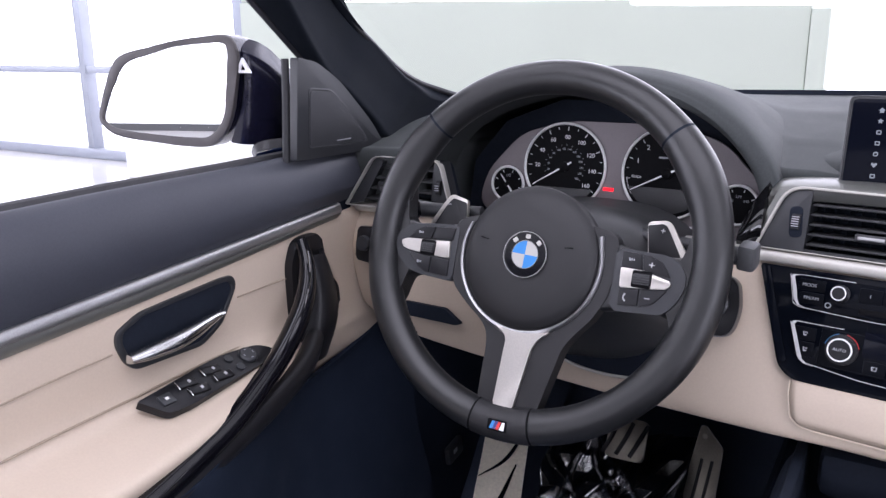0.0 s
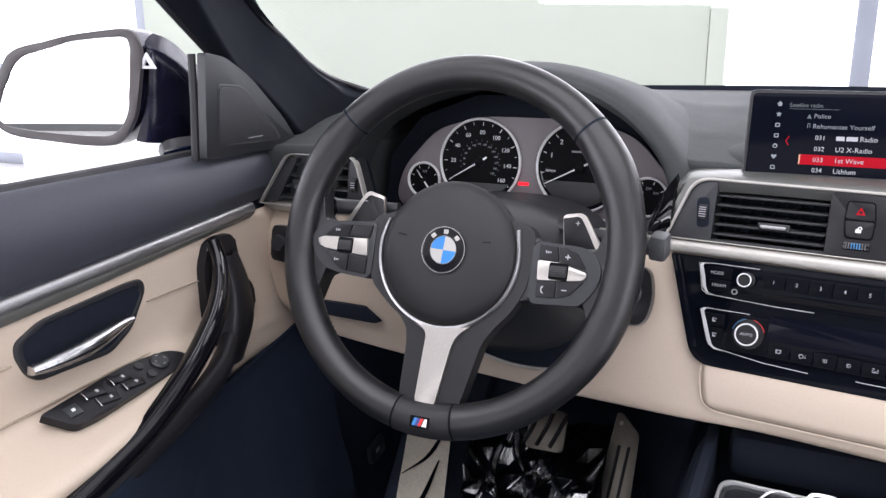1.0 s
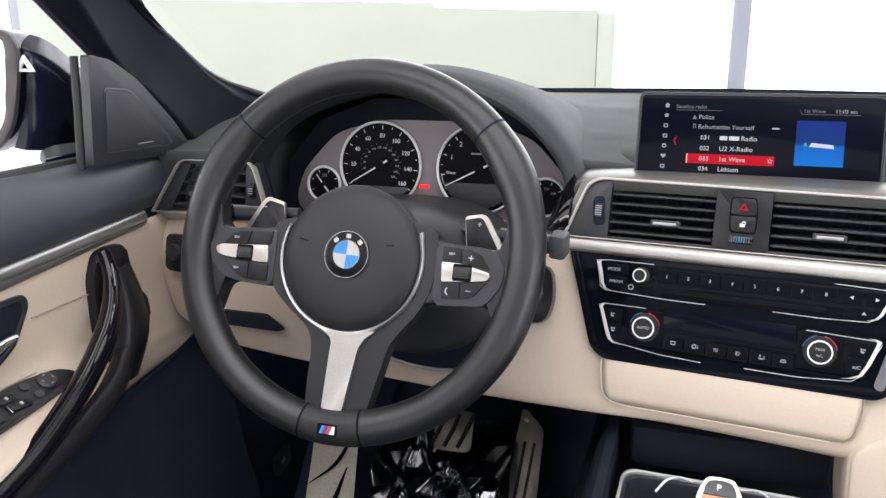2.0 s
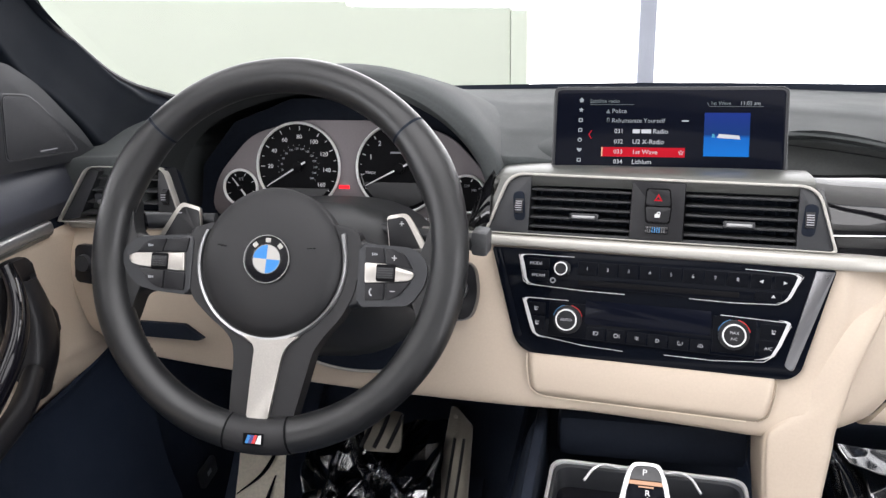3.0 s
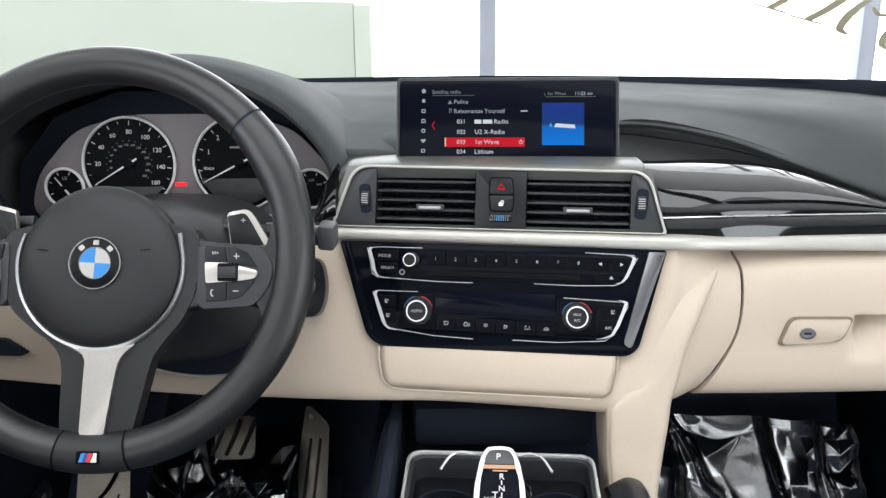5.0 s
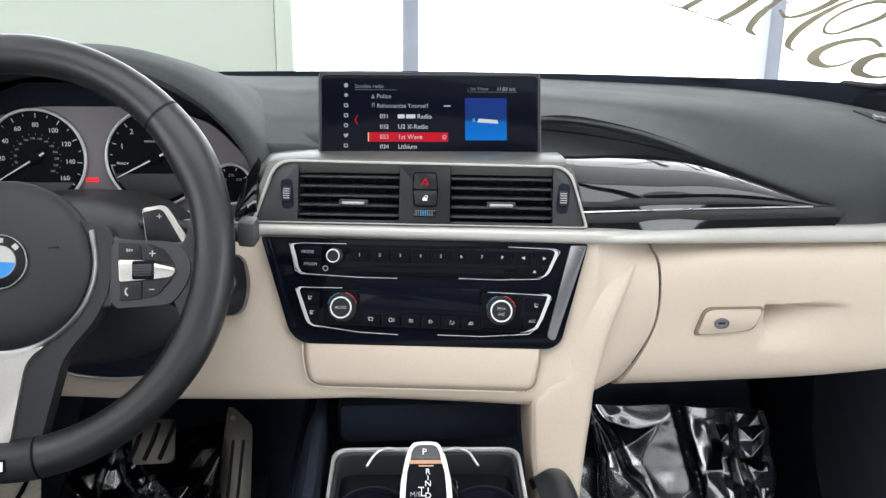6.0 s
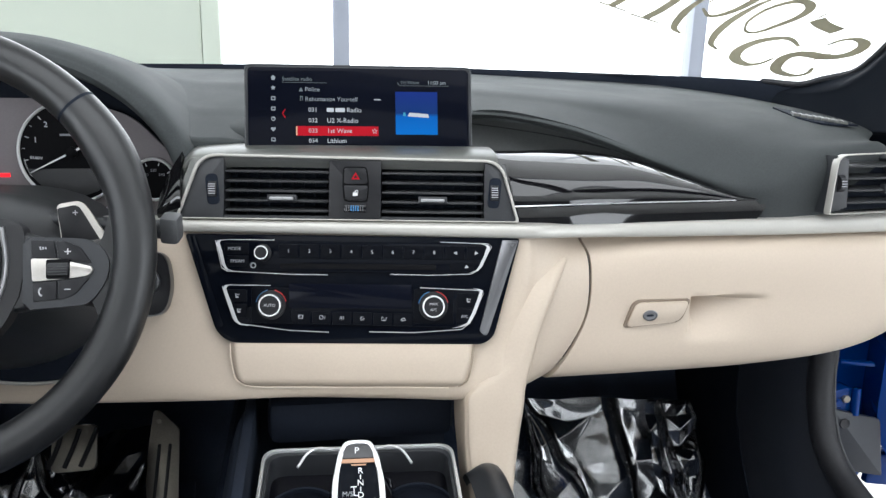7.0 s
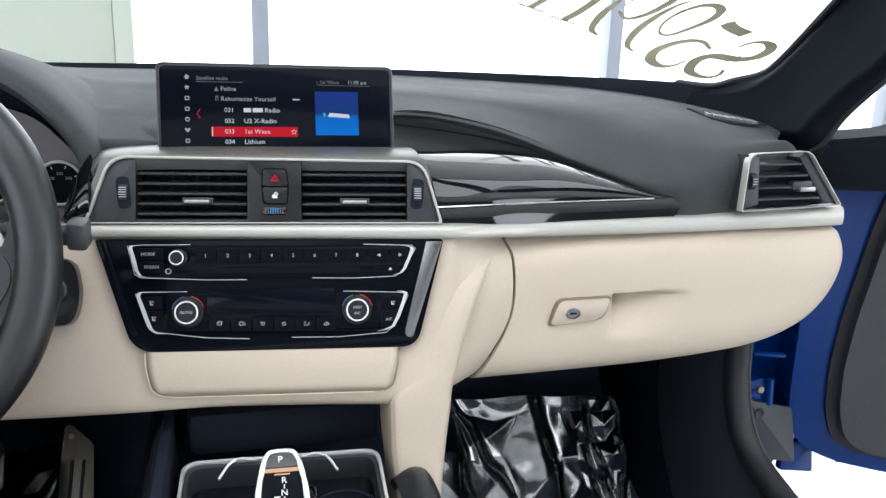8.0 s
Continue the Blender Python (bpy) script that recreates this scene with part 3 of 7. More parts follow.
    lid = sheet([
        [(0.249, 0.125, 0.860), (0.255, 0.098, 0.835), (0.251, 0.090, 0.775), (0.217, 0.092, 0.710), (0.208, 0.15, 0.698)],
        [(0.33, 0.128, 0.860), (0.33, 0.101, 0.84), (0.33, 0.094, 0.78), (0.32, 0.097, 0.709), (0.31, 0.16, 0.698)],
        [(0.45, 0.130, 0.860), (0.45, 0.104, 0.84), (0.45, 0.095, 0.785), (0.45, 0.098, 0.712), (0.45, 0.165, 0.702)],
        [(0.56, 0.130, 0.860), (0.56, 0.106, 0.842), (0.565, 0.096, 0.79), (0.565, 0.10, 0.722), (0.565, 0.165, 0.713)],
        [(0.63, 0.132, 0.860), (0.635, 0.110, 0.845), (0.64, 0.099, 0.80), (0.637, 0.106, 0.744), (0.628, 0.165, 0.732)],
        [(0.672, 0.134, 0.860), (0.682, 0.118, 0.848), (0.686, 0.110, 0.815), (0.679, 0.122, 0.774), (0.664, 0.165, 0.761)],
        [(0.68, 0.16, 0.858), (0.695, 0.16, 0.848), (0.70, 0.16, 0.82), (0.695, 0.16, 0.783), (0.680, 0.18, 0.768)]], 150, 90, -0.006)
    for v in lid.verts:   # finger scoop beside the latch: a sharp brow above, running out below and to the side
        u, h = (v.co.x - 0.372) / 0.10, (0.7960 - v.co.z) / 0.055
        if 0 < u < 1 and 0 < h < 1:
            v.co.y += 0.048 * (1 - u) ** 1.2 * min(1, u / 0.06) * min(1, h / 0.11) ** 1.5 * (1 - h) ** 1.3 * (1 - 0.3 * u)
    g = part("glovebox_lid", lid, BEIGE, d, "beige leatherette glovebox lid")
    # latch with its lock, in a shallow finger scoop
    m = frame_of((0.337, 0.0935, 0.776), (1, 0.02, 0), (0, 0.02, 1))
    o = corner_round([(-0.0425, -0.0128), (0.0235, -0.0085), (0.0330, 0.0172), (-0.0320, 0.0178)], [0.006, 0.009, 0.005, 0.009], 5)
    i = [Vector((q.x * 0.95, q.y * 0.9)) for q in o]
    latch = part("glovebox_latch", plate(i, m, 0.0045, 0.0015), BEIGE, d, "beige release latch")
    # The brown ring is the shadow in the gap round the latch.
    part("latch_surround", ring_plate([q * 1.035 for q in o], [q * 0.995 for q in i], m, 0.0026, 0.0006), LATCH_SHADOW, d)
    part("key_lock", lathe([(0.0085, 0.004), (0.0085, 0.0056), (0.0074, 0.0060), (0.0068, 0.0048), (0.0001, 0.0046)], at(m, -0.0140, 0.0012) @ Matrix.Diagonal((1.0, 0.72, 1, 1))), DARK_CHROME, latch, "round metal key lock")
    part("key_slot", box(0.0075, 0.0018, 0.0012, at(m, -0.0140, 0.0012, 0.0050)), DARK, latch)
    # padded roll under the centre panel, with piping in the groove round it
    def roll_point(f, v):
        u = -0.1285 - 0.0445 * v
        lo, hi = -0.1180 + 0.0085 * v ** 2 + 0.012 * max(0, (v - 0.80) / 0.20) ** 2, 0.1250 - 0.0085 * v ** 2 - 0.010 * max(0, (v - 0.80) / 0.20) ** 2
        edge = min(1, min((f - 0) * (hi - lo), (1 - f) * (hi - lo), (1 - v) * 0.0445) / 0.0075)
        lift = -0.0035 + 0.0095 * math.sin(0.5 * math.pi * edge) ** 0.8 + 0.0035 * math.sin(math.pi * min(1, 0.25 + 0.75 * v))
        return at(STACK, lo + (hi - lo) * f, u, lift).to_translation()

    part("knee_roll", loft([[roll_point(0.5 - 0.5 * math.cos(math.pi * i / 70), v) for i in range(71)] for v in (0, 0.1, 0.25, 0.4, 0.55, 0.68, 0.78, 0.85, 0.90, 0.94, 0.97, 0.99, 1.0)]), BEIGE, d, "padded beige leatherette roll", angle=70)
    out = STACK.to_3x3().col[2] * 0.0040
    around = [roll_point(0, v) for v in (0.02, 0.3, 0.6, 0.8, 0.9, 0.97)] + [roll_point(f, 1.0) for f in (0.05, 0.2, 0.4, 0.6, 0.8, 0.97)]
    part("roll_piping", tube([p + out for p in spline(around, 70)], 0.0008, 6), PIPING, d, "fine pale piping")
    part("roll_seam", tube([p + out for p in spline([roll_point(1, v) for v in (0.02, 0.3, 0.6, 0.8, 0.9, 0.97)], 24)], 0.0008, 6), SEAM_CREASE, d, "dark seam at the end of the roll")
    # leg that runs down to the console on the passenger's side
    leg = []
    for z, xl, xr, yf, ys in ((0.862, 0.224, 0.240, 0.132, 0.132), (0.849, 0.2045, 0.231, 0.1020, 0.106), (0.835, 0.188, 0.217, 0.0815, 0.088), (0.810, 0.168, 0.200, 0.0620, 0.072), (0.775, 0.149, 0.184, 0.0490, 0.060), (0.745, 0.129, 0.1755, 0.0415, 0.053),
                              (0.720, 0.1125, 0.168, 0.0355, 0.047), (0.700, 0.1090, 0.1655, 0.0310, 0.040), (0.665, 0.1095, 0.160, 0.0240, 0.034), (0.625, 0.112, 0.153, 0.0090, 0.018), (0.570, 0.114, 0.144, -0.0160, -0.006)):
        low_, w_ = z < 0.73, xr - xl
        leg.append([(xl - (0.001 if low_ else 0.016), ys + (0.05 if low_ else 0.014), z), (xl, ys + (0.004 if low_ else 0.003), z), (xl + (0.003 if low_ else 0.30 * w_), 0.5 * (ys + yf), z), (xl + (0.009 if low_ else 0.62 * w_), yf + 0.001, z),
                    (xl + 0.80 * w_, yf, z), (xr, yf + 0.002, z), (xr + 0.005, yf + 0.007, z), (xr + 0.008, yf + 0.017, z), (xr + 0.009, yf + 0.05, z)])
    part("console_leg", sheet(leg, 48, 40, -0.006), BEIGE_LOW, d, "beige moulded leg down to the console")
    # black frit band and cowl under the windscreen
    part("cowl_band", sheet([[on_screen(x, s1) + Vector((0, -0.004, -0.050)), on_screen(x, s1) + Vector((0, -0.008, -0.014)), on_screen(x, s1) + Vector((0, -0.006, 0))] for x, s1 in
                             ((-0.735, -0.03), (-0.72, -0.012), (-0.66, 0.0), (-0.5, 0.012), (-0.3, 0.021), (0.0, 0.027), (0.25, 0.022), (0.51, 0.011), (0.62, 0.002), (0.68, -0.008), (0.72, -0.012), (0.735, -0.03))], 50, 6, -0.008), DARK, d, "black edge band at the windscreen foot")
    part("wiper_edge", tube([on_screen(x / 100, 0.022 - 0.00022 * (x - 10)) + Vector((0, -0.012, -0.002)) for x in range(38, 53)], 0.0025, 6, squash=0.5), PLASTIC, d)
    # dark body behind the dash so that nothing shows through
    part("bulkhead", box(1.44, 0.02, 0.56, pose(0, 0.76, 0.69)), CARPET, d)
    part("under_tray", sheet([[(x, 0.16, z + 0.01), (x, 0.35, z + 0.06), (x, 0.74, z + 0.05)] for x, z in ((-0.69, 0.72), (-0.2, 0.69), (0.2, 0.695), (0.55, 0.725), (0.69, 0.775))], 20, 8, -0.006), CARPET, d)
    # demister grille at the end of the dash top
    Q = frame_of((0.61, 0.27, 0.9728), (1, 0, -0.06), (0, 1, 0.10))
    slot = [(-0.0215, 0.069), (-0.026, 0.03), (-0.029, -0.008), (-0.014, -0.036), (0.010, -0.037), (0.045, -0.027), (0.028, 0.0), (0.010, 0.032)]
    part("demister_slot", plate(corner_round(slot, 0.003, 3), at(Q, 0, 0, -0.001), 0.0022, 0.0006), DARK, d, "dark demister slot")
    for k in range(8):
        f = k / 7
        x, y = -0.024 + 0.046 * f, 0.012 - 0.034 * f ** 0.8
        part("demister_slat", plate([(-0.0042, -0.010), (0.0042, -0.010), (0.0, 0.012)][::1], at(Q, x, y, 0.0008, -12), 0.004, 0.0008), SATIN, d)
    return d


dashboard()


# ---- instruments ----
def hood():
    h = thing("instrument_hood", (-0.365, 0.25, 0.9), "black arched hood over the instruments", "hood")
    prof = ((-0.615, 0.90), (-0.602, 0.955), (-0.55, 1.008), (-0.46, 1.042), (-0.355, 1.053), (-0.275, 1.040), (-0.215, 1.010), (-0.175, 0.968), (-0.158, 0.925), (-0.152, 0.88))
    secs = []
    for x, z in prof:
        f = (z - 0.88) / 0.17
        xi = -0.36 + (x + 0.36) * 0.93
        secs.append([(xi, 0.235, 0.88 + (z - 0.88) * 0.90 - 0.002), (xi, 0.17, 0.88 + (z - 0.88) * 0.93), (-0.36 + (x + 0.36) * 0.965, 0.150 + 0.02 * f, 0.88 + (z - 0.88) * 0.965),
                     (x, 0.158 + 0.03 * f, z), (x, 0.24, z + 0.002 * f), (-0.36 + (x + 0.36) * 1.04, 0.40, 0.90 + (z - 0.90) * 0.88), (-0.36 + (x + 0.36) * 1.02, 0.56, 0.90 + (z - 0.90) * 0.66)])
    part("hood_shell", sheet(secs, 60, 34, -0.005), SOFT_BLACK, h)
    # flank: the hood runs down smoothly into the dash top beside the display
    line = spline([(-0.36, 1.054), (-0.30, 1.047), (-0.26, 1.034), (-0.228, 1.0185), (-0.196, 0.986), (-0.177, 0.958), (-0.165, 0.93), (-0.15, 0.88), (-0.10, 0.70)], 90)

    def height(x, y):
        a = min(line, key=lambda q: abs(q.x - x)).y
        g = 1 - 0.12 * max(0, min(1, (y - 0.24) / 0.16)) - 0.22 * max(0, (y - 0.40) / 0.16)
        a = 0.90 + (a - 0.90) * g if a > 0.9 else a
        e = 0.9545 + 0.020 * min(1, (y - 0.178) / 0.09) + 0.022 * max(0, min(1, (y - 0.26) / 0.16)) + 0.008 * max(0, min(1, (y - 0.42) / 0.2))
        k = 0.012
        return k * math.log(math.exp((a - 0.95) / k) + math.exp((e - 0.95) / k)) + 0.95

    rows = []
    for i in range(44):
        x = -0.335 + 0.275 * i / 43
        y0 = 0.187 if x < -0.20 else 0.187 - 0.010 * min(1, (x + 0.20) / 0.04)
        ys = [y0 + 0.004, y0] + [y0 + 0.003 + (0.60 - y0) * (j / 30) ** 1.4 for j in range(31)]
        fade = 0.0028 * min(1, i / 6) - 0.009 * max(0, (i - 32) / 11)
        rows.append([Vector((x, y, height(x, y) + fade - (0.016, 0.004)[j] if j < 2 else height(x, y) + fade)) for j, y in enumerate(ys)])
    part("hood_flank", loft(rows), SOFT_BLACK, h, "soft black flank running into the dash top", angle=70)
    rim = [Vector((x, 0.1865, z - 0.003)) for x, z in prof[1:8]]
    part("hood_lip", tube(spline(rim, 60), 0.0024, 8), PLASTIC, h, "black moulded lip")
    return h


hood()


def cluster():
    c = thing("instrument_cluster", (-0.36, 0.24, 0.88), "graphite car instrument cluster with silver-ringed round dials", "gauges")
    C = frame_of((-0.362, 0.240, 0.934), (1, 0, 0), (0, 0.10, 1))
    face = [(-0.19, -0.06), (-0.178, -0.012), (-0.13, 0.040), (-0.066, 0.058), (0.066, 0.058), (0.13, 0.040), (0.178, -0.012), (0.19, -0.06), (0.12, -0.085), (-0.12, -0.085)]
    part("face_plate", plate(corner_round(face, 0.02, 4), at(C, 0, 0, -0.006), 0.006, 0.001), CLUSTER, c, "satin graphite face plate")
    part("backing", plate([(-0.215, -0.10), (0.185, -0.10), (0.175, 0.005), (0.13, 0.055), (0.07, 0.085), (-0.08, 0.085), (-0.16, 0.055), (-0.205, 0.0)], at(C, 0, 0, -0.022), 0.008), DARK, c)

    def dial(name, x, y, r, label):
        g = part(name, lathe([(r, -0.002), (r, 0.0016), (r - 0.0015, 0.0016), (0.0001, 0.0016)], at(C, x, y), 48), DIAL, c, label)
        part("ring", loft([[at(C, x, y) @ Vector(((r + 0.0012 + q * math.cos(a)) * math.cos(b), (r + 0.0012 + q * math.cos(a)) * math.sin(b), 0.0025 + q * 1.6 * math.sin(a)))
                            for a in (2 * math.pi * k / 8 for k in range(8))] for q in (0.0017,) for b in (2 * math.pi * k / 64 for k in range(64))], closed_rows=True, closed_loop=True), RING, g, "thin silver ring")
        return g

    def mark(g, x, y, r0, r1, ang, w, mat=WHITE_INK, z=0.0018):
        m = at(C, x, y, z, ang)
        part("tick", box(r1 - r0, w, 0.0003, at(m, (r0 + r1) / 2, 0)), mat, g)

    def needle(g, x, y, ang, r, hub):
        part("needle", plate([(-0.012, -0.0012), (r, -0.0005), (r, 0.0005), (-0.012, 0.0012)], at(C, x, y, 0.0052, ang), 0.0008), WHITE_INK, g, "white needle")
        part("needle_cap", lathe([(hub, 0.0018), (hub, 0.0062), (hub * 0.8, 0.0072), (0.0001, 0.0074)], at(C, x, y), 24), DIAL, g)

    g = dial("speedometer", -0.067, 0.0, 0.0535, "black round speedometer dial")
    for v in range(0, 165, 10):
        a = 211 - 1.55 * v
        mark(g, -0.067, 0, 0.0455 if v % 20 == 0 else 0.0475, 0.0505, a, 0.0009 if v % 20 == 0 else 0.0006)
        if v % 20 == 0 and v:
            lettering(str(v), at(C, -0.067 + 0.0375 * math.cos(radians(a)), 0.0375 * math.sin(radians(a)), 0.0018), 0.0074, WHITE_INK, g)
        if v:
            mark(g, -0.067, 0, 0.0265, 0.028, a, 0.0006, GREY_INK)
    for v in range(20, 280, 20):
        a = 211 - 1.55 * v / 1.609
        lettering(str(v), at(C, -0.067 + 0.0225 * math.cos(radians(a)), 0.0225 * math.sin(radians(a)), 0.0018), 0.0036, GREY_INK, g)
    needle(g, -0.067, 0, 211, 0.047, 0.0062)
    g = dial("tachometer", 0.065, 0.0, 0.0535, "black round tachometer dial")
    for v in range(0, 15):
        a = 190 - 15 * v
        mark(g, 0.065, 0, 0.046 if v % 2 == 0 else 0.048, 0.0505, a, 0.0009 if v % 2 == 0 else 0.0006)
        if v % 2 == 0 and v:
            lettering(str(v // 2), at(C, 0.065 + 0.039 * math.cos(radians(a)), 0.039 * math.sin(radians(a)), 0.0018), 0.0085, WHITE_INK, g)
    lettering("READY", at(C, 0.065 - 0.037, -0.006, 0.0018, -5), 0.0042, WHITE_INK, g)
    part("bar", box(0.017, 0.0022, 0.0003, at(C, 0.062, 0.019, 0.0018)), GREY_INK, g)
    part("scale_arc", ring_plate(circle(0, 0, 0.0505, 8, 188, 212) + circle(0, 0, 0.0495, 8, 212, 188), circle(0, 0, 0.0503, 8, 188, 212) + circle(0, 0, 0.0497, 8, 212, 188), at(C, 0.065, 0, 0.0017), 0.0004), WHITE_INK, g)
    part("info_display", plate(circle(0, 0, 0.0505, 24, 203, 337), at(C, 0.065, 0.002, 0.0016), 0.0012, 0.0004), SLAT, g, "dark information window")
    needle(g, 0.065, 0, 207, 0.048, 0.0062)
    part("info_display", plate(circle(0, 0, 0.0505, 24, 218, 322), at(C, -0.067, 0.004, 0.0016), 0.0012, 0.0004), SLAT, g)
    g = dial("fuel_gauge", -0.146, -0.028, 0.0215, "small round fuel gauge")
    for k, a in enumerate((205, 160, 115, 70, 25, -15)):
        mark(g, -0.146, -0.028, 0.016, 0.0195, a, 0.0008)
    lettering("1/2", at(C, -0.146, -0.017, 0.0018), 0.0055, GREY_INK, g)
    needle(g, -0.146, -0.028, 128, 0.016, 0.003)
    g = dial("temperature_gauge", 0.149, -0.030, 0.0215, "small round temperature gauge")
    for k, a in enumerate((205, 160, 115, 70, 25, -15)):
        mark(g, 0.149, -0.030, 0.016, 0.0195, a, 0.0008)
    for a, w in ((150, "120"), (30, "340"), (90, "230")):
        lettering(w, at(C, 0.149 + 0.010 * math.cos(radians(a)), -0.030 + 0.010 * math.sin(radians(a)), 0.0018), 0.0045, GREY_INK, g)
    part("warning_lamp", box(0.0135, 0.0042, 0.0015, at(C, -0.007, -0.0245, 0.0008), 0.0004), RED_GLOW, c, "glowing red warning lamp")
    for x in (0.098, 0.103, 0.108, 0.113):
        part("bar", box(0.0035, 0.003, 0.0003, at(C, x, -0.062, 0.0004)), WHITE_INK, c)


cluster()


# ---- steering wheel ----
def steering_wheel():
    w = thing("steering_wheel", (-0.36, 0.06, 0.87), "black leather sports steering wheel with satin silver spoke trim", "steering wheel")
    W = WHEEL
    R, r = 0.1748, 0.0174

    def arc(a0, a1, n, rr, grow=1.0, closed=False):
        rows = []
        for i in range(n):
            a = radians(a0 + (a1 - a0) * i / (n if closed else n - 1))
            d = math.degrees(a) % 360
            thick = rr * (1 + 0.13 * math.exp(-((d - 152) / 12) ** 2) + 0.13 * math.exp(-((d - 28) / 12) ** 2) + 0.05 * math.exp(-((d - 205) / 12) ** 2) + 0.05 * math.exp(-((d - 335) / 12) ** 2)) * grow
            rows.append([W @ Vector(((R + thick * math.cos(b)) * math.cos(a), (R + thick * math.cos(b)) * math.sin(a), thick * 0.95 * math.sin(b))) for b in (2 * math.pi * k / 24 for k in range(24))])
        return loft(rows, closed_rows=True, closed_loop=closed)

    part("rim", arc(0, 360, 160, r, closed=True), LEATHER, w, "thick black leather rim")
    for a in (137, 43):
        part("rim_seam", arc(a - 0.4, a + 0.4, 3, r * 1.012), DARK, w)
    for a in (260.6, 280.8):
        part("rim_seam", arc(a - 0.35, a + 0.35, 3, r * 1.045), DIAL, w)
    part("lower_clip", arc(260.8, 280.6, 18, r, 1.035), HUB_BLACK, w, "black plastic lower rim clip")
    # stitches round the inner side of the rim
    stitches = merge(*[box(0.0028, 0.0009, 0.0009, W @ pose((R - r * 0.98) * math.cos(radians(a)), (R - r * 0.98) * math.sin(radians(a)), -0.004, 0, 0, a + 60)) for a in
                       [140 + 2.0 * k for k in range(56)] + [284 + 2.0 * k for k in range(56)]])
    s = part("stitching", stitches, RUBBER, w)
    s["kind"] = "stuff"

    def pillow(outline, z0, z1, inset, drop):
        """A cushioned piece: its edge rolls down over the inset."""
        c = sum((Vector(q) for q in outline), Vector((0, 0))) / len(outline)
        rows = []
        for f, z in ((0.0, z0), (0.0, z1 - drop), (0.25, z1 - drop * 0.45), (0.6, z1 - drop * 0.12), (1.0, z1)):
            rows.append([W @ Vector((*(Vector(q) + (c - Vector(q)).normalized() * inset * f), z)) for q in outline])
        return loft(rows, closed_rows=True, caps=True)

    # leather spokes, filleted into the rim
    left = [(-0.174, 0.060), (-0.1585, 0.052), (-0.1545, 0.030), (-0.1500, 0.0165), (-0.1400, 0.0120), (-0.1250, 0.0122), (-0.098, 0.0135), (-0.060, 0.018), (-0.052, -0.030), (-0.066, -0.0465), (-0.0900, -0.0448), (-0.1150, -0.0432),
            (-0.1310, -0.0432), (-0.1400, -0.0475), (-0.1440, -0.0580), (-0.1480, -0.072), (-0.156, -0.088), (-0.168, -0.078), (-0.177, -0.02)]
    right = [(0.174, 0.060), (0.1600, 0.052), (0.1570, 0.032), (0.1520, 0.0140), (0.1440, 0.0088), (0.1290, 0.0088), (0.105, 0.0105), (0.060, 0.018), (0.052, -0.030), (0.068, -0.050), (0.0930, -0.0482), (0.1180, -0.0466),
             (0.1330, -0.0462), (0.1430, -0.0500), (0.1480, -0.0600), (0.1520, -0.073), (0.158, -0.088), (0.168, -0.078), (0.177, -0.02)]
    part("left_spoke", pillow([(q.x, q.y) for q in spline(left, 76, True)], -0.022, 0.0010, 0.010, 0.007), LEATHER, w, "leather-covered spoke", angle=60)
    part("right_spoke", pillow([(q.x, q.y) for q in spline(right[::-1], 76, True)], -0.022, 0.0010, 0.010, 0.007), LEATHER, w, "leather-covered spoke", angle=60)
    # dark collar round the airbag, running down into the lower spoke
    body = [(-0.0860, 0.020), (-0.0885, -0.005), (-0.0870, -0.030), (-0.0775, -0.050), (-0.0600, -0.0655), (-0.0410, -0.0790), (-0.0330, -0.0890), (-0.0305, -0.1040), (-0.0310, -0.1300), (-0.0315, -0.1680),
            (0.0310, -0.1680), (0.0365, -0.1450), (0.0445, -0.1120), (0.0490, -0.0930), (0.0580, -0.0790), (0.0740, -0.0600), (0.0850, -0.0380), (0.0895, -0.012), (0.0890, 0.014), (0.0840, 0.024), (0.050, 0.030), (0.0, 0.034), (-0.050, 0.030)]
    part("lower_spoke", plate(corner_round([Vector(q) for q in body], 0.006, 3), at(W, 0, 0, -0.016), 0.0185, 0.004, 3), HUB_BLACK, w, "black plastic hub surround and lower spoke", angle=50)
    # airbag cover
    prof = [(0.0722, -0.012), (0.0722, 0.001), (0.0705, 0.0052), (0.062, 0.0105), (0.046, 0.014), (0.028, 0.0155), (0.0001, 0.016)]
    part("airbag_cover", lathe(prof, at(W, 0.0005, -0.010), 64), HUB_BLACK, w, "domed matte black airbag cover")
    for sx, t in ((-0.046, 8), (0.044, -4)):
        for k in range(3):
            part("horn_mark", box(0.0028, 0.0011, 0.0005, at(W, sx + (k - 1) * 0.0034, 0.003 - (k - 1) * 0.0003 * t / 4, 0.0141, t)), DIAL, w)
    # silver ring that runs into the lower spoke
    rows = []
    for d in range(-203, 25, 3):
        q = radians(d)
        f = math.exp(-((d + 88) / 15) ** 2)
        tip = max(0, (d - 14) / 8)
        r0, r1 = 0.0730 + 0.0015 * tip, 0.0768 + 0.0060 * f + 0.0022 * tip - 0.0016 * max(0, (-d - 185) / 18)
        rows.append([at(W, 0.0005, -0.010) @ Vector((rr * math.cos(q), rr * math.sin(q), z)) for rr, z in ((r0, -0.006), (r0, 0.0050), (0.5 * (r0 + r1), 0.0062), (r1 - 0.0005, 0.0050), (r1, 0.0035), (r1, -0.006))])
    part("silver_ring", loft(rows, closed_rows=True, caps=True), ALU, w, "satin silver trim ring")
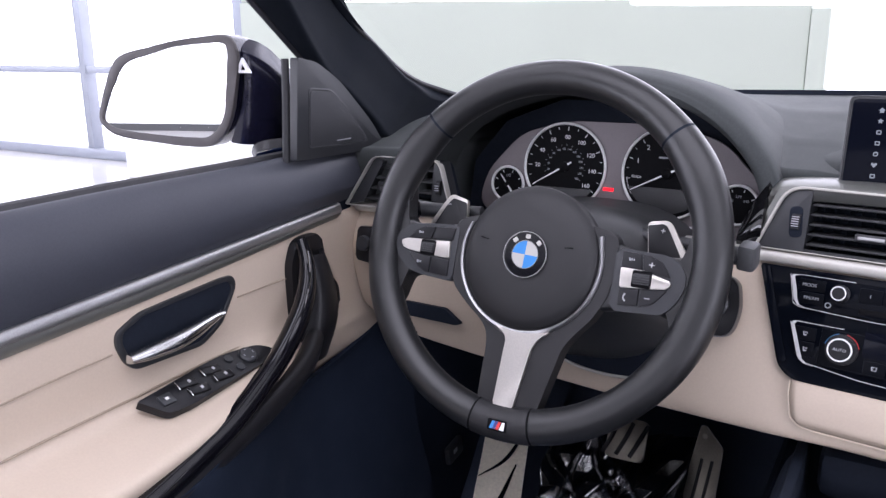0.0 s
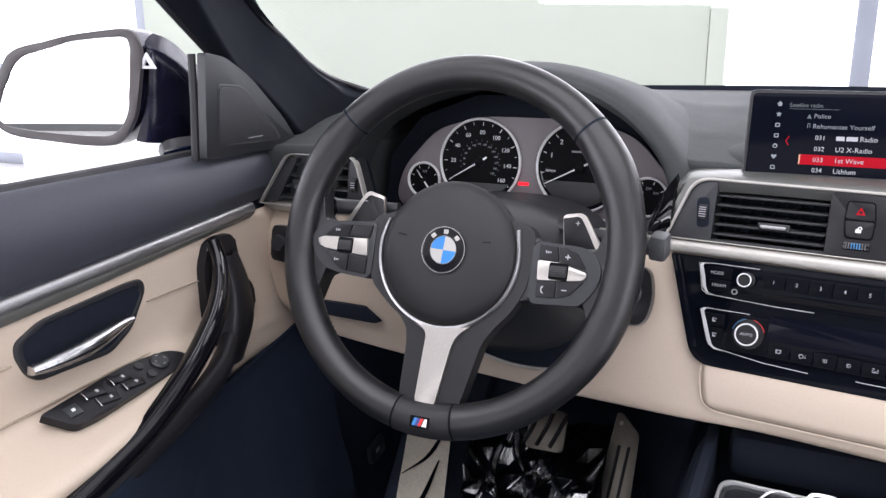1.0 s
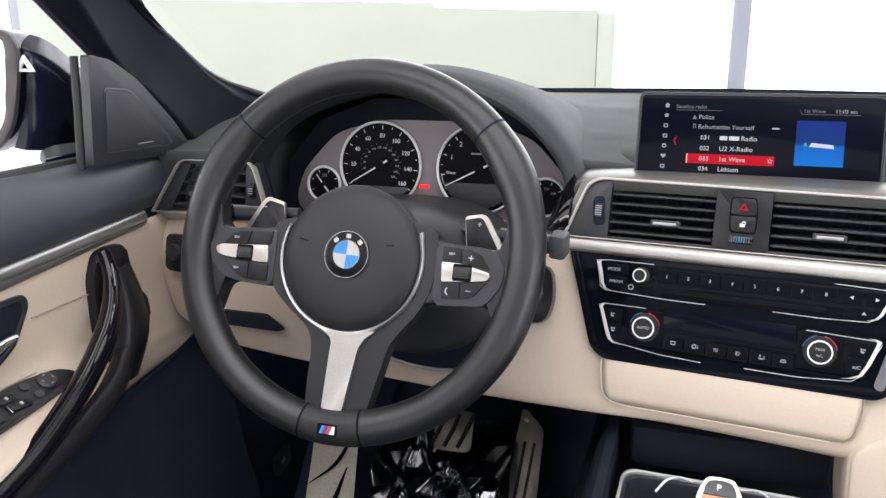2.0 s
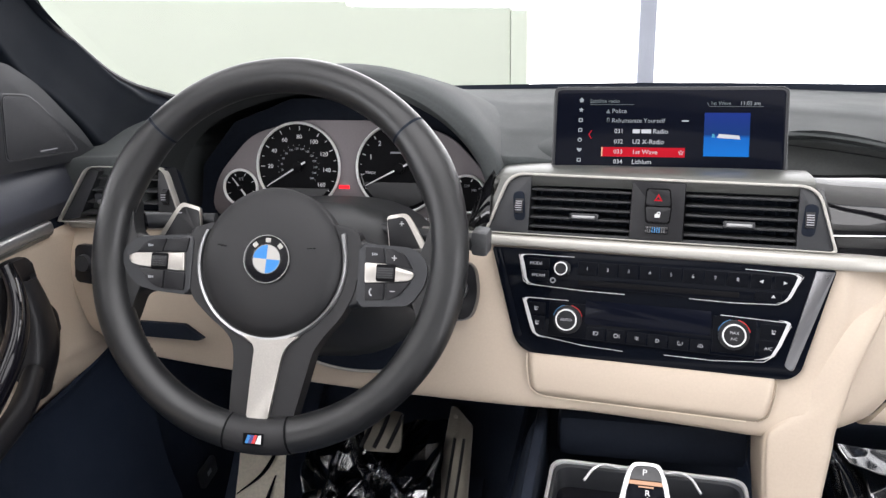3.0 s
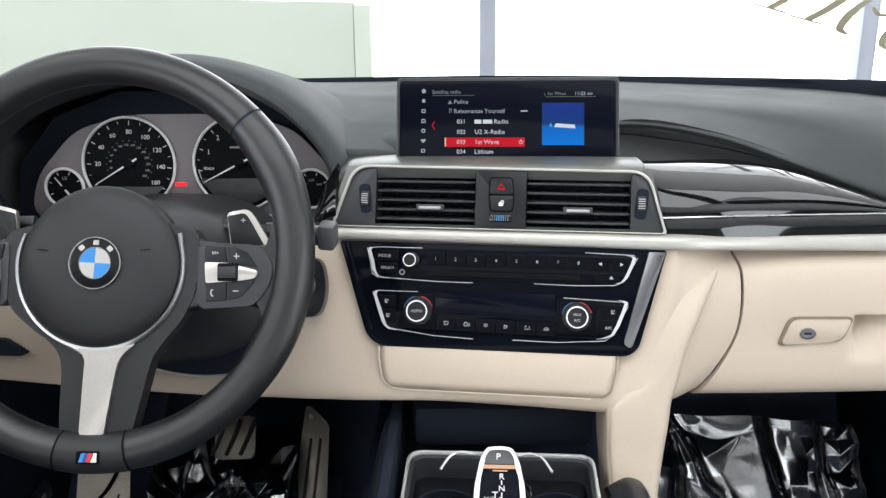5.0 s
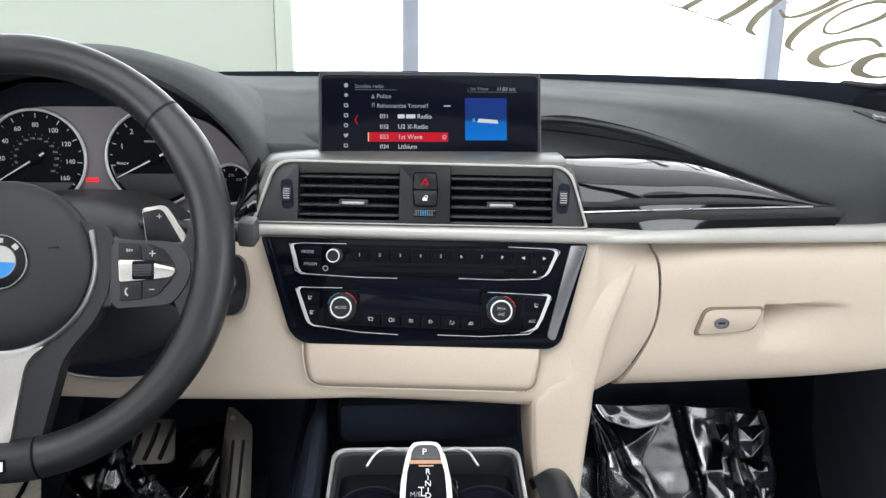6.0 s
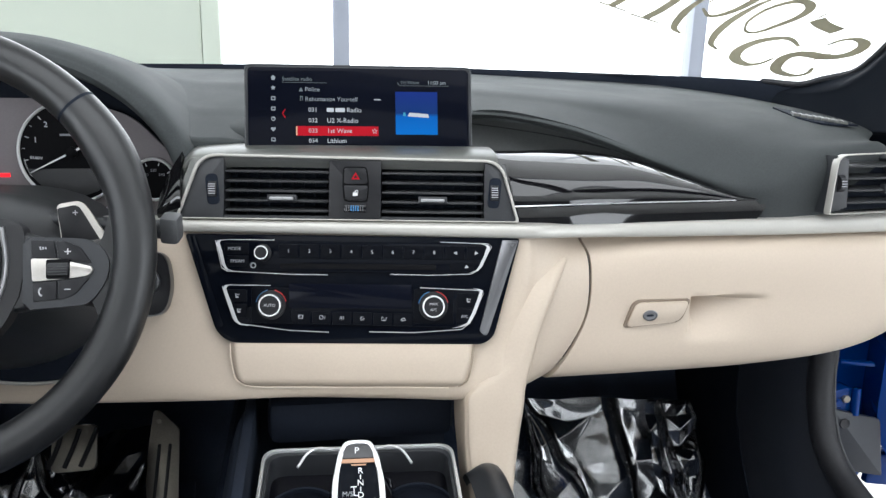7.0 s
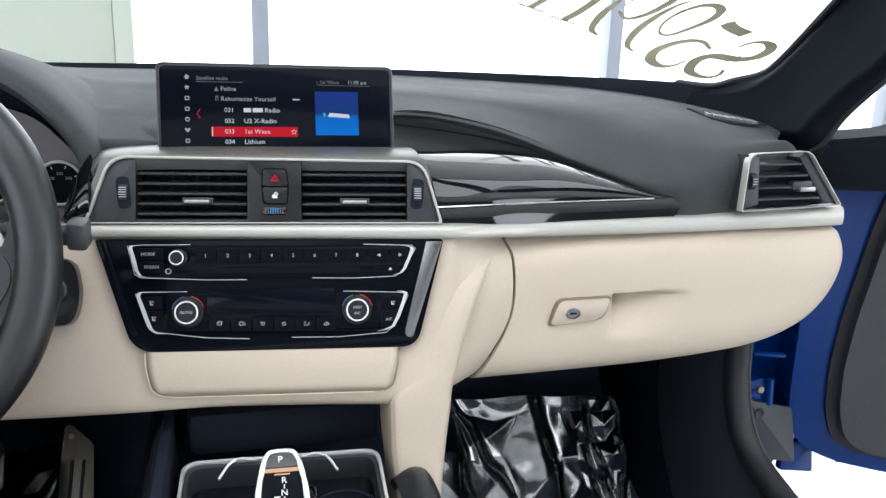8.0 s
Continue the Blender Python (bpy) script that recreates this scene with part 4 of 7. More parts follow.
    ins = [(-0.0235, -0.0806), (-0.0110, -0.0880), (-0.0083, -0.0945), (-0.0090, -0.1018), (-0.0112, -0.1560), (-0.0096, -0.1600), (0.0085, -0.1602), (0.0105, -0.1565), (0.0198, -0.0980), (0.0250, -0.0880), (0.0360, -0.0795), (0.0060, -0.0860)]
    part("silver_spoke", plate(corner_round(ins, [0.002, 0.006, 0.006, 0.01, 0.002, 0.002, 0.002, 0.002, 0.01, 0.006, 0.002, 0.02], 4), at(W, 0, 0, 0.001), 0.0058, 0.0012), WHEEL_SILVER, w, "satin silver lower spoke insert")

    def flip(pts, sx):
        return pts if sx < 0 else pts[::-1]

    # button pods: a nosed surround, four keys round a bright bar, and a ribbed roller
    pods = {-1: dict(pod=[(-0.082, 0.0135), (-0.120, 0.0118), (-0.1420, 0.0090), (-0.1560, -0.0010), (-0.1590, -0.0110), (-0.1530, -0.0260), (-0.1380, -0.0395), (-0.1180, -0.0438), (-0.082, -0.0462)],
                     keys=([(-0.1420, -0.0058), (-0.1320, 0.0042), (-0.1240, 0.0074), (-0.1105, 0.0084), (-0.1145, -0.0050)], [(-0.1090, 0.0085), (-0.0860, 0.0098), (-0.0880, -0.0036), (-0.1130, -0.0048)],
                           [(-0.1385, -0.0212), (-0.1250, -0.0350), (-0.1160, -0.0402), (-0.1105, -0.0405), (-0.1105, -0.0232)], [(-0.1090, -0.0406), (-0.0880, -0.0415), (-0.0880, -0.0248), (-0.1090, -0.0234)]),
                     bar=[(-0.1498, -0.0094), (-0.1420, -0.0070), (-0.0895, -0.0044), (-0.0882, -0.0230), (-0.0990, -0.0222), (-0.1385, -0.0190), (-0.1475, -0.0160)], roller=(-0.1148, -0.0142), marks=((-0.127, 0.0012), (-0.099, 0.002), (-0.124, -0.0300), (-0.099, -0.0325))),
            1: dict(pod=[(0.0880, 0.0110), (0.110, 0.0100), (0.1380, 0.0085), (0.1480, 0.0030), (0.1545, -0.0080), (0.1550, -0.0170), (0.1520, -0.0280), (0.1430, -0.0412), (0.1360, -0.0462), (0.0880, -0.0490)],
                    keys=([(0.0945, 0.0082), (0.1120, 0.0070), (0.1145, -0.0075), (0.0950, -0.0068)], [(0.1135, 0.0069), (0.1215, 0.0062), (0.1325, 0.0014), (0.1415, -0.0120), (0.1160, -0.0078)],
                          [(0.0960, -0.0268), (0.1145, -0.0255), (0.1145, -0.0412), (0.0965, -0.0425)], [(0.1160, -0.0254), (0.1400, -0.0235), (0.1290, -0.0368), (0.1185, -0.0408), (0.1160, -0.0410)]),
                    bar=[(0.0950, -0.0072), (0.1155, -0.0080), (0.1415, -0.0146), (0.1430, -0.0178), (0.1395, -0.0222), (0.1290, -0.0236), (0.0962, -0.0264)], roller=(0.1160, -0.0164), marks=((0.104, 0.0010), (0.123, -0.0020), (0.104, -0.0345), (0.123, -0.0330)))}
    for sx, p in pods.items():
        pad = part("button_pad", plate(corner_round([Vector(q) for q in flip(p["pod"], sx)], 0.006, 4), at(W, 0, 0, -0.006), 0.0095, 0.0030, 3), PLASTIC, w, "black nosed spoke button pad")
        for q in p["keys"]:
            key = corner_round([Vector(v) for v in q], 0.0012, 2)
            area = sum(a.x * b.y - b.x * a.y for a, b in zip(key, key[1:] + key[:1]))
            part("key", plate(key if area > 0 else key[::-1], at(W, 0, 0, 0.0028), 0.0024, 0.0007), PAD, pad, "black rubberised key")
        bar = corner_round([Vector(v) for v in p["bar"]], 0.0022, 3)
        area = sum(a.x * b.y - b.x * a.y for a, b in zip(bar, bar[1:] + bar[:1]))
        part("silver_insert", plate(bar if area > 0 else bar[::-1], at(W, 0, 0, 0.0026), 0.0042, 0.0022, 3), WHEEL_SILVER, pad, "bright satin silver insert")
        rx, ry = p["roller"]
        part("roller_well", plate(rect(rx - 0.0092, ry - 0.0080, rx + 0.0092, ry + 0.0080, 0.002, 3), at(W, 0, 0, 0.0050), 0.0024, 0.0005), DIAL, pad)
        roll = part("thumb_roller", tube([at(W, rx + q, ry, 0.0035).to_translation() for q in (-0.0082, -0.0074, 0.0074, 0.0082)], [0.0056, 0.0066, 0.0066, 0.0056], 16), RUBBER, pad, "ribbed black roller")
        for q in range(7):
            a = radians(30 + 20 * q)
            part("roller_rib", box(0.0145, 0.0010, 0.0010, at(W, rx, ry + 0.0066 * math.cos(a), 0.0035 + 0.0067 * math.sin(a))), SLAT, roll)
        for k, (bx, by) in enumerate(p["marks"]):
            if sx > 0 and k in (1, 3):
                part("key_mark", box(0.0050, 0.0009, 0.0004, at(W, bx, by, 0.0053)), PRINT, pad)
                if k == 1:
                    part("key_mark", box(0.0009, 0.0050, 0.0004, at(W, bx, by, 0.0053)), PRINT, pad)
            elif sx > 0 and k == 2:
                part("key_mark", tube([at(W, bx + 0.0030 * math.cos(radians(g)), by + 0.0034 * math.sin(radians(g)), 0.0053).to_translation() for g in range(115, 260, 18)], 0.0007, 6), PRINT, pad, "pale handset mark")
            elif k in (0, 2):
                for j in range(3):
                    part("key_mark", box(0.0012, 0.0028 - 0.0005 * j, 0.0004, at(W, bx + (j - 1) * 0.0020, by, 0.0053, 12)), GREY_INK, pad)
    # shift paddles behind the spokes: dark plates with a broad bright edge
    pz = -0.034
    for sx, outer, inner, mark in ((-1, [(-0.1400, 0.0140), (-0.1250, 0.0400), (-0.1190, 0.0485), (-0.1145, 0.0498), (-0.0965, 0.0452), (-0.0920, 0.0100)], [(-0.1335, 0.0140), (-0.1205, 0.0375), (-0.1155, 0.0445), (-0.1125, 0.0455), (-0.0970, 0.0420), (-0.0925, 0.0100)], (-0.1175, 0.0385)),
                                   (1, [(0.1035, 0.0420), (0.1205, 0.0450), (0.1255, 0.0435), (0.1300, 0.0375), (0.1470, 0.0100), (0.1080, 0.0100)], [(0.1042, 0.0385), (0.1185, 0.0412), (0.1222, 0.0400), (0.1255, 0.0350), (0.1400, 0.0100), (0.1090, 0.0100)], (0.1195, 0.0345))):
        pd = part("shift_paddle", plate(corner_round([Vector(q) for q in flip(inner[::-1], -1)], 0.002, 3), at(W, 0, 0, pz + 0.0015), 0.0048, 0.0008), PAD, w, "black gear paddle with a silver edge")
        part("paddle_edge", plate(corner_round([Vector(q) for q in outer[::-1]], 0.003, 4), at(W, 0, 0, pz), 0.0050, 0.0016), WHEEL_SILVER, pd, "satin silver edge")
        sgn = at(W, mark[0], mark[1], pz + 0.0066)
        part("paddle_mark", box(0.0042, 0.0008, 0.0004, sgn), PRINT, pd)
        if sx > 0:
            part("paddle_mark", box(0.0008, 0.0042, 0.0004, sgn), PRINT, pd)
    # round emblem in quarters, with plain marks on its dark ring
    E = at(W, 0.0018, -0.0088, 0.0152)
    em = part("emblem", lathe([(0.0232, 0), (0.0232, 0.0018), (0.0222, 0.0026), (0.0215, 0.002), (0.0001, 0.002)], E, 40), GLOSS, w, "round blue, white and black emblem")
    for rr, q0 in ((0.0226, 0.0009), (0.0138, 0.0006)):
        part("emblem_ring", loft([[E @ Vector(((rr + q0 * math.cos(q)) * math.cos(b), (rr + q0 * math.cos(q)) * math.sin(b), 0.0022 + q0 * math.sin(q))) for q in (2 * math.pi * k / 6 for k in range(6))]
                                  for b in (2 * math.pi * k / 48 for k in range(48))], closed_rows=True, closed_loop=True), EMBLEM_CHROME, em, "chrome ring")
    for k in range(4):
        o = [Vector((0, 0))] + circle(0, 0, 0.0134, 10, 90 * k, 90 * k + 90)
        part("emblem_quarter", plate(o, at(E, 0, 0, 0.0018, -3), 0.0006), (EMBLEM_WHITE, EMBLEM_BLUE)[k % 2], em)
    for a in (132, 88, 44):
        part("emblem_mark", plate(rect(-0.0024, -0.0021, 0.0024, 0.0021, 0.0006, 2), at(E, 0.0180 * math.cos(radians(a)), 0.0180 * math.sin(radians(a)), 0.0019, a - 90), 0.0005), EMBLEM_WHITE, em)
    # small striped badge on the lower rim
    B = at(W, 0.0025, -0.1760, 0.0172)
    bd = part("rim_badge", plate(rect(-0.0098, -0.0055, 0.0098, 0.0055, 0.0012), at(B, 0, 0, -0.001), 0.0022, 0.0005), DIAL, w, "small striped badge")
    for k, mat in enumerate((EMBLEM_BLUE, VIOLET, RED_PAINT)):
        part("badge_stripe", plate([(-0.0075 + 0.0033 * k, -0.0038), (-0.0044 + 0.0033 * k, -0.0038), (-0.0020 + 0.0033 * k, 0.0038), (-0.0051 + 0.0033 * k, 0.0038)], at(B, 0, 0, 0.0011), 0.0004), mat, bd)
    part("badge_stripe", plate([(0.0030, -0.0038), (0.0082, -0.0038), (0.0082, 0.0038), (0.0056, 0.0038)], at(B, 0, 0, 0.0011), 0.0004), WHITE_INK, bd)
    return w


EMBLEM_WHITE = material("emblem_silver_white", (0.42, 0.41, 0.385), 0.3, metal=0.2, wear=0.06)
EMBLEM_BLUE = material("emblem_blue", (0.03, 0.20, 0.52), 0.3, wear=0.05)
VIOLET = material("badge_violet", (0.05, 0.05, 0.20), 0.3, wear=0.05)
RED_PAINT = material("badge_red", (0.6, 0.03, 0.03), 0.3, wear=0.05)
steering_wheel()


def column():
    c = thing("steering_column", (-0.36, 0.10, 0.80), "black plastic steering column shroud with stalks", "steering column")
    secs = []
    for y, zc, a, b in ((0.012, 0.878, 0.058, 0.050), (0.035, 0.868, 0.085, 0.062), (0.07, 0.845, 0.118, 0.078), (0.11, 0.825, 0.125, 0.088), (0.17, 0.82, 0.125, 0.09)):
        secs.append([Vector((-0.352 + a * math.copysign(abs(math.cos(q)) ** 0.75, math.cos(q)), y + 0.01 * math.sin(q), zc + b * math.copysign(abs(math.sin(q)) ** 0.75, math.sin(q)))) for q in (2 * math.pi * k / 32 for k in range(32))])
    part("shroud", loft(secs, closed_rows=True, caps=True), SLAT, c, "black moulded shroud")
    part("column_hub", lathe([(0.06, -0.05), (0.062, -0.02), (0.055, -0.010)], at(WHEEL, 0, -0.01), 32), PLASTIC, c)
    # Dark disc, no hole: the darkness of the opening is its colour.
    collar = [Vector((-0.318 + 0.098 * math.cos(q), 0.090 - 0.010 * math.cos(q), 0.776 + 0.046 * math.sin(q))) for q in (2 * math.pi * k / 40 for k in range(40))]
    part("column_opening_shade", merge(loft([collar, [p + Vector((0, 0.02, 0)) for p in collar]], closed_rows=True, caps=True)), DARK, c, "dark disc in place of the opening round the column")
    lip = [Vector((-0.318 + 0.099 * math.cos(q), 0.0885 - 0.010 * math.cos(q), 0.776 + 0.047 * math.sin(q))) for q in (radians(195 + 150 * k / 30) for k in range(31))]
    part("opening_lip", tube(lip, 0.0018, 6), PEARL, c)
    # stalks
    L = [(-0.45, 0.055, 0.905), (-0.50, 0.045, 0.905), (-0.535, 0.038, 0.906), (-0.552, 0.035, 0.9065)]
    st = part("indicator_stalk", tube(spline(L, 14), [0.009 + 0.0045 * i / 13 for i in range(14)], 12, squash=0.8), PLASTIC, c, "black indicator stalk")
    part("stalk_tip", box(0.034, 0.014, 0.022, pose(-0.532, 0.026, 0.907, 15, 0, 8), 0.005), GLOSS, st)
    for k in range(3):
        part("button_mark", box(0.004, 0.0006, 0.0012, pose(-0.541 + 0.005 * k, 0.0175, 0.906, 15, 0, 8)), GREY_INK, st)
    Rr = [(-0.27, 0.06, 0.90), (-0.22, 0.055, 0.895), (-0.18, 0.052, 0.892), (-0.162, 0.050, 0.891)]
    st = part("wiper_stalk", tube(spline(Rr, 14), [0.008 + 0.004 * i / 13 for i in range(14)], 12, squash=0.8), PLASTIC, c, "black wiper stalk")
    part("stalk_tip", box(0.017, 0.020, 0.026, pose(-0.165, 0.048, 0.8935, 10, 4, -8), 0.004), ROLLER_GREY, st, "grey stalk end")


ROLLER_GREY = material("grey_plastic", (0.07, 0.072, 0.076), 0.5, grain=0.1, wear=0.1)
column()


# ---- centre display ----
def display():
    d = thing("centre_display", (0.0145, 0.18, 0.948), "wide black car display showing a radio station list", "display")
    S = frame_of((0.0145, 0.171, 0.9915), (1, -0.02, 0), (0, 0.26, 1))
    part("housing", plate(rect(-0.1195, -0.0455, 0.1175, 0.0435, 0.0065, 6), at(S, 0, 0, -0.014), 0.014, 0.0015), PLASTIC, d, "slim black display housing")
    part("housing_edge", ring_plate(rect(-0.1205, -0.0465, 0.1185, 0.0445, 0.007, 6), rect(-0.1192, -0.0452, 0.1172, 0.0432, 0.006, 6), at(S, 0, 0, -0.002), 0.0028, 0.0005), ROLLER_GREY, d)
    scr = part("screen_glass", plate(rect(-0.117, -0.043, 0.115, 0.041, 0.005, 5), S, 0.0012, 0.0004), SCREEN_BLACK, d, "glossy black screen glass")
    part("foot", box(0.12, 0.04, 0.06, pose(0.01, 0.205, 0.955), 0.006), PLASTIC, d)

    def word(t, x, y, size, mat=UI_WHITE):
        lettering(t, at(S, x, y, 0.0014), size, mat, scr, align="LEFT", depth=0.0001)

    def bar(x0, y0, x1, y1, mat, name="bar"):
        part(name, box(x1 - x0, y1 - y0, 0.0002, at(S, (x0 + x1) / 2, (y0 + y1) / 2, 0.0014)), mat, scr)

    word("Satellite radio", -0.0819, 0.0289, 0.0056, UI_GREY)
    bar(-0.0819, 0.0252, -0.036, 0.0255, UI_GREY)
    part("note_icon", plate([(-0.0022, -0.0022), (0.0022, -0.0022), (0, 0.0022)], at(S, -0.0625, 0.0183, 0.0012), 0.0003), UI_GREY, scr)
    part("note_icon", merge(box(0.0006, 0.0042, 0.0002, at(S, -0.0632, 0.0085, 0.0014)), box(0.0006, 0.0042, 0.0002, at(S, -0.0612, 0.0090, 0.0014)), box(0.0026, 0.0008, 0.0002, at(S, -0.0622, 0.0108, 0.0014))), UI_GREY, scr)
    word("Police", -0.0585, 0.0183, 0.0064, UI_GREY2)
    word("Rehumanize Yourself", -0.0585, 0.0082, 0.0064, UI_GREY2)
    bar(0.0135, 0.0077, 0.0205, 0.0089, UI_WHITE)
    for num, txt, y in (("031", "", -0.0031), ("032", "U2 X-Radio", -0.0142), ("033", "1st Wave", -0.0250), ("034", "Lithium", -0.0355)):
        if num == "033":
            part("list_highlight", plate(rect(-0.0682, y - 0.0050, 0.0178, y + 0.0050), at(S, 0, 0, 0.0012), 0.0002), UI_RED, scr, "red highlighted row")
            part("bar", box(0.0014, 0.0095, 0.0002, at(S, -0.0675, y, 0.0015)), AMBER, scr)
            ray_ = [Vector((math.cos(radians(90 + 36 * i)), math.sin(radians(90 + 36 * i)))) * (0.0032 if i % 2 == 0 else 0.0015) for i in range(10)]
            part("star_icon", ring_plate(ray_, [q * 0.66 for q in ray_], at(S, 0.0138, y, 0.0014), 0.0002), UI_WHITE, scr)
        word(num, -0.0553, y, 0.0064)
        if txt:
            word(txt, -0.0362, y, 0.0068)
        else:
            bar(-0.0362, y - 0.0020, -0.0288, y + 0.0022, UI_WHITE)
            bar(-0.0272, y - 0.0020, -0.0172, y + 0.0022, UI_WHITE)
            word("Radio", -0.0155, y, 0.0068)
    for q in (((-0.0818, -0.0069), (-0.0790, -0.0024)), ((-0.0818, -0.0069), (-0.0790, -0.0114))):
        (x0, y0), (x1, y1) = q
        part("arrow_stroke", box(math.hypot(x1 - x0, y1 - y0), 0.0009, 0.0002, at(S, (x0 + x1) / 2, (y0 + y1) / 2, 0.0014, math.degrees(math.atan2(y1 - y0, x1 - x0)))), UI_RED, scr)
    for k in range(7):
        y = 0.0302 - 0.0107 * k
        ic = rect(-0.0022, -0.0022, 0.0022, 0.0018, 0.0006, 3) if k in (2, 3, 6) else ([(-0.0026, 0.0), (0, 0.0026), (0.0026, 0.0), (0.0017, -0.0004), (0.0017, -0.0024), (-0.0017, -0.0024), (-0.0017, -0.0004)] if k == 0 else
              [Vector((math.cos(radians(90 + 36 * i)), math.sin(radians(90 + 36 * i)))) * (0.0028 if i % 2 == 0 else 0.0013) for i in range(10)] if k == 1 else circle(0, 0, 0.0023, 14) if k == 4 else
              [(0, -0.0026), (0.0027, 0.0004), (0.002, 0.0022), (0, 0.0012), (-0.002, 0.0022), (-0.0027, 0.0004)])
        part("menu_icon", plate(ic, at(S, -0.0909 - 0.0001 * k, y, 0.0012), 0.0003), UI_GREY2, scr)
        if k in (2, 3, 4, 6):
            part("menu_icon", plate(rect(-0.0012, -0.0012, 0.0012, 0.0008), at(S, -0.0909 - 0.0001 * k, y, 0.0014), 0.0003), SCREEN_BLACK, scr)
    word("1st Wave", 0.0415, 0.0268, 0.0052, UI_GREY)
    word("11:03 am", 0.0705, 0.0268, 0.0054, UI_GREY2)
    bar(0.0405, 0.0234, 0.0935, 0.0237, UI_GREY)
    part("tab_edge", box(0.0045, 0.0003, 0.0002, at(S, 0.0392, 0.0256, 0.0014, -64)), UI_GREY, scr)
    art = part("cover_picture", plate(rect(0.0362, -0.0283, 0.0811, 0.0170), at(S, 0, 0, 0.0012), 0.0003), COVER, scr, "blue cover picture")
    part("cover_mark", plate([(0.049, -0.009), (0.072, -0.0105), (0.071, -0.0065), (0.051, -0.005)], at(S, 0, 0, 0.0015), 0.0002), UI_WHITE, art)
    part("cover_mark", plate([(0.044, -0.0085), (0.047, -0.009), (0.0465, -0.005), (0.0445, -0.005)], at(S, 0, 0, 0.0015), 0.0002), UI_CYAN, art)


def cover_material():
    m = bpy.data.materials.new("cover_gradient")
    m.use_nodes = True
    nt = m.node_tree
    b = nt.nodes["Principled BSDF"]
    tc = nt.nodes.new("ShaderNodeTexCoord")
    sp = nt.nodes.new("ShaderNodeSeparateXYZ")
    nt.links.new(tc.outputs["Generated"], sp.inputs[0])
    cr = nt.nodes.new("ShaderNodeValToRGB")
    el = cr.color_ramp.elements
    b.inputs["Specular IOR Level"].default_value = 0.1
    el[0].position, el[0].color = 0.0, (0.0, 0.22, 0.80, 1)
    el[1].position, el[1].color = 1.0, (0.004, 0.03, 0.28, 1)
    e = el.new(0.42)
    e.color = (0.0, 0.16, 0.65, 1)
    e = el.new(0.5)
    e.color = (0.0, 0.04, 0.22, 1)
    nt.links.new(sp.outputs["Z"], cr.inputs[0])
    nt.links.new(cr.outputs[0], b.inputs["Emission Color"])
    b.inputs["Base Color"].default_value = (0.002, 0.004, 0.01, 1)
    b.inputs["Emission Strength"].default_value = 0.7
    return m


COVER = cover_material()
UI_GREY2 = glow("display_light_grey", (0.55, 0.60, 0.64), 0.55)
UI_CYAN = glow("display_cyan", (0.1, 0.5, 0.75), 0.6)
display()


# ---- air vents ----
def centre_vents():
    v = thing("centre_air_vents", (0, 0.11, 0.88), "pair of black slatted air vents in one silver-edged bezel", "air vent")
    o = corner_round([(-0.1745, -0.0055), (-0.1520, 0.0600), (0.1515, 0.0580), (0.1705, -0.0055)], [0.004, 0.018, 0.018, 0.004], 8)
    i = corner_round([(-0.1712, -0.0042), (-0.1497, 0.0574), (0.1496, 0.0554), (0.1676, -0.0042)], [0.004, 0.0172, 0.0172, 0.004], 8)
    part("bezel", ring_plate(o, i, at(STACK, 0, 0, -0.003), 0.007, 0.0010), PEARL, v, "satin silver bezel")
    dk = [(-0.1685, -0.0040), (-0.1475, 0.0560), (0.1475, 0.0540), (0.1650, -0.0040)]
    part("cavity", plate(corner_round(dk, 0.01, 4), at(STACK, 0, 0, -0.034), 0.004), DARK, v)
    # cheeks beside the slats, and the button field between them
    part("cheek", plate(corner_round([(-0.1710, -0.0038), (-0.1495, 0.0570), (-0.1275, 0.0570), (-0.1275, -0.0038)], [0.003, 0.016, 0.001, 0.001], 6), at(STACK, 0, 0, -0.030), 0.031, 0.001), PLASTIC, v)
    part("cheek", plate(corner_round([(0.1345, -0.0038), (0.1345, 0.0552), (0.1494, 0.0550), (0.1674, -0.0038)], [0.001, 0.001, 0.016, 0.003], 6), at(STACK, 0, 0, -0.030), 0.031, 0.001), PLASTIC, v)
    part("button_field", plate(rect(-0.0225, -0.0035, 0.0295, 0.055, 0.001), at(STACK, 0, 0, -0.030), 0.0325, 0.001), PAD, v, "black button field")
    for x0, x1, tab in ((-0.1275, -0.0225, -0.070), (0.0295, 0.1345, 0.082)):
        part("louvre_floor", box(x1 - x0, 0.003, 0.03, at(STACK, (x0 + x1) / 2, -0.0025, -0.016)), PLASTIC, v)
        for k in range(5):
            u = 0.0060 + 0.0098 * k
            part("slat", box(x1 - x0 - 0.001, 0.0026, 0.018, at(STACK, (x0 + x1) / 2, u, -0.011) @ pose(0, 0, 0, 14, 0, 0), 0.0010), SLAT, v)
        for k in range(9):
            part("vane", box(0.0016, 0.052, 0.010, at(STACK, x0 + (x1 - x0) * (k + 0.5) / 9, 0.026, -0.029)), DARK, v)
        part("vent_tab", box(0.024, 0.0036, 0.012, at(STACK, tab, 0.0158, -0.002), 0.0012), ALU, v, "silver-edged vent tab")
        part("vent_tab_back", box(0.030, 0.0075, 0.010, at(STACK, tab, 0.0165, -0.005), 0.0015), PLASTIC, v)
    for s, lean in ((-0.1385, -16), (0.1448, 14)):
        part("thumb_slot", plate(rect(-0.0062, -0.0155, 0.0062, 0.0155, 0.0055, 5), at(STACK, s, 0.0245, 0.0005, lean * -0.4), 0.0012, 0.0004), DARK, v)
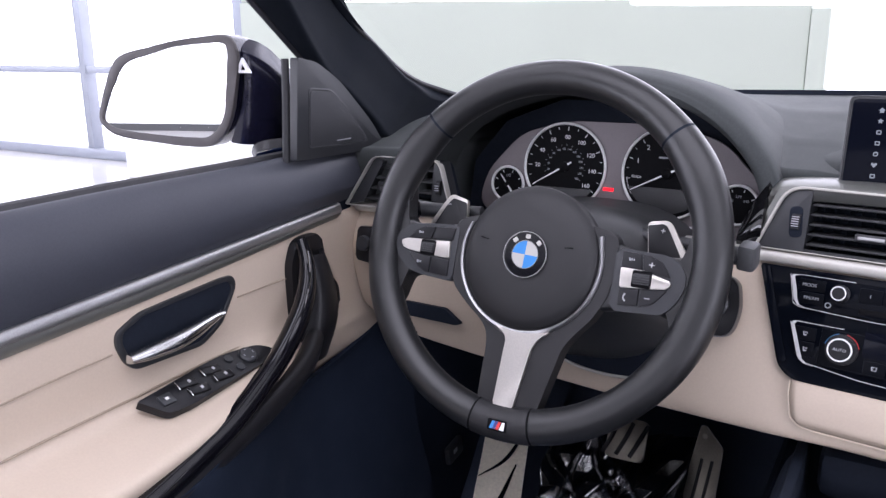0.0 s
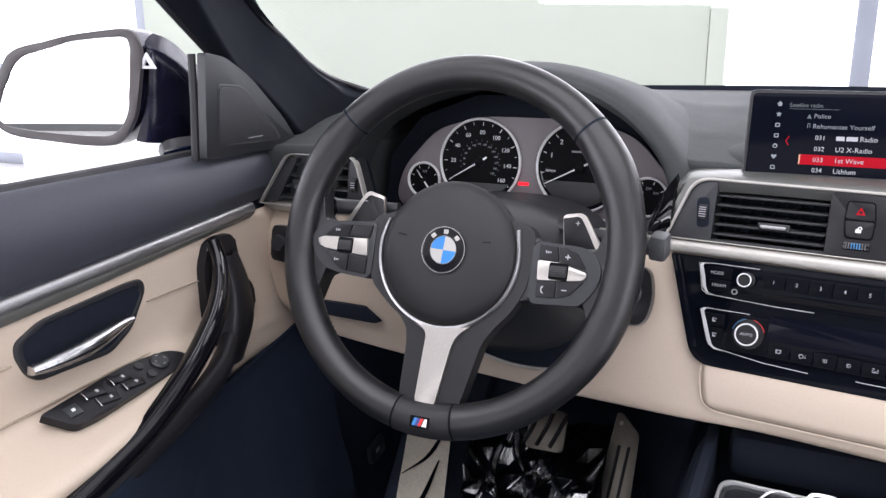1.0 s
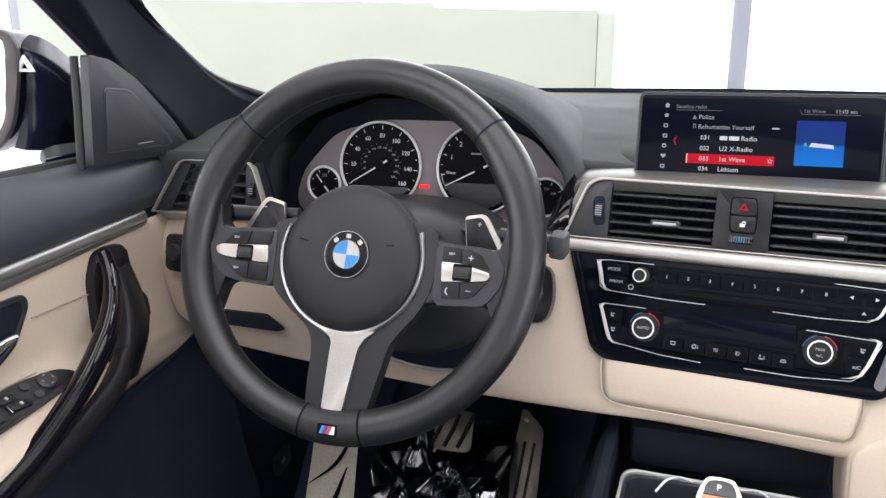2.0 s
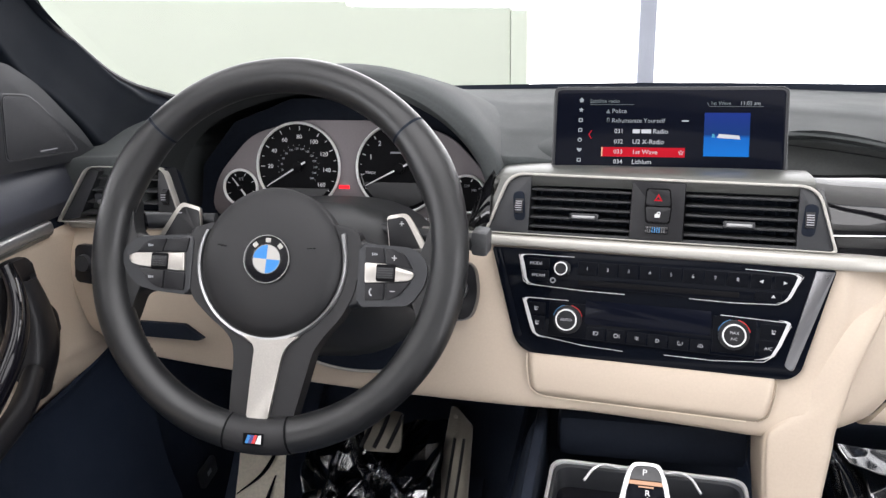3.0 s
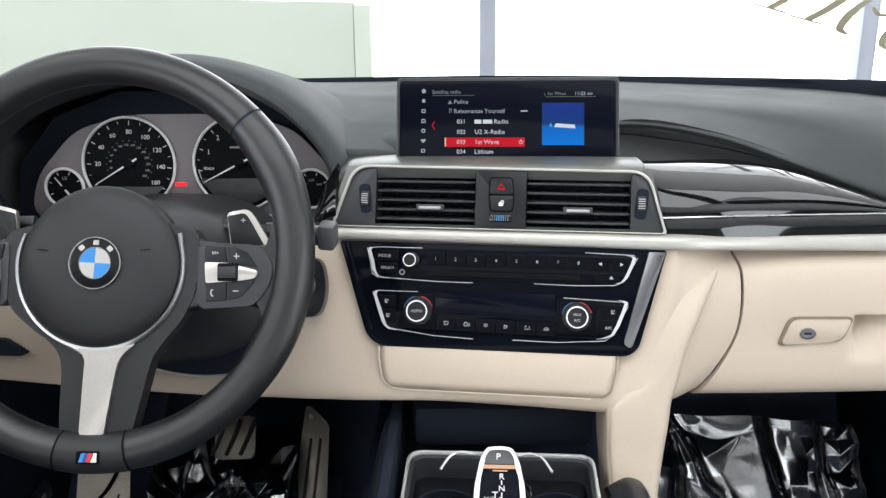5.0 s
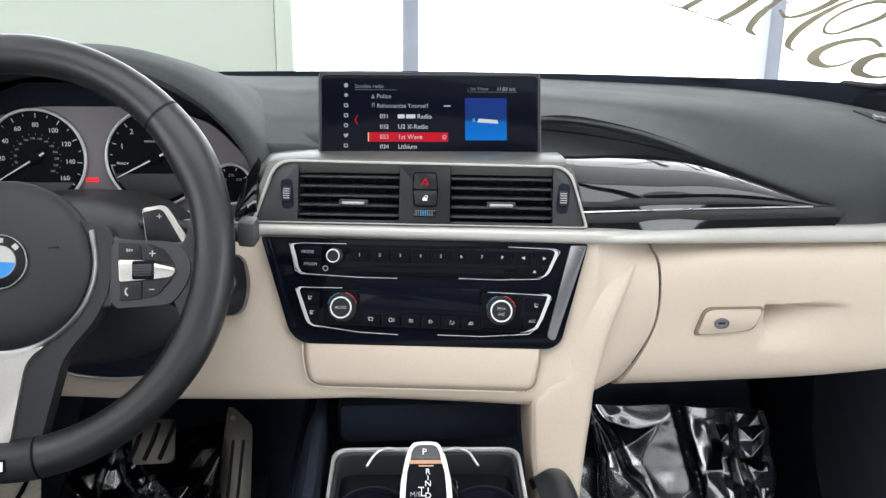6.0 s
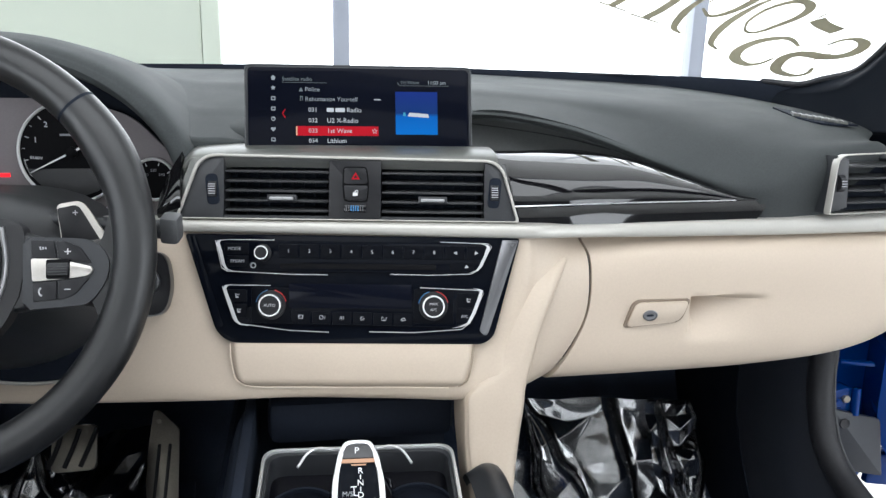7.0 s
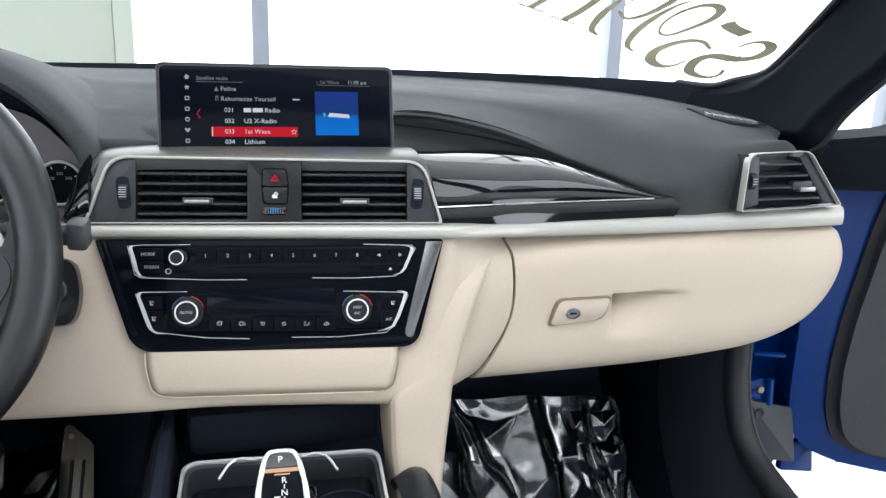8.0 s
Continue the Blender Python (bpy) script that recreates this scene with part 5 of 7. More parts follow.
        tw = part("thumb_wheel", tube([at(STACK, s + q, 0.0245, -0.004).to_translation() for q in (-0.0042, 0, 0.0042)], 0.0098, 20), RUBBER, v, "ribbed black thumb wheel")
        for k in range(7):
            a = radians(48 + 14 * k)
            part("wheel_rib", box(0.0066, 0.0009, 0.0012, at(STACK, s, 0.0245 + 0.0098 * math.cos(a), -0.004 + 0.0100 * math.sin(a))), PRINT if 1 <= k <= 5 else PLASTIC, tw)
    part("button_gap", plate(corner_round([(-0.0074, 0.0130), (-0.0092, 0.0308), (-0.0084, 0.0490), (0.0154, 0.0490), (0.0178, 0.0308), (0.0166, 0.0130)][::-1], 0.004, 4), at(STACK, 0, 0, 0.0022), 0.0008), DIAL, v)
    b = part("hazard_button", plate(corner_round([(-0.0080, 0.0315), (-0.0072, 0.0475), (0.0142, 0.0475), (0.0165, 0.0315)], 0.003, 4), at(STACK, 0.0, 0, 0.002), 0.0022, 0.0007), PAD, v, "hazard button with a red triangle")
    part("triangle_mark", ring_plate([(-0.0042, -0.0030), (0.0042, -0.0030), (0, 0.0042)], [(-0.0020, -0.0016), (0.0020, -0.0016), (0, 0.0016)], at(STACK, 0.0040, 0.0390, 0.0042), 0.0003), UI_RED, b)
    b = part("lock_button", plate(corner_round([(-0.0080, 0.0300), (-0.0058, 0.0148), (0.0152, 0.0148), (0.0165, 0.0300)], 0.003, 4), at(STACK, 0.0, 0, 0.002), 0.0022, 0.0007), PAD, v, "door lock button")
    part("padlock_mark", plate(rect(-0.0024, -0.0018, 0.0024, 0.0016), at(STACK, 0.0040, 0.0212, 0.0042), 0.0003), WHITE_INK, b)
    part("padlock_mark", tube([at(STACK, 0.0052 + 0.0016 * math.cos(a), 0.0228 + 0.0020 * math.sin(a), 0.0044).to_translation() for a in (math.pi * k / 8 for k in range(9))], 0.0005, 6), WHITE_INK, b)
    tr = part("temperature_roller", box(0.023, 0.0078, 0.004, at(STACK, 0.0040, 0.0068, 0.0028), 0.0015), GLOSS, v, "small temperature roller with a blue mark")
    for k in range(8):
        part("roller_rib", box(0.0012, 0.0055, 0.0008, at(STACK, -0.0045 + 0.0023 * k, 0.0068, 0.0050)), ROLLER_BLUE if 2 <= k <= 5 else ROLLER_GREY, tr)


ROLLER_BLUE = material("blue_mark", (0.03, 0.16, 0.35), 0.4, wear=0.05)
centre_vents()


def side_vent(m, outline, slats, wheel_x, tab, label, radii):
    """An outer dash vent in the frame m; slats: left, right at the foot, left, right at the head, foot, head."""
    v = thing("side_air_vent", m.to_translation(), label, "air vent", "outer dash vents")
    o = corner_round(outline, radii, 6)
    c = sum(o, Vector((0, 0))) / len(o)
    i = [c + (q - c) * 0.972 for q in o]
    part("bezel", ring_plate(o, i, at(m, 0, 0, -0.004), 0.010, 0.0015), PEARL, v, "satin silver bezel")
    part("vent_body", plate(i, at(m, 0, 0, -0.030), 0.006), DARK, v)
    l0, r0, l1, r1, z0, z1 = slats
        # the face reaches from the bezel to the slatted opening
    for q in ([c + (Vector(outline[0]) - c) * 0.968, (l0, z0), (l1, z1), c + (Vector(outline[-1]) - c) * 0.968], [(r0, z0), c + (Vector(outline[1]) - c) * 0.968, c + (Vector(outline[2]) - c) * 0.968, (r1, z1)]):
        part("vent_cheek", plate(q, at(m, 0, 0, -0.024), 0.024, 0.0008), PLASTIC, v)
    for k in range(4):
        f = (k + 0.5) / 4
        a, b = l0 + (l1 - l0) * f, r0 + (r1 - r0) * f
        part("slat", box(b - a, 0.0024, 0.016, at(m, (a + b) / 2, z0 + (z1 - z0) * f, -0.008) @ pose(0, 0, 0, 14, 0, 0), 0.0008), SLAT, v)
    part("vent_tab", box(0.022, 0.006, 0.012, at(m, tab[0], tab[1], 0.001), 0.0018), ALU, v, "silver-edged vent tab")
    part("vent_tab_back", box(0.028, 0.011, 0.010, at(m, tab[0] - 0.004, tab[1] + 0.004, -0.003), 0.0018), PLASTIC, v)
    part("thumb_wheel", tube([at(m, wheel_x + q, (z0 + z1) / 2, -0.004).to_translation() for q in (-0.0035, 0, 0.0035)], 0.0105, 18), RUBBER, v, "ribbed black thumb wheel")
    for k in range(5):
        a = radians(58 + 16 * k)
        part("wheel_rib", box(0.006, 0.0012, 0.0012, at(m, wheel_x, (z0 + z1) / 2 + 0.0105 * math.cos(a), -0.004 + 0.0107 * math.sin(a))), GREY_INK if 1 <= k <= 3 else PLASTIC, v)
    return v


PV = frame_of((0.598, 0.112, 0.9175), (1, 0.05, 0), (0, 0.10, 1))
side_vent(PV, [(-0.071, -0.034), (0.072, -0.031), (0.021, 0.035), (-0.064, 0.0325)], (-0.044, 0.049, -0.046, 0.010, -0.0265, 0.0275), -0.055, (0.020, -0.010),
          "black slatted air vent with satin silver bezel, passenger end", [0.003, 0.003, 0.010, 0.012])
DV = frame_of((-0.632, 0.150, 0.909), (1, -0.02, 0), (0, 0.10, 1))
side_vent(DV, [(-0.0805, -0.0345), (0.0930, -0.0330), (0.0705, 0.0350), (-0.0355, 0.0350)], (-0.0520, 0.0570, -0.0200, 0.0590, -0.0290, 0.0290), 0.0690, (-0.01, -0.008),
          "black slatted air vent with satin silver bezel, driver end", [0.003, 0.003, 0.012, 0.012])


# ---- radio and climate controls ----
def controls():
    g = thing("control_panel", (0, 0.08, 0.76), "piano-black radio and climate control panel", "control panel")
    o = corner_round([(-0.1635, -0.0205), (-0.128, -0.1285), (0.143, -0.1285), (0.1705, -0.0215)], [0.003, 0.020, 0.016, 0.003], 8)
    part("panel_body", plate(o, at(STACK, 0, 0, -0.004), 0.0095, 0.002), PANEL_GLOSS, g, "piano-black panel")
    part("side_trim", plate(corner_round([(0.1525, -0.0235), (0.1300, -0.1160), (0.1380, -0.1205), (0.1690, -0.0235)], [0.001, 0.004, 0.004, 0.001], 4), at(STACK, 0, 0, 0.004), 0.0045, 0.0015), DARK_CHROME, g, "satin chrome side trim")
    # Left twin of the chrome trim, coloured black for its dark reflection.
    part("side_trim", plate(corner_round([(-0.1625, -0.0225), (-0.1300, -0.1150), (-0.1235, -0.1120), (-0.1535, -0.0225)], [0.001, 0.004, 0.004, 0.001], 4), at(STACK, 0, 0, 0.004), 0.0035, 0.0015), PANEL_GLOSS, g)
    z = 0.0055

    def field(name, q, label):
        return part(name, plate(corner_round(q, 0.004, 4), at(STACK, 0, 0, z - 0.001), 0.004, 0.001), PANEL_GLOSS, g, label)

    def wire(path, parent):
        part("silver_outline", tube([at(STACK, x, y, z + 0.0034).to_translation() for x, y in path], 0.00036, 6), SILVER_LINE, parent)

    def cap(x0, y0, x1, y1, parent, name="button"):
        return part(name, plate(rect(x0, y0, x1, y1, 0.0008, 2), at(STACK, 0, 0, z + 0.002), 0.0016, 0.0004), BUTTON, parent)

    def tab(path, wide, parent):
        """A bright end piece that tapers out along the edge of a key field."""
        c = Vector((0.004, sum(q[1] for q in path) / len(path)))
        n = len(path) - 1
        inner = [Vector(q) + (c - Vector(q)).normalized() * wide * (0.25 + 0.75 * math.sin(math.pi * min(1, (i + 0.3) / (n + 0.3)))) for i, q in enumerate(path)]
        o = [Vector(q) for q in path] + inner[::-1]
        area = sum(a.x * b.y - b.x * a.y for a, b in zip(o, o[1:] + o[:1]))
        part("end_trim", plate(o if area > 0 else o[::-1], at(STACK, 0, 0, z + 0.0022), 0.0016, 0.0003), SILVER_LINE, parent, "bright silver end piece")

    rd = field("radio_unit", [(-0.134, -0.0265), (-0.1250, -0.0570), (0.1255, -0.0570), (0.1430, -0.0275)], "black radio key strip")
    wire([(-0.075, -0.0262), (-0.120, -0.0262), (-0.133, -0.0272), (-0.1265, -0.0540), (-0.121, -0.0574), (-0.06, -0.0600), (-0.022, -0.0602)], rd)
    wire([(0.090, -0.0262), (0.138, -0.0275), (0.1418, -0.0300), (0.1290, -0.0535), (0.121, -0.0580), (0.08, -0.0596), (0.040, -0.0590)], rd)
    tab([(-0.1240, -0.0266), (-0.1300, -0.0270), (-0.1322, -0.0290), (-0.1290, -0.0400), (-0.1265, -0.0505), (-0.1225, -0.0558), (-0.1160, -0.0572)], 0.0036, rd)
    tab([(0.1320, -0.0278), (0.1375, -0.0286), (0.1402, -0.0305), (0.1378, -0.0380), (0.1322, -0.0505), (0.1278, -0.0550), (0.1200, -0.0566)], 0.0034, rd)
    for y in (-0.0350, -0.0475):
        cap(-0.124 + (0.003 if y < -0.04 else 0), y - 0.0055, -0.100, y + 0.0055, rd)
    lettering("MODE", at(STACK, -0.1141, -0.0352, z + 0.0039), 0.0046, GREY_INK, rd)
    lettering("FM/AM", at(STACK, -0.1109, -0.0475, z + 0.0039), 0.0046, GREY_INK, rd)
    for k in range(8):
        x = -0.0610 + 0.0207 * k
        b = cap(x - 0.0096, -0.0440, x + 0.0096, -0.0300, rd, "preset_button")
        lettering(str(k + 1), at(STACK, x, -0.0370, z + 0.0039), 0.0050, PRINT, b)
    for x, sg in ((0.1050, -1), (0.1265, 1)):
        b = cap(x - 0.0095, -0.0440, x + 0.0092, -0.0300, rd, "seek_button")
        part("arrow_mark", plate([(-0.0018 * sg, -0.0018), (0.0018 * sg, 0), (-0.0018 * sg, 0.0018)][::sg], at(STACK, x, -0.0370, z + 0.0037), 0.0003), PRINT, b)
    b = cap(0.100, -0.0555, 0.124, -0.0462, rd, "eject_button")
    part("arrow_mark", plate([(-0.002, -0.0014), (0.002, -0.0014), (0, 0.0016)], at(STACK, 0.1165, -0.0505, z + 0.0037), 0.0003), PRINT, b)
    part("disc_slot", plate(rect(-0.069, -0.0545, 0.086, -0.0490, 0.0015), at(STACK, 0, 0, z + 0.002), 0.0014, 0.0004), DIAL, rd, "dark disc slot")
    K = at(STACK, -0.0866, -0.0388, z)
    kb = part("volume_knob", lathe([(0.0086, 0.002), (0.0086, 0.004), (0.0072, 0.005), (0.0069, 0.012), (0.0062, 0.0130), (0.0001, 0.0132)], K, 32), PAD, rd, "black volume knob with silver ring")
    part("knob_ring", loft([[K @ Vector(((0.0062 + 0.0007 * math.cos(q)) * math.cos(b), (0.0062 + 0.0007 * math.cos(q)) * math.sin(b), 0.0128 + 0.0006 * math.sin(q))) for q in (2 * math.pi * k / 6 for k in range(6))]
                            for b in (2 * math.pi * k / 40 for k in range(40))], closed_rows=True, closed_loop=True), RING, kb)
    part("scale_arc", tube([K @ Vector((0.0100 * math.cos(radians(a)), 0.0100 * math.sin(radians(a)), 0.0022)) for a in range(40, 150, 8)], 0.0005, 6), GREY_INK, rd)
    part("knob_mark", lathe([(0.0030, 0.0036), (0.0024, 0.0039), (0.0018, 0.0036)], at(STACK, -0.0955, -0.0515, z), 16, caps=False), GREY_INK, rd)

    cl = field("climate_unit", [(-0.127, -0.0715), (-0.1130, -0.1085), (0.1160, -0.1120), (0.1355, -0.0745)], "black climate control unit")
    wire([(-0.078, -0.0712), (-0.118, -0.0712), (-0.1255, -0.0725), (-0.1145, -0.1040), (-0.109, -0.1092), (-0.06, -0.1155), (-0.020, -0.1172)], cl)
    wire([(0.070, -0.0722), (0.128, -0.0742), (0.1340, -0.0772), (0.1195, -0.1075), (0.112, -0.1135), (0.065, -0.1170), (0.020, -0.1165)], cl)
    tab([(-0.1170, -0.0706), (-0.1225, -0.0712), (-0.1252, -0.0745), (-0.1215, -0.0850), (-0.1175, -0.0965), (-0.1130, -0.1070), (-0.1075, -0.1104), (-0.1000, -0.1114)], 0.0040, cl)
    tab([(0.1240, -0.0724), (0.1295, -0.0728), (0.1335, -0.0745), (0.1305, -0.0850), (0.1262, -0.0970), (0.1206, -0.1075), (0.1120, -0.1110), (0.1040, -0.1122)], 0.0036, cl)
    part("climate_display", plate(rect(-0.060, -0.0935, 0.062, -0.0690, 0.002), at(STACK, 0, 0, z + 0.0015), 0.0030, 0.0005), SCREEN_BLACK, cl, "dark climate display")
    for x, word_ in ((-0.0772, "AUTO"), (0.0836, "MAX")):
        cap(x - 0.0195, -0.1085, x + 0.0200, -0.0735, cl, "knob_field")
        K = at(STACK, x, -0.0905, z)
        kb = part("temperature_knob", lathe([(0.0145, 0.003), (0.0143, 0.0055), (0.0112, 0.006), (0.0108, 0.0135), (0.0100, 0.0142), (0.0001, 0.0138)], K, 40), PAD, cl, "round black temperature knob with silver ring")
        part("knob_ring", loft([[K @ Vector(((0.0101 + 0.0009 * math.cos(q)) * math.cos(b), (0.0101 + 0.0009 * math.cos(q)) * math.sin(b), 0.0138 + 0.0008 * math.sin(q))) for q in (2 * math.pi * k / 6 for k in range(6))]
                                for b in (2 * math.pi * k / 48 for k in range(48))], closed_rows=True, closed_loop=True), RING, kb, "bright silver ring")
        if word_ == "AUTO":
            lettering("AUTO", at(K, 0, 0, 0.0142), 0.0042, PRINT, kb)
        else:
            lettering("MAX", at(K, 0, 0.0025, 0.0142), 0.0039, PRINT, kb)
            lettering("A/C", at(K, 0, -0.0032, 0.0142), 0.0039, PRINT, kb)
        for a0, mat in ((15, RED_PAINT), (105, ROLLER_BLUE)):
            part("scale_arc", tube([K @ Vector((0.0150 * math.cos(radians(a)), 0.0150 * math.sin(radians(a)), 0.0040)) for a in range(a0, a0 + 65, 8)], 0.0004, 6), mat, cl)
    for x0, x1, y0, y1 in ((-0.121, -0.101, -0.0880, -0.0755), (-0.117, -0.101, -0.1035, -0.0895), (0.107, 0.130, -0.0915, -0.0775), (0.107, 0.123, -0.1080, -0.0930)):
        b = cap(x0, y0, x1, y1, cl)
        if x0 < 0.1 or y0 > -0.1:
            c = at(STACK, (x0 + x1) / 2, (y0 + y1) / 2, z + 0.0037)
            part("button_mark", plate([(-0.0015, 0.0022), (-0.0007, 0.0022), (-0.0003, -0.0004), (0.0019, -0.0009), (0.0017, -0.0019), (-0.0011, -0.0019)], c, 0.0003), PRINT, b)
            for i in range(3):
                part("button_mark", box(0.0004, 0.0016, 0.0003, at(c, 0.0004 + 0.0009 * i, 0.0012, 0.0001, -12)), PRINT, b)
        else:
            lettering("A/C", at(STACK, (x0 + x1) / 2, (y0 + y1) / 2, z + 0.0039), 0.0042, PRINT, b)
    for k in range(6):
        x = -0.0480 + 0.0203 * k
        b = cap(x - 0.0092, -0.1085 - 0.0004 * k, x + 0.0092, -0.0960 - 0.0004 * k, cl)
        c = at(STACK, x, -0.1020 - 0.0004 * k, z + 0.0038)
        icon = ([(-0.0035, 0.0026), (0.0035, 0.0026), (0.0028, -0.0024), (-0.0028, -0.0024)], circle(0, 0, 0.0030, 12), [(-0.0032, -0.0022), (-0.0012, -0.0010), (0.0030, -0.0022), (0.0022, 0.0), (0.0032, 0.0024), (0.0, 0.0012), (-0.0030, 0.0024), (-0.0016, 0.0)],
                [Vector((math.cos(radians(30 * i)), math.sin(radians(30 * i)))) * (0.0032 if i % 2 == 0 else 0.0017) for i in range(12)], [(-0.0012, 0.0030), (0.0004, 0.0030), (0.0008, -0.0004), (0.0034, -0.0010), (0.0032, -0.0024), (-0.0018, -0.0022)],
                [(-0.0036, -0.0018), (-0.0026, 0.0004), (-0.0010, 0.0020), (0.0020, 0.0020), (0.0036, 0.0), (0.0036, -0.0018)])[k]
        part("button_mark", ring_plate([Vector(q) * 0.72 for q in icon], [Vector(q) * 0.52 for q in icon], c, 0.0003), PRINT, b)
        for i in range(3):
            part("button_mark", box(0.0014, 0.0004, 0.0003, at(c, (-0.0012, 0.0034, 0.0)[k % 3], -0.0014 + 0.0013 * i, 0.0002, (0, 25, 90)[k % 3])), PRINT, b)


BUTTON = material("button_black", (0.0035, 0.0042, 0.0065), 0.36, grain=0.08, grain_scale=600, wear=0.06, spec=0.05)
controls()


# ---- driver's door ----
def pillars():
    # outer edge, outer ridge, inner ridge, and the edge of the glass (across, up)
    lines = [((0.720, 0.36, 0.900), (0.680, 0.400, 0.955), (0.640, 0.525, 0.992), (0.655, 0.000)),
             ((0.735, 0.31, 0.900), (0.695, 0.320, 0.950), (0.680, 0.430, 0.996), (0.689, -0.003)),
             ((0.735, 0.27, 0.925), (0.700, 0.270, 0.955), (0.695, 0.365, 1.006), (0.704, 0.012)),
             ((0.735, 0.235, 0.945), (0.700, 0.236, 0.960), (0.699, 0.318, 1.027), (0.724, 0.036)),
             ((0.735, 0.205, 0.982), (0.700, 0.214, 0.983), (0.700, 0.290, 1.045), (0.726, 0.085)),
             ((0.735, 0.152, 1.028), (0.700, 0.163, 1.026), (0.700, 0.237, 1.086), (0.721, 0.165)),
             ((0.735, 0.102, 1.068), (0.700, 0.110, 1.065), (0.698, 0.185, 1.127), (0.713, 0.258)),
             ((0.725, -0.06, 1.195), (0.670, -0.040, 1.205), (0.665, 0.030, 1.240), (0.700, 0.500)),
             ((0.700, -0.25, 1.330), (0.645, -0.230, 1.340), (0.635, -0.170, 1.365), (0.700, 0.800))]
    for s, spread_, label in ((-1, (0, 0.012, 0.008, 0.004, 0.012, 0.021, 0.028, 0.026, 0.026), "black soft-trimmed windscreen pillar with a grey highlight"), (1, (0,) * 9, "black soft-trimmed windscreen pillar on the open side")):
        p = thing("windscreen_pillar", (s * 0.7, 0.28, 0.95), label, "pillar")
        secs, rim = [], []
        for (a, b, c, (u, q)), wide in list(zip(lines, spread_))[0 if s > 0 else 1:]:
            a, b, c = Vector(a), Vector(b) + Vector((wide * 0.5, 0, 0)), Vector(c) + Vector((wide * 0.8, 0, 0))
            e = on_screen(u + wide, q)
            g = e + (c - e).normalized() * 0.005
            rim.append(Vector((s * g.x, g.y - 0.002, g.z)))
            m = (b + c) * 0.5 + Vector((0.004, 0, 0))
            secs.append([a, b + Vector((0.012, -0.006, -0.004)), b, b * 0.7 + m * 0.3, m, c * 0.75 + m * 0.25, c, (c * 0.45 + e * 0.55) + Vector((0.003, 0.0, -0.001)), e + (c - e).normalized() * 0.003, e + Vector((0.014, 0.006, -0.004))])
        part("pillar_trim", sheet([[(s * q.x, q.y, q.z) for q in l] for l in secs], 60, 40, 0.006), PILLAR, p)
        part("glass_gasket", tube(spline(rim, 50), 0.0045, 8), RUBBER, p, "black rubber glass edge")
        edge = [(s * (0.735 + 0.004), l[0].y + 0.002, l[0].z + 0.004) for l in secs[1:]]
        part("pillar_seal", tube(spline(edge, 30), 0.007, 8), RUBBER, p, "black rubber seal")


pillars()


def driver_door():
    d = thing("driver_door", (-0.72, -0.2, 0.35), "closed car door, black top, aluminium strip and beige leatherette panel", "door")
    ys = (0.22, 0.10, -0.05, -0.2, -0.36, -0.6)
    belt = {0.22: 0.953, 0.10: 0.949, -0.05: 0.9465, -0.2: 0.946, -0.36: 0.943, -0.6: 0.938}
    stripz = {0.22: 0.893, 0.10: 0.882, -0.05: 0.871, -0.2: 0.859, -0.36: 0.847, -0.6: 0.828}
    part("upper_panel", sheet([[(-0.745, y, belt[y] - 0.004), (-0.730, y, belt[y] + 0.003), (-0.712, y, belt[y] - 0.012), (-0.700, y, belt[y] - 0.045), (-0.700, y, stripz[y] + 0.012), (-0.706, y, stripz[y] - 0.002)]
                               for y in ys], 40, 18, -0.006), DOOR_BLACK, d, "matte black soft door top")
    part("belt_seal", tube([(-0.745, y, belt[y] + 0.002) for y in ys], 0.006, 8), RUBBER, d, "black window seal")
    run = [(y, 0.8808 + (y - 0.10) * 0.0690) for y in (0.115, 0.05, -0.05, -0.2, -0.36, -0.6)]
    part("trim_strip", loft(smooth_loft([[(-0.712, y, z), (-0.700, y, z + 0.0005), (-0.6965, y, z - 0.005), (-0.697, y, z - 0.0115), (-0.712, y, z - 0.0120)] for y, z in run], 40, 12), closed_rows=True, caps=True), ALU, d, "brushed aluminium strip")
    part("strip_underside", loft(smooth_loft([[(-0.712, y, z - 0.0115), (-0.6975, y, z - 0.0118), (-0.7005, y, z - 0.0118 - 0.0045 - 0.0075 * min(1, max(0, (0.1 - y) / 0.25))), (-0.712, y, z - 0.026)] for y, z in run], 40, 10), closed_rows=True, caps=True), SATIN, d, "grey turned-under edge of the strip")
    zs = lambda y: 0.8808 + (y - 0.10) * 0.0690 - 0.018
    # beige panel with the armrest standing out of it
    secs = []
    for y, za, xa in ((0.20, 0.70, -0.70), (0.10, 0.71, -0.695), (0.03, 0.715, -0.685), (-0.04, 0.728, -0.655), (-0.12, 0.718, -0.635), (-0.20, 0.712, -0.625), (-0.32, 0.705, -0.615), (-0.6, 0.70, -0.605)):
        zb = 0.63 if y < 0 else 0.63 + 0.05 * min(1, y / 0.15)
        secs.append([(-0.708, y, zs(y) + 0.004), (-0.703, y, zs(y) - 0.012), (-0.702, y, 0.5 * (zs(y) + za) + 0.012), (-0.699, y, za + 0.026), (0.5 * (xa - 0.695), y, za + 0.007), (xa, y, za - 0.004), (xa - 0.004, y, za - 0.03), (xa - 0.035, y, zb - 0.02)])
    part("door_panel", sheet(secs, 50, 40, -0.005), BEIGE, d, "beige leatherette door panel with armrest")
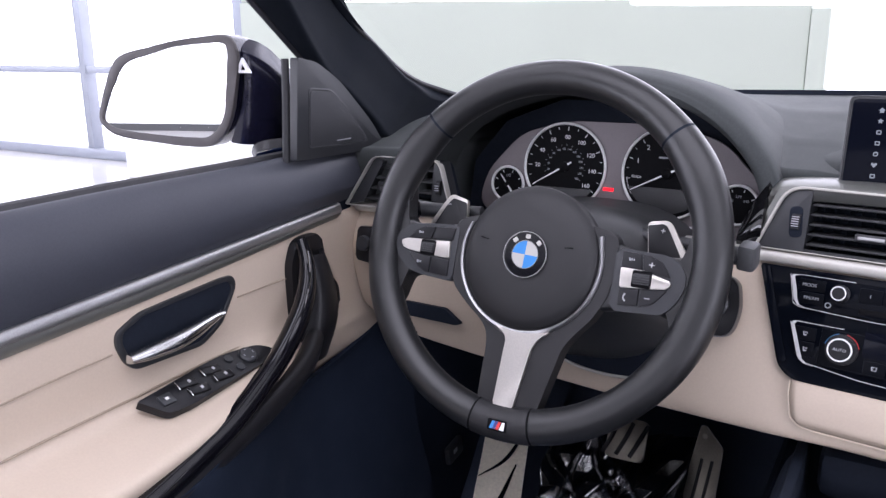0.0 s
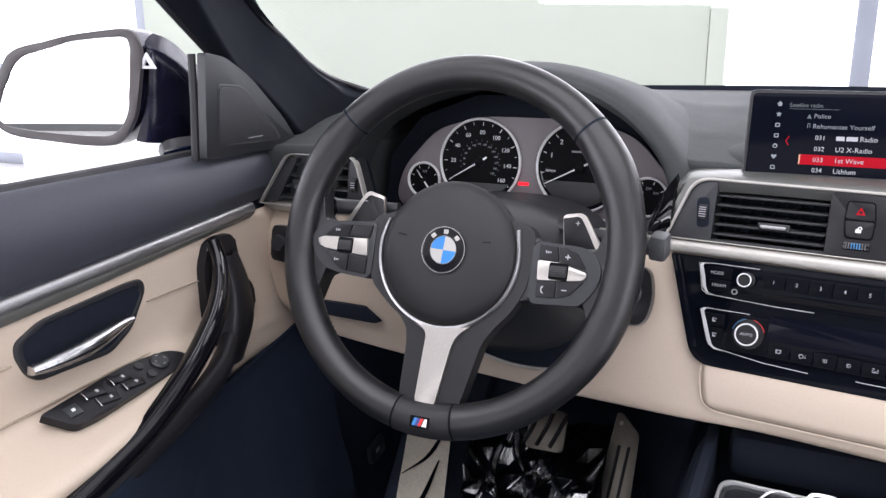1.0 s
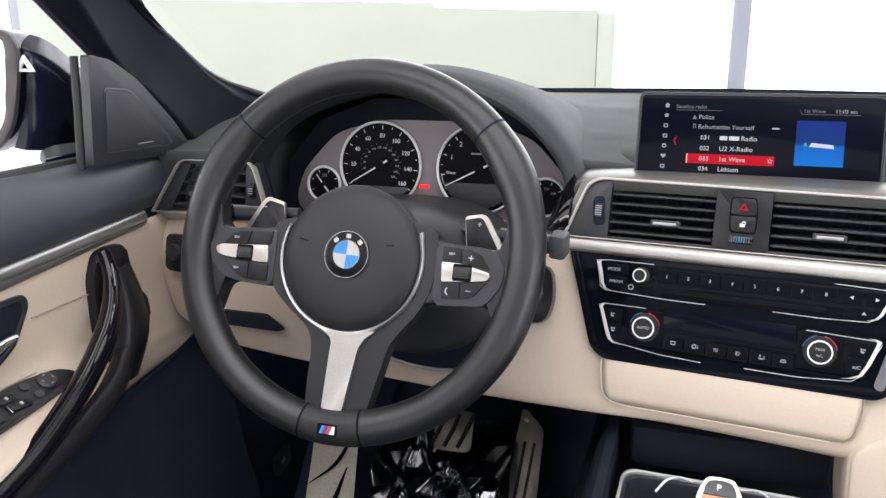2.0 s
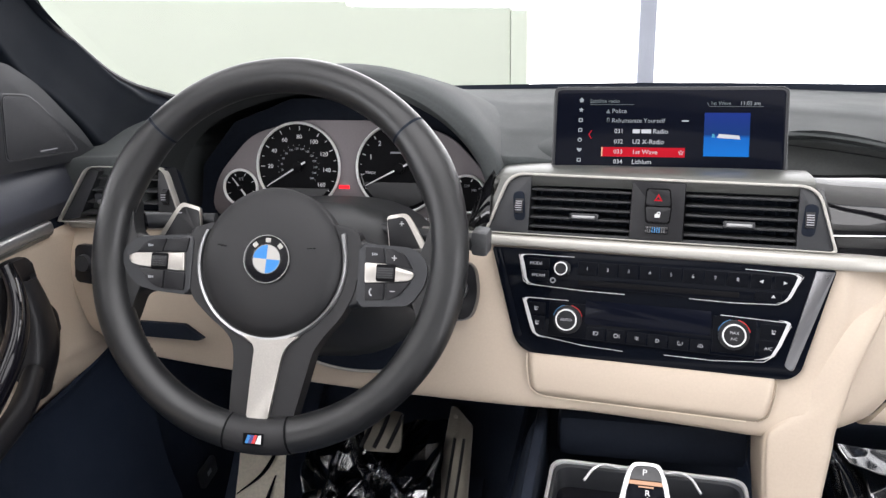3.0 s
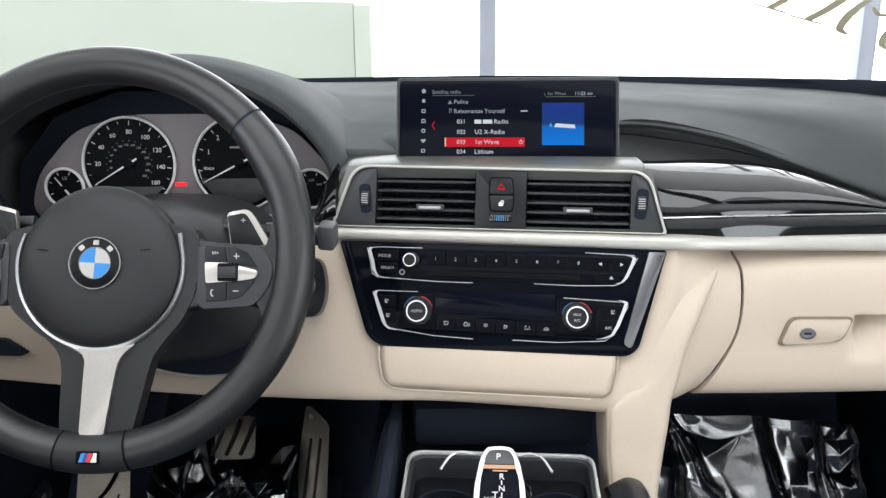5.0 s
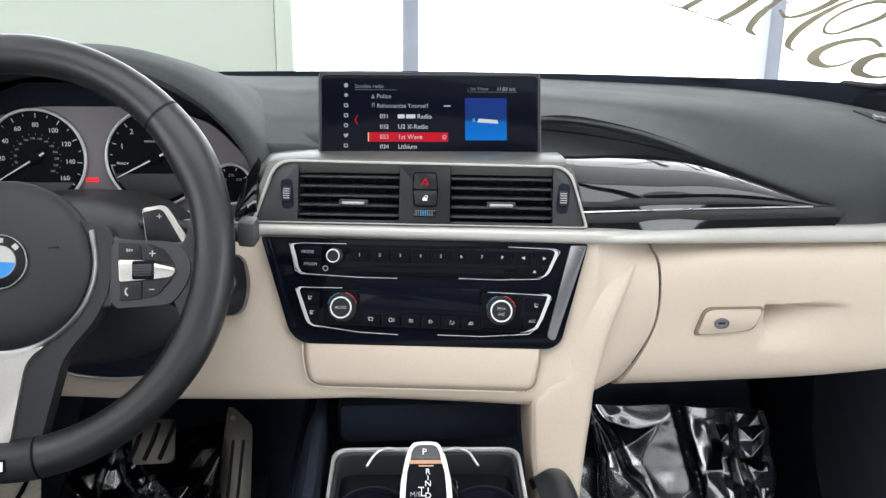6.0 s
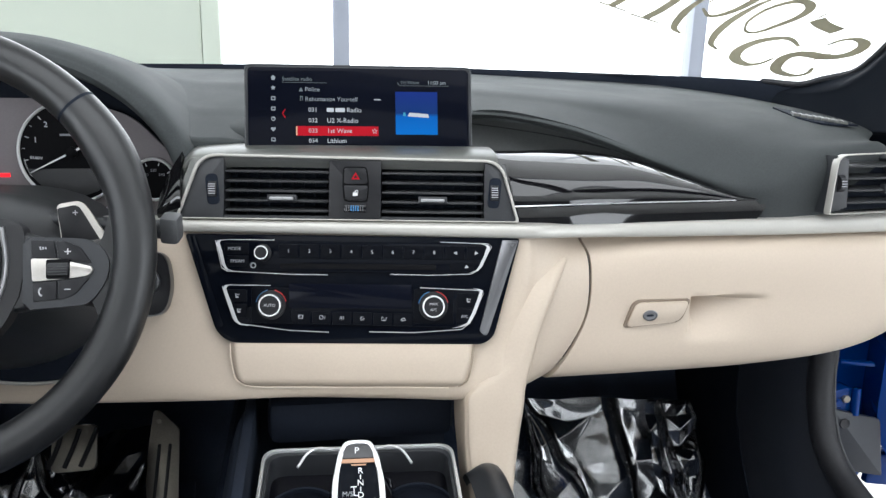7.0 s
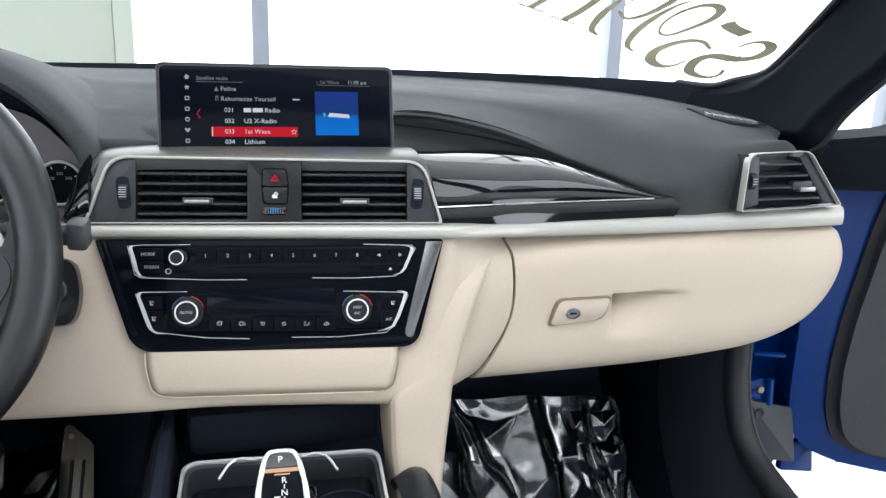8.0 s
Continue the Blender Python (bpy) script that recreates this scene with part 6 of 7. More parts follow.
    part("lower_panel", sheet([[(x, y, zt), (x - 0.002, y, zt - 0.03), (0.5 * (x - 0.655), y, 0.50), (-0.65, y, 0.40), (-0.66, y, 0.27)] for y, zt, x in
                               ((0.26, 0.705, -0.695), (0.17, 0.685, -0.695), (0.09, 0.670, -0.693), (0.0, 0.668, -0.680), (-0.085, 0.684, -0.648), (-0.165, 0.683, -0.622), (-0.27, 0.668, -0.606), (-0.6, 0.64, -0.596))], 40, 18, -0.006), DOOR_LOW, d, "dark lower door lining")
    part("door_shell", box(0.06, 0.95, 0.62, pose(-0.775, -0.16, 0.62), 0.01), BLUE, d, "blue painted door skin")
    # inner handle in its dark bowl
    D = frame_of((-0.7015, 0, 0), (0, 1, 0), (0, 0, 1))
    o = corner_round([(-0.244, 0.813), (-0.246, 0.800), (-0.238, 0.778), (-0.225, 0.767), (-0.136, 0.764), (-0.104, 0.782), (-0.080, 0.820), (-0.084, 0.833), (-0.103, 0.834), (-0.215, 0.826)], 0.010, 5)
    bowl = part("handle_bowl", ring_plate(o, [Vector((-0.163 + (q.x + 0.163) * 0.90, 0.80 + (q.y - 0.80) * 0.84)) for q in o], at(D, 0, 0, -0.002), 0.005, 0.0018), PLASTIC, d, "black handle surround")
    part("bowl_floor", plate([Vector((-0.163 + (q.x + 0.163) * 0.92, 0.80 + (q.y - 0.80) * 0.88)) for q in o], at(D, 0, 0, -0.002), 0.0032), DARK, bowl)
    rows = []
    for f in (0.0, 0.08, 0.2, 0.4, 0.6, 0.8, 0.93, 1.0):
        y, z = -0.240 + 0.125 * f, 0.7865 + 0.0125 * f ** 1.3
        h = 0.0085 * (math.sin(math.pi * min(1, 0.12 + 0.82 * f)) ** 0.7) + 0.001
        x = -0.688 + 0.010 * math.sin(math.pi * min(1, f * 1.1))
        rows.append([Vector((x + dx, y, z + dz)) for dx, dz in ((-0.006, -h), (0.002, -h * 0.9), (0.006, -h * 0.2), (0.003, h * 0.6), (-0.004, h * 0.8))])
    part("door_handle", loft(smooth_loft(rows, 24, 12), closed_rows=True, caps=True), CHROME, d, "chrome door lever")
    return d


driver_door()


# ---- driver's knee panel ----
def knee_details():
    K = frame_of((-0.60, 0.122, 0.80), (1, -0.09, 0), (0, 0.1, 1))
    s = thing("light_switch", (-0.665, 0.12, 0.80), "black light switch block on the beige knee panel", "switch")
    part("switch_body", plate(corner_round([(-0.078, 0.006), (-0.048, 0.004), (-0.048, 0.052), (-0.075, 0.052)], 0.006, 4), at(K, 0, 0, 0.002), 0.010, 0.002), PAD, s)
    part("switch_knob", lathe([(0.011, 0.010), (0.010, 0.018), (0.0001, 0.018)], at(K, -0.062, 0.030), 20), PLASTIC, s)
    c = thing("storage_slot", (-0.55, 0.11, 0.75), "flap slot in the beige knee panel, drawn as a dark plate", "compartment")
    # Flat dark plate in place of a recess.
    part("slot", plate(corner_round([(0.0050, -0.0375), (0.0713, -0.0358), (0.0975, -0.0511), (0.0900, -0.0540), (0.0100, -0.0553)], 0.003, 4), at(K, 0, 0, 0.002), 0.007, 0.001), DARK, c)
    # start button ring beside the wheel
    b = thing("start_button", (-0.175, 0.09, 0.80), "black start button pod with a silver edge beside the wheel", "button")
    S = frame_of((-0.187, 0.098, 0.823), (1, -0.12, 0), (0, 0.3, 1))
    o = corner_round([(-0.030, -0.030), (0.006, -0.028), (0.013, 0.0), (0.006, 0.032), (-0.030, 0.034)], [0.01, 0.012, 0.02, 0.012, 0.01], 6)
    part("pod", plate(o, at(S, 0, 0, -0.002), 0.010, 0.002), PAD, b)
    part("pod_edge", ring_plate([q * 1.04 for q in o], [q * 0.99 for q in o], at(S, 0, 0, -0.002), 0.011, 0.001), DARK_CHROME, b)
    part("start_key", lathe([(0.0135, 0.006), (0.0135, 0.012), (0.012, 0.0132), (0.0001, 0.0128)], at(S, -0.012, 0.004), 32), PLASTIC, b, "round black start key")
    for k in range(3):
        part("bar", box(0.006, 0.0012, 0.0004, at(S, -0.012, 0.008 - 0.0035 * k, 0.0132)), RED_PAINT, b)


knee_details()


# ---- console between the seats ----
def console():
    c = thing("centre_console", (0, -0.05, 0.3), "black centre console with a chrome-edged tray and a dark cubby", "console")
    part("console_body", box(0.27, 0.52, 0.30, pose(-0.005, -0.17, 0.445), 0.012), PLASTIC, c)
    part("tunnel", box(0.30, 0.70, 0.30, pose(-0.005, 0.42, 0.44), 0.04), DOOR_LOW, c)
    # cubby under the dash
    part("cubby_back", box(0.22, 0.01, 0.12, pose(0.0, 0.16, 0.655)), DARK, c)
    part("cubby_side", box(0.012, 0.24, 0.12, pose(-0.108, 0.055, 0.622), 0.004), DARK, c)
    part("cubby_shutter", box(0.20, 0.06, 0.05, pose(0.01, 0.125, 0.665), 0.012), DARK, c, "black sliding cover")
    part("console_cheek", sheet([[(-0.112, 0.11, 0.682), (-0.125, 0.09, 0.655), (-0.145, 0.06, 0.55), (-0.16, 0.05, 0.40)], [(-0.112, -0.05, 0.655), (-0.125, -0.06, 0.64), (-0.145, -0.06, 0.55), (-0.16, -0.06, 0.40)],
                                 [(-0.112, -0.35, 0.62), (-0.125, -0.35, 0.61), (-0.145, -0.35, 0.55), (-0.16, -0.35, 0.40)]], 16, 16, -0.006), DARK, c)
    # tray with its chrome edge
    T = frame_of((0.0, -0.06, 0.640), (1, -0.05, 0), (0, 1, 0.16))
    o, i = rect(-0.098, -0.20, 0.094, 0.112, 0.018, 6), rect(-0.0945, -0.1965, 0.0905, 0.1085, 0.016, 6)
    part("tray_edge", ring_plate(o, i, at(T, 0, 0, 0), 0.0045, 0.001), RIM_CHROME, c, "chrome tray edge")
    part("tray_wall", ring_plate(i, [q * 0.95 for q in i], at(T, 0, 0, -0.028), 0.030, 0.002), PLASTIC, c)
    part("tray_floor", plate([q * 0.96 for q in i], at(T, 0, 0, -0.030), 0.006), GLOSS, c, "gloss black tray floor")
    for sx in (-1, 1):
        part("cup_ring", tube(spline([at(T, sx * x - 0.006, y, z).to_translation() for x, y, z in ((0.022, 0.102, 0.008), (0.036, 0.104, 0.009), (0.047, 0.098, 0.008), (0.056, 0.082, 0.004))], 14), 0.0014, 8), RIM_CHROME, c, "curved chrome strip")
        part("cup_well", lathe([(0.036, 0.0), (0.0365, 0.004), (0.034, 0.004), (0.033, -0.018), (0.0001, -0.018)], at(T, sx * 0.055, 0.045, -0.024), 32), DARK, c)
    part("selector_gaiter", box(0.062, 0.16, 0.02, at(T, 0, 0.0, -0.014), 0.008), GLOSS, c)


console()


def selector():
    g = thing("gear_selector", (0.0, -0.06, 0.63), "black gear selector with a thick chrome rim and lit letters", "gear selector")
    G = frame_of((-0.0045, -0.082, 0.6965), (1, -0.04, 0), (0, 0.86, 0.50))
    prof = ((-0.085, 0.0200), (-0.05, 0.0222), (-0.01, 0.0224), (0.013, 0.0208), (0.029, 0.0174), (0.040, 0.0138), (0.0445, 0.0080))
    o = [Vector((-w, y)) for y, w in prof] + [Vector((w, y)) for y, w in reversed(prof)]
    o = [Vector((q.x, q.y)) for q in spline(o, 52, True)]
    part("head", plate(o, at(G, 0, 0, -0.022), 0.020, 0.006, 3), PLASTIC, g)
    part("chrome_rim", ring_plate(o, [Vector((q.x * 0.79, q.y * 0.94 - 0.0015)) for q in o], at(G, 0, 0, -0.006), 0.008, 0.0022), RIM_CHROME, g, "thick bright chrome rim")
    part("top_face", plate([Vector((q.x * 0.78, q.y * 0.93 - 0.0015)) for q in o], at(G, 0, 0, -0.006), 0.006, 0.0008), PANEL_GLOSS, g)
    part("park_button", plate(corner_round([(-0.0148, 0.0270), (0.0148, 0.0270), (0.0118, 0.0385), (0.0060, 0.0402), (-0.0060, 0.0402), (-0.0118, 0.0385)], [0.0005, 0.0005, 0.003, 0.002, 0.002, 0.003], 4), at(G, 0, 0, -0.001), 0.0022, 0.0005), KEY_GREY, g, "grey park button")
    lettering("P", at(G, -0.0010, 0.0338, 0.0014), 0.0085, WHITE_INK, g)
    part("lit_strip", box(0.0300, 0.0036, 0.0016, at(G, 0, 0.0246, 0.0002), 0.0006), AMBER, g, "amber lit strip")
    part("lit_dash", box(0.0130, 0.0012, 0.0006, at(G, 0.0004, 0.0207, 0.0003)), AMBER, g)
    for t, y in (("R", 0.0148), ("N", 0.0034), ("D", -0.0078)):
        lettering(t, at(G, 0.0018, y, 0.0004), 0.0076, WHITE_INK, g)
    for y in (0.0091, -0.0022):
        part("bar", box(0.0009, 0.0040, 0.0004, at(G, 0.0018, y, 0.0004)), WHITE_INK, g)
    lettering("M/S", at(G, -0.0092, -0.0065, 0.0004), 0.0062, GREY_INK, g)
    part("bar", box(0.0052, 0.0008, 0.0004, at(G, -0.0041, 0.0001, 0.0004)), WHITE_INK, g)
    part("bar", box(0.0008, 0.0080, 0.0004, at(G, -0.0039, -0.0042, 0.0004)), WHITE_INK, g)
    part("bar", box(0.0040, 0.0008, 0.0004, at(G, -0.0016, -0.0078, 0.0004)), WHITE_INK, g)
    part("stem", tube([(-0.0045, -0.085, 0.62), (-0.0045, -0.085, 0.655), (-0.0045, -0.08, 0.682)], [0.026, 0.021, 0.018], 16), PLASTIC, g)
    k = thing("console_knee_pad", (0.125, -0.06, 0.55), "black padded knee bolster at the foot of the beige console leg", "pad")
    part("pad_body", sheet([[(0.108, y, z), (0.125, y - 0.012, z + 0.018), (0.143, y - 0.008, z + 0.004), (0.148, y, z - 0.05)] for y, z in ((0.03, 0.63), (0.01, 0.645), (-0.03, 0.648), (-0.10, 0.64), (-0.2, 0.63))], 16, 12, -0.01), PLASTIC, k)


selector()


# ---- driver's door details ----
def door_details():
    a = thing("window_switch_panel", (-0.66, -0.13, 0.70), "black window switch panel with chrome-tipped switches on the armrest", "switch panel")
    A = frame_of((-0.684, -0.14, 0.7405), (0, 1, 0), (-1, 0, 0.6))
    o = corner_round([(-0.1022, -0.001), (-0.0824, -0.0300), (-0.0522, -0.0312), (0.0682, -0.0215), (0.0880, -0.0120), (0.0720, 0.0040), (0.0176, 0.0110), (-0.0553, 0.0035)], [0.003, 0.008, 0.01, 0.012, 0.008, 0.012, 0.03, 0.03], 5)
    part("panel_plate", plate(o, at(A, 0, 0, -0.006), 0.0095, 0.0018), PAD, a)
    for x, y in ((-0.0430, -0.0055), (-0.0360, -0.0185), (-0.0070, -0.0030), (0.0005, -0.0155)):
        s = part("window_switch", box(0.026, 0.0110, 0.005, at(A, x, y, 0.0040, -6) @ pose(0, 0, 0, 0, 6, 0), 0.0016), PAD, a, "black rocker switch with a chrome lip")
        part("switch_lip", box(0.0014, 0.0115, 0.0018, at(A, x - 0.0125, y, 0.0064, -6), 0.0005), CHROME, s)
        part("window_mark", box(0.0030, 0.0036, 0.0004, at(A, x + 0.003, y, 0.0068, 10)), PRINT, s)
    part("lock_switch", box(0.016, 0.014, 0.004, at(A, -0.0746, -0.0130, 0.0036), 0.0012), PLASTIC, a)
    part("window_mark", box(0.0040, 0.0034, 0.0004, at(A, -0.0746, -0.0130, 0.0058)), WHITE_INK, a)
    k = part("mirror_control", lathe([(0.0115, 0.003), (0.011, 0.006), (0.009, 0.0075), (0.0001, 0.0073)], at(A, 0.048, -0.005), 24), PLASTIC, a, "round mirror adjuster")
    for q in range(4):
        part("arrow_mark", box(0.003, 0.001, 0.0004, at(A, 0.048 + 0.0065 * math.cos(q * math.pi / 2), -0.005 + 0.0065 * math.sin(q * math.pi / 2), 0.0076, 90 * q + 90)), GREY_INK, k)
    part("fold_button", lathe([(0.0055, 0.003), (0.005, 0.006), (0.0001, 0.0062)], at(A, 0.0225, 0.0005), 16), PLASTIC, a)
    part("fold_button", lathe([(0.0055, 0.003), (0.005, 0.006), (0.0001, 0.0062)], at(A, 0.0275, -0.0150), 16), PLASTIC, a)
    # grab handle
    h = thing("door_grab_handle", (-0.66, -0.05, 0.66), "gloss black curved grab handle on the beige door panel", "handle")
    path = [(-0.688, 0.022, 0.852), (-0.674, 0.014, 0.827), (-0.661, -0.003, 0.802), (-0.651, -0.029, 0.7755), (-0.644, -0.068, 0.746), (-0.637, -0.114, 0.722), (-0.629, -0.172, 0.699), (-0.622, -0.228, 0.687), (-0.612, -0.30, 0.676)]
    part("bar", tube(spline(path, 60), [0.0075 + 0.0045 * min(1, i / 24) for i in range(60)], 16, squash=1.15, up=(1, 0, 0)), GLOSS, h, "gloss black bar")
    # Thin gloss bead shaped to draw the highlight along the bar.
    part("bar_highlight", tube([p + Vector((0.008, -0.004, 0.006)) for p in spline(path, 60)], 0.0016, 6), TRIM_GLOSS, h, "gloss bead added for the bar's highlight line")
    under = [(-0.664, 0.012, 0.735), (-0.650, -0.030, 0.712), (-0.640, -0.095, 0.695), (-0.630, -0.165, 0.680), (-0.620, -0.235, 0.668), (-0.612, -0.30, 0.660)]
    part("bar_body", tube(spline(under, 40), [0.011 + 0.005 * math.sin(math.pi * min(1, i / 30)) for i in range(40)], 12, up=(1, 0, 0)), PAD, h, "black lower body of the handle")
    M = frame_of((-0.700, 0, 0), (0, 1, 0), (0, 0, 1))
    part("mount_plate", plate(corner_round([(0.004, 0.823), (0.016, 0.850), (0.033, 0.8545), (0.063, 0.8535), (0.073, 0.800), (0.094, 0.777), (0.097, 0.7445), (0.070, 0.716), (0.040, 0.702), (0.012, 0.716), (0.004, 0.756)], 0.009, 4), at(M, 0, 0, -0.002), 0.012, 0.004), PAD, h, "black textured mounting plate")
    part("mount_block", sheet([[(-0.695, 0.026, 0.835), (-0.680, 0.032, 0.832), (-0.678, 0.052, 0.832), (-0.695, 0.068, 0.835)], [(-0.695, 0.016, 0.79), (-0.665, 0.030, 0.79), (-0.668, 0.058, 0.79), (-0.692, 0.084, 0.79)],
                               [(-0.692, 0.006, 0.745), (-0.660, 0.020, 0.745), (-0.664, 0.056, 0.745), (-0.690, 0.088, 0.745)], [(-0.69, -0.004, 0.70), (-0.665, 0.006, 0.70), (-0.672, 0.040, 0.695), (-0.69, 0.066, 0.695)]], 16, 12, -0.006), PAD, h)
    # seams in the beige lining
    for pts in (((-0.700, -0.60, 0.764), (-0.7003, -0.46, 0.776), (-0.7005, -0.364, 0.7854), (-0.7005, -0.31, 0.7895), (-0.7005, -0.25, 0.7925)), ((-0.7005, -0.079, 0.8045), (-0.7003, -0.03, 0.8055), (-0.700, 0.02, 0.8055))):
        part("seam", tube(spline(pts, 40), 0.0009, 6), SEAM_CREASE, DOOR, "stitched seam")
    # The armrest is smooth here; a dark tube draws its crease's shade.
    crease = spline([(-0.6985, -0.60, 0.724), (-0.6985, -0.45, 0.730), (-0.6985, -0.37, 0.7345), (-0.6985, -0.305, 0.7375), (-0.6985, -0.222, 0.7400), (-0.6985, -0.147, 0.7435), (-0.697, -0.070, 0.7450), (-0.692, -0.038, 0.7360)], 60)
    part("armrest_crease_line", tube(crease, 0.0012, 6), SEAM_CREASE, DOOR, "dark line drawn for the shade in the armrest crease")
    # loudspeaker corner at the foot of the pillar
    t = thing("tweeter_panel", (-0.70, 0.10, 0.955), "dark triangular loudspeaker panel at the mirror corner", "loudspeaker")
    N = frame_of((-0.726, 0, 0), (0, 1, 0.0), (0.02, 0, 1))
    part("corner_panel", plate(corner_round([(0.042, 0.948), (0.235, 0.944), (0.20, 0.985), (0.130, 1.044), (0.085, 1.068), (0.050, 1.074)], [0.002, 0.01, 0.02, 0.02, 0.01, 0.004], 5), at(N, 0, 0, -0.010), 0.012, 0.001), PLASTIC, t)
    part("grille", plate(corner_round([(0.066, 0.962), (0.190, 0.958), (0.160, 0.992), (0.112, 1.030), (0.070, 1.034)], [0.008, 0.012, 0.02, 0.01, 0.008], 5), at(N, 0, 0, 0.001), 0.0025, 0.001), GRILLE, t, "perforated grille")
    part("grille_edge", ring_plate(corner_round([(0.064, 0.960), (0.194, 0.956), (0.161, 0.994), (0.113, 1.033), (0.068, 1.037)], [0.008, 0.012, 0.02, 0.01, 0.008], 5), corner_round([(0.066, 0.962), (0.190, 0.958), (0.160, 0.992), (0.112, 1.030), (0.070, 1.034)], [0.008, 0.012, 0.02, 0.01, 0.008], 5), at(N, 0, 0, 0.0005), 0.0022, 0.0005), PLASTIC, t)
    part("grille_mark", box(0.030, 0.0012, 0.0006, at(N, 0.135, 0.966, 0.0036)), GREY_INK, t)
    part("quarter_seal", tube([(-0.722, 0.0410, 0.945), (-0.723, 0.0475, 1.02), (-0.7245, 0.0515, 1.072)], 0.0048, 10), RUBBER, t, "black rubber window seal")


GRILLE = material("perforated_grille", (0.016, 0.017, 0.021), 0.55, grain=0.45, grain_scale=1500, bump=0.6, bump_scale=1600)
DOOR = [o for o in scene.objects if o.name == "driver_door"][0]
door_details()


def mirror():
    m = thing("door_mirror", (-0.86, 0.08, 0.95), "blue and black exterior door mirror with bright glass", "mirror")
    F = frame_of((-0.925, 0.024, 1.028), (0.985, 0.17, 0), (0.0, 0.0, 1))
    pairs = (((-0.103, -0.028), (-0.0935, -0.030)), ((-0.098, -0.047), (-0.090, -0.0425)), ((-0.070, -0.0604), (-0.066, -0.050)), ((-0.012, -0.0655), (-0.012, -0.0550)), ((0.055, -0.070), (0.052, -0.0575)), ((0.090, -0.0635), (0.082, -0.0535)),
             ((0.1145, -0.034), (0.1035, -0.031)), ((0.126, 0.007), (0.1125, 0.005)), ((0.132, 0.040), (0.117, 0.040)), ((0.1295, 0.058), (0.1165, 0.058)), ((0.121, 0.071), (0.111, 0.0635)), ((0.100, 0.0735), (0.094, 0.0645)),
             ((0.040, 0.068), (0.036, 0.060)), ((-0.005, 0.060), (-0.008, 0.050)), ((-0.059, 0.048), (-0.048, 0.038)), ((-0.083, 0.018), (-0.072, 0.010)))
    o, g2 = ([Vector((q.x, q.y)) for q in spline([pr[k] for pr in pairs], 72, True)] for k in (0, 1))
    part("mirror_glass", plate(g2, at(F, 0, 0, 0.003), 0.002), MIRROR, m, "mirror glass")
    part("glass_frame", ring_plate(o, [q * 0.995 for q in g2], at(F, 0, 0, 0.000), 0.007, 0.002), MIRROR_BLACK, m, "black mirror frame")
    rows = []
    for k, (dz, s, dx) in enumerate(((-0.002, 0.98, 0), (-0.025, 0.975, 0.002), (-0.055, 0.90, 0.012), (-0.080, 0.72, 0.03), (-0.095, 0.35, 0.04))):
        rows.append([F @ Vector((q.x * s + dx, q.y * s * 1.03, dz)) for q in o])
    part("housing", loft(rows, closed_rows=True, caps=True), BLUE_SHADED, m, "blue painted mirror shell")
    # inner side of the shell, running to the door, with the warning triangle
    ck = [[(-0.826, 0.050, 0.964), (-0.815, 0.050, 0.985), (-0.803, 0.052, 1.014), (-0.796, 0.052, 1.042), (-0.795, 0.053, 1.069), (-0.800, 0.056, 1.085), (-0.806, 0.075, 1.097)],
          [(-0.809, 0.054, 0.962), (-0.801, 0.056, 0.985), (-0.795, 0.058, 1.014), (-0.790, 0.058, 1.042), (-0.789, 0.060, 1.069), (-0.792, 0.066, 1.080), (-0.800, 0.085, 1.093)],
          [(-0.799, 0.073, 0.960), (-0.793, 0.074, 0.984), (-0.788, 0.075, 1.013), (-0.784, 0.075, 1.041), (-0.784, 0.078, 1.062), (-0.788, 0.084, 1.072), (-0.797, 0.102, 1.084)],
          [(-0.793, 0.095, 0.957), (-0.787, 0.095, 0.982), (-0.782, 0.096, 1.010), (-0.780, 0.096, 1.030), (-0.780, 0.098, 1.046), (-0.784, 0.104, 1.057), (-0.792, 0.120, 1.068)],
          [(-0.792, 0.135, 0.953), (-0.786, 0.135, 0.975), (-0.782, 0.136, 1.000), (-0.780, 0.136, 1.012), (-0.780, 0.138, 1.022), (-0.784, 0.142, 1.032), (-0.790, 0.155, 1.042)]]
    part("inner_cheek", sheet(ck, 28, 24, -0.010), BLUE_SHADED, m, "blue inner side of the shell in its shaded tone", angle=70)
    part("mirror_arm", sheet([[(-0.815, 0.075, 0.948), (-0.800, 0.068, 0.962), (-0.765, 0.070, 0.970), (-0.735, 0.075, 0.970), (-0.728, 0.075, 0.945)], [(-0.80, 0.12, 0.948), (-0.790, 0.12, 0.965), (-0.765, 0.12, 0.975), (-0.735, 0.12, 0.975), (-0.728, 0.12, 0.945)]], 8, 14, -0.012), GLOSS, m, "gloss black mirror foot")
    w = frame_of((-0.7910, 0.0480, 1.0605), (0.97, 0.24, 0), (0.0, 0, 1))
    part("warning_triangle", ring_plate([(-0.0115, -0.006), (0.0115, -0.006), (0.0, 0.0130)], [(-0.0045, -0.0025), (0.0045, -0.0025), (0, 0.0055)], w, 0.004), WHITE_INK, m, "pale warning triangle")


mirror()


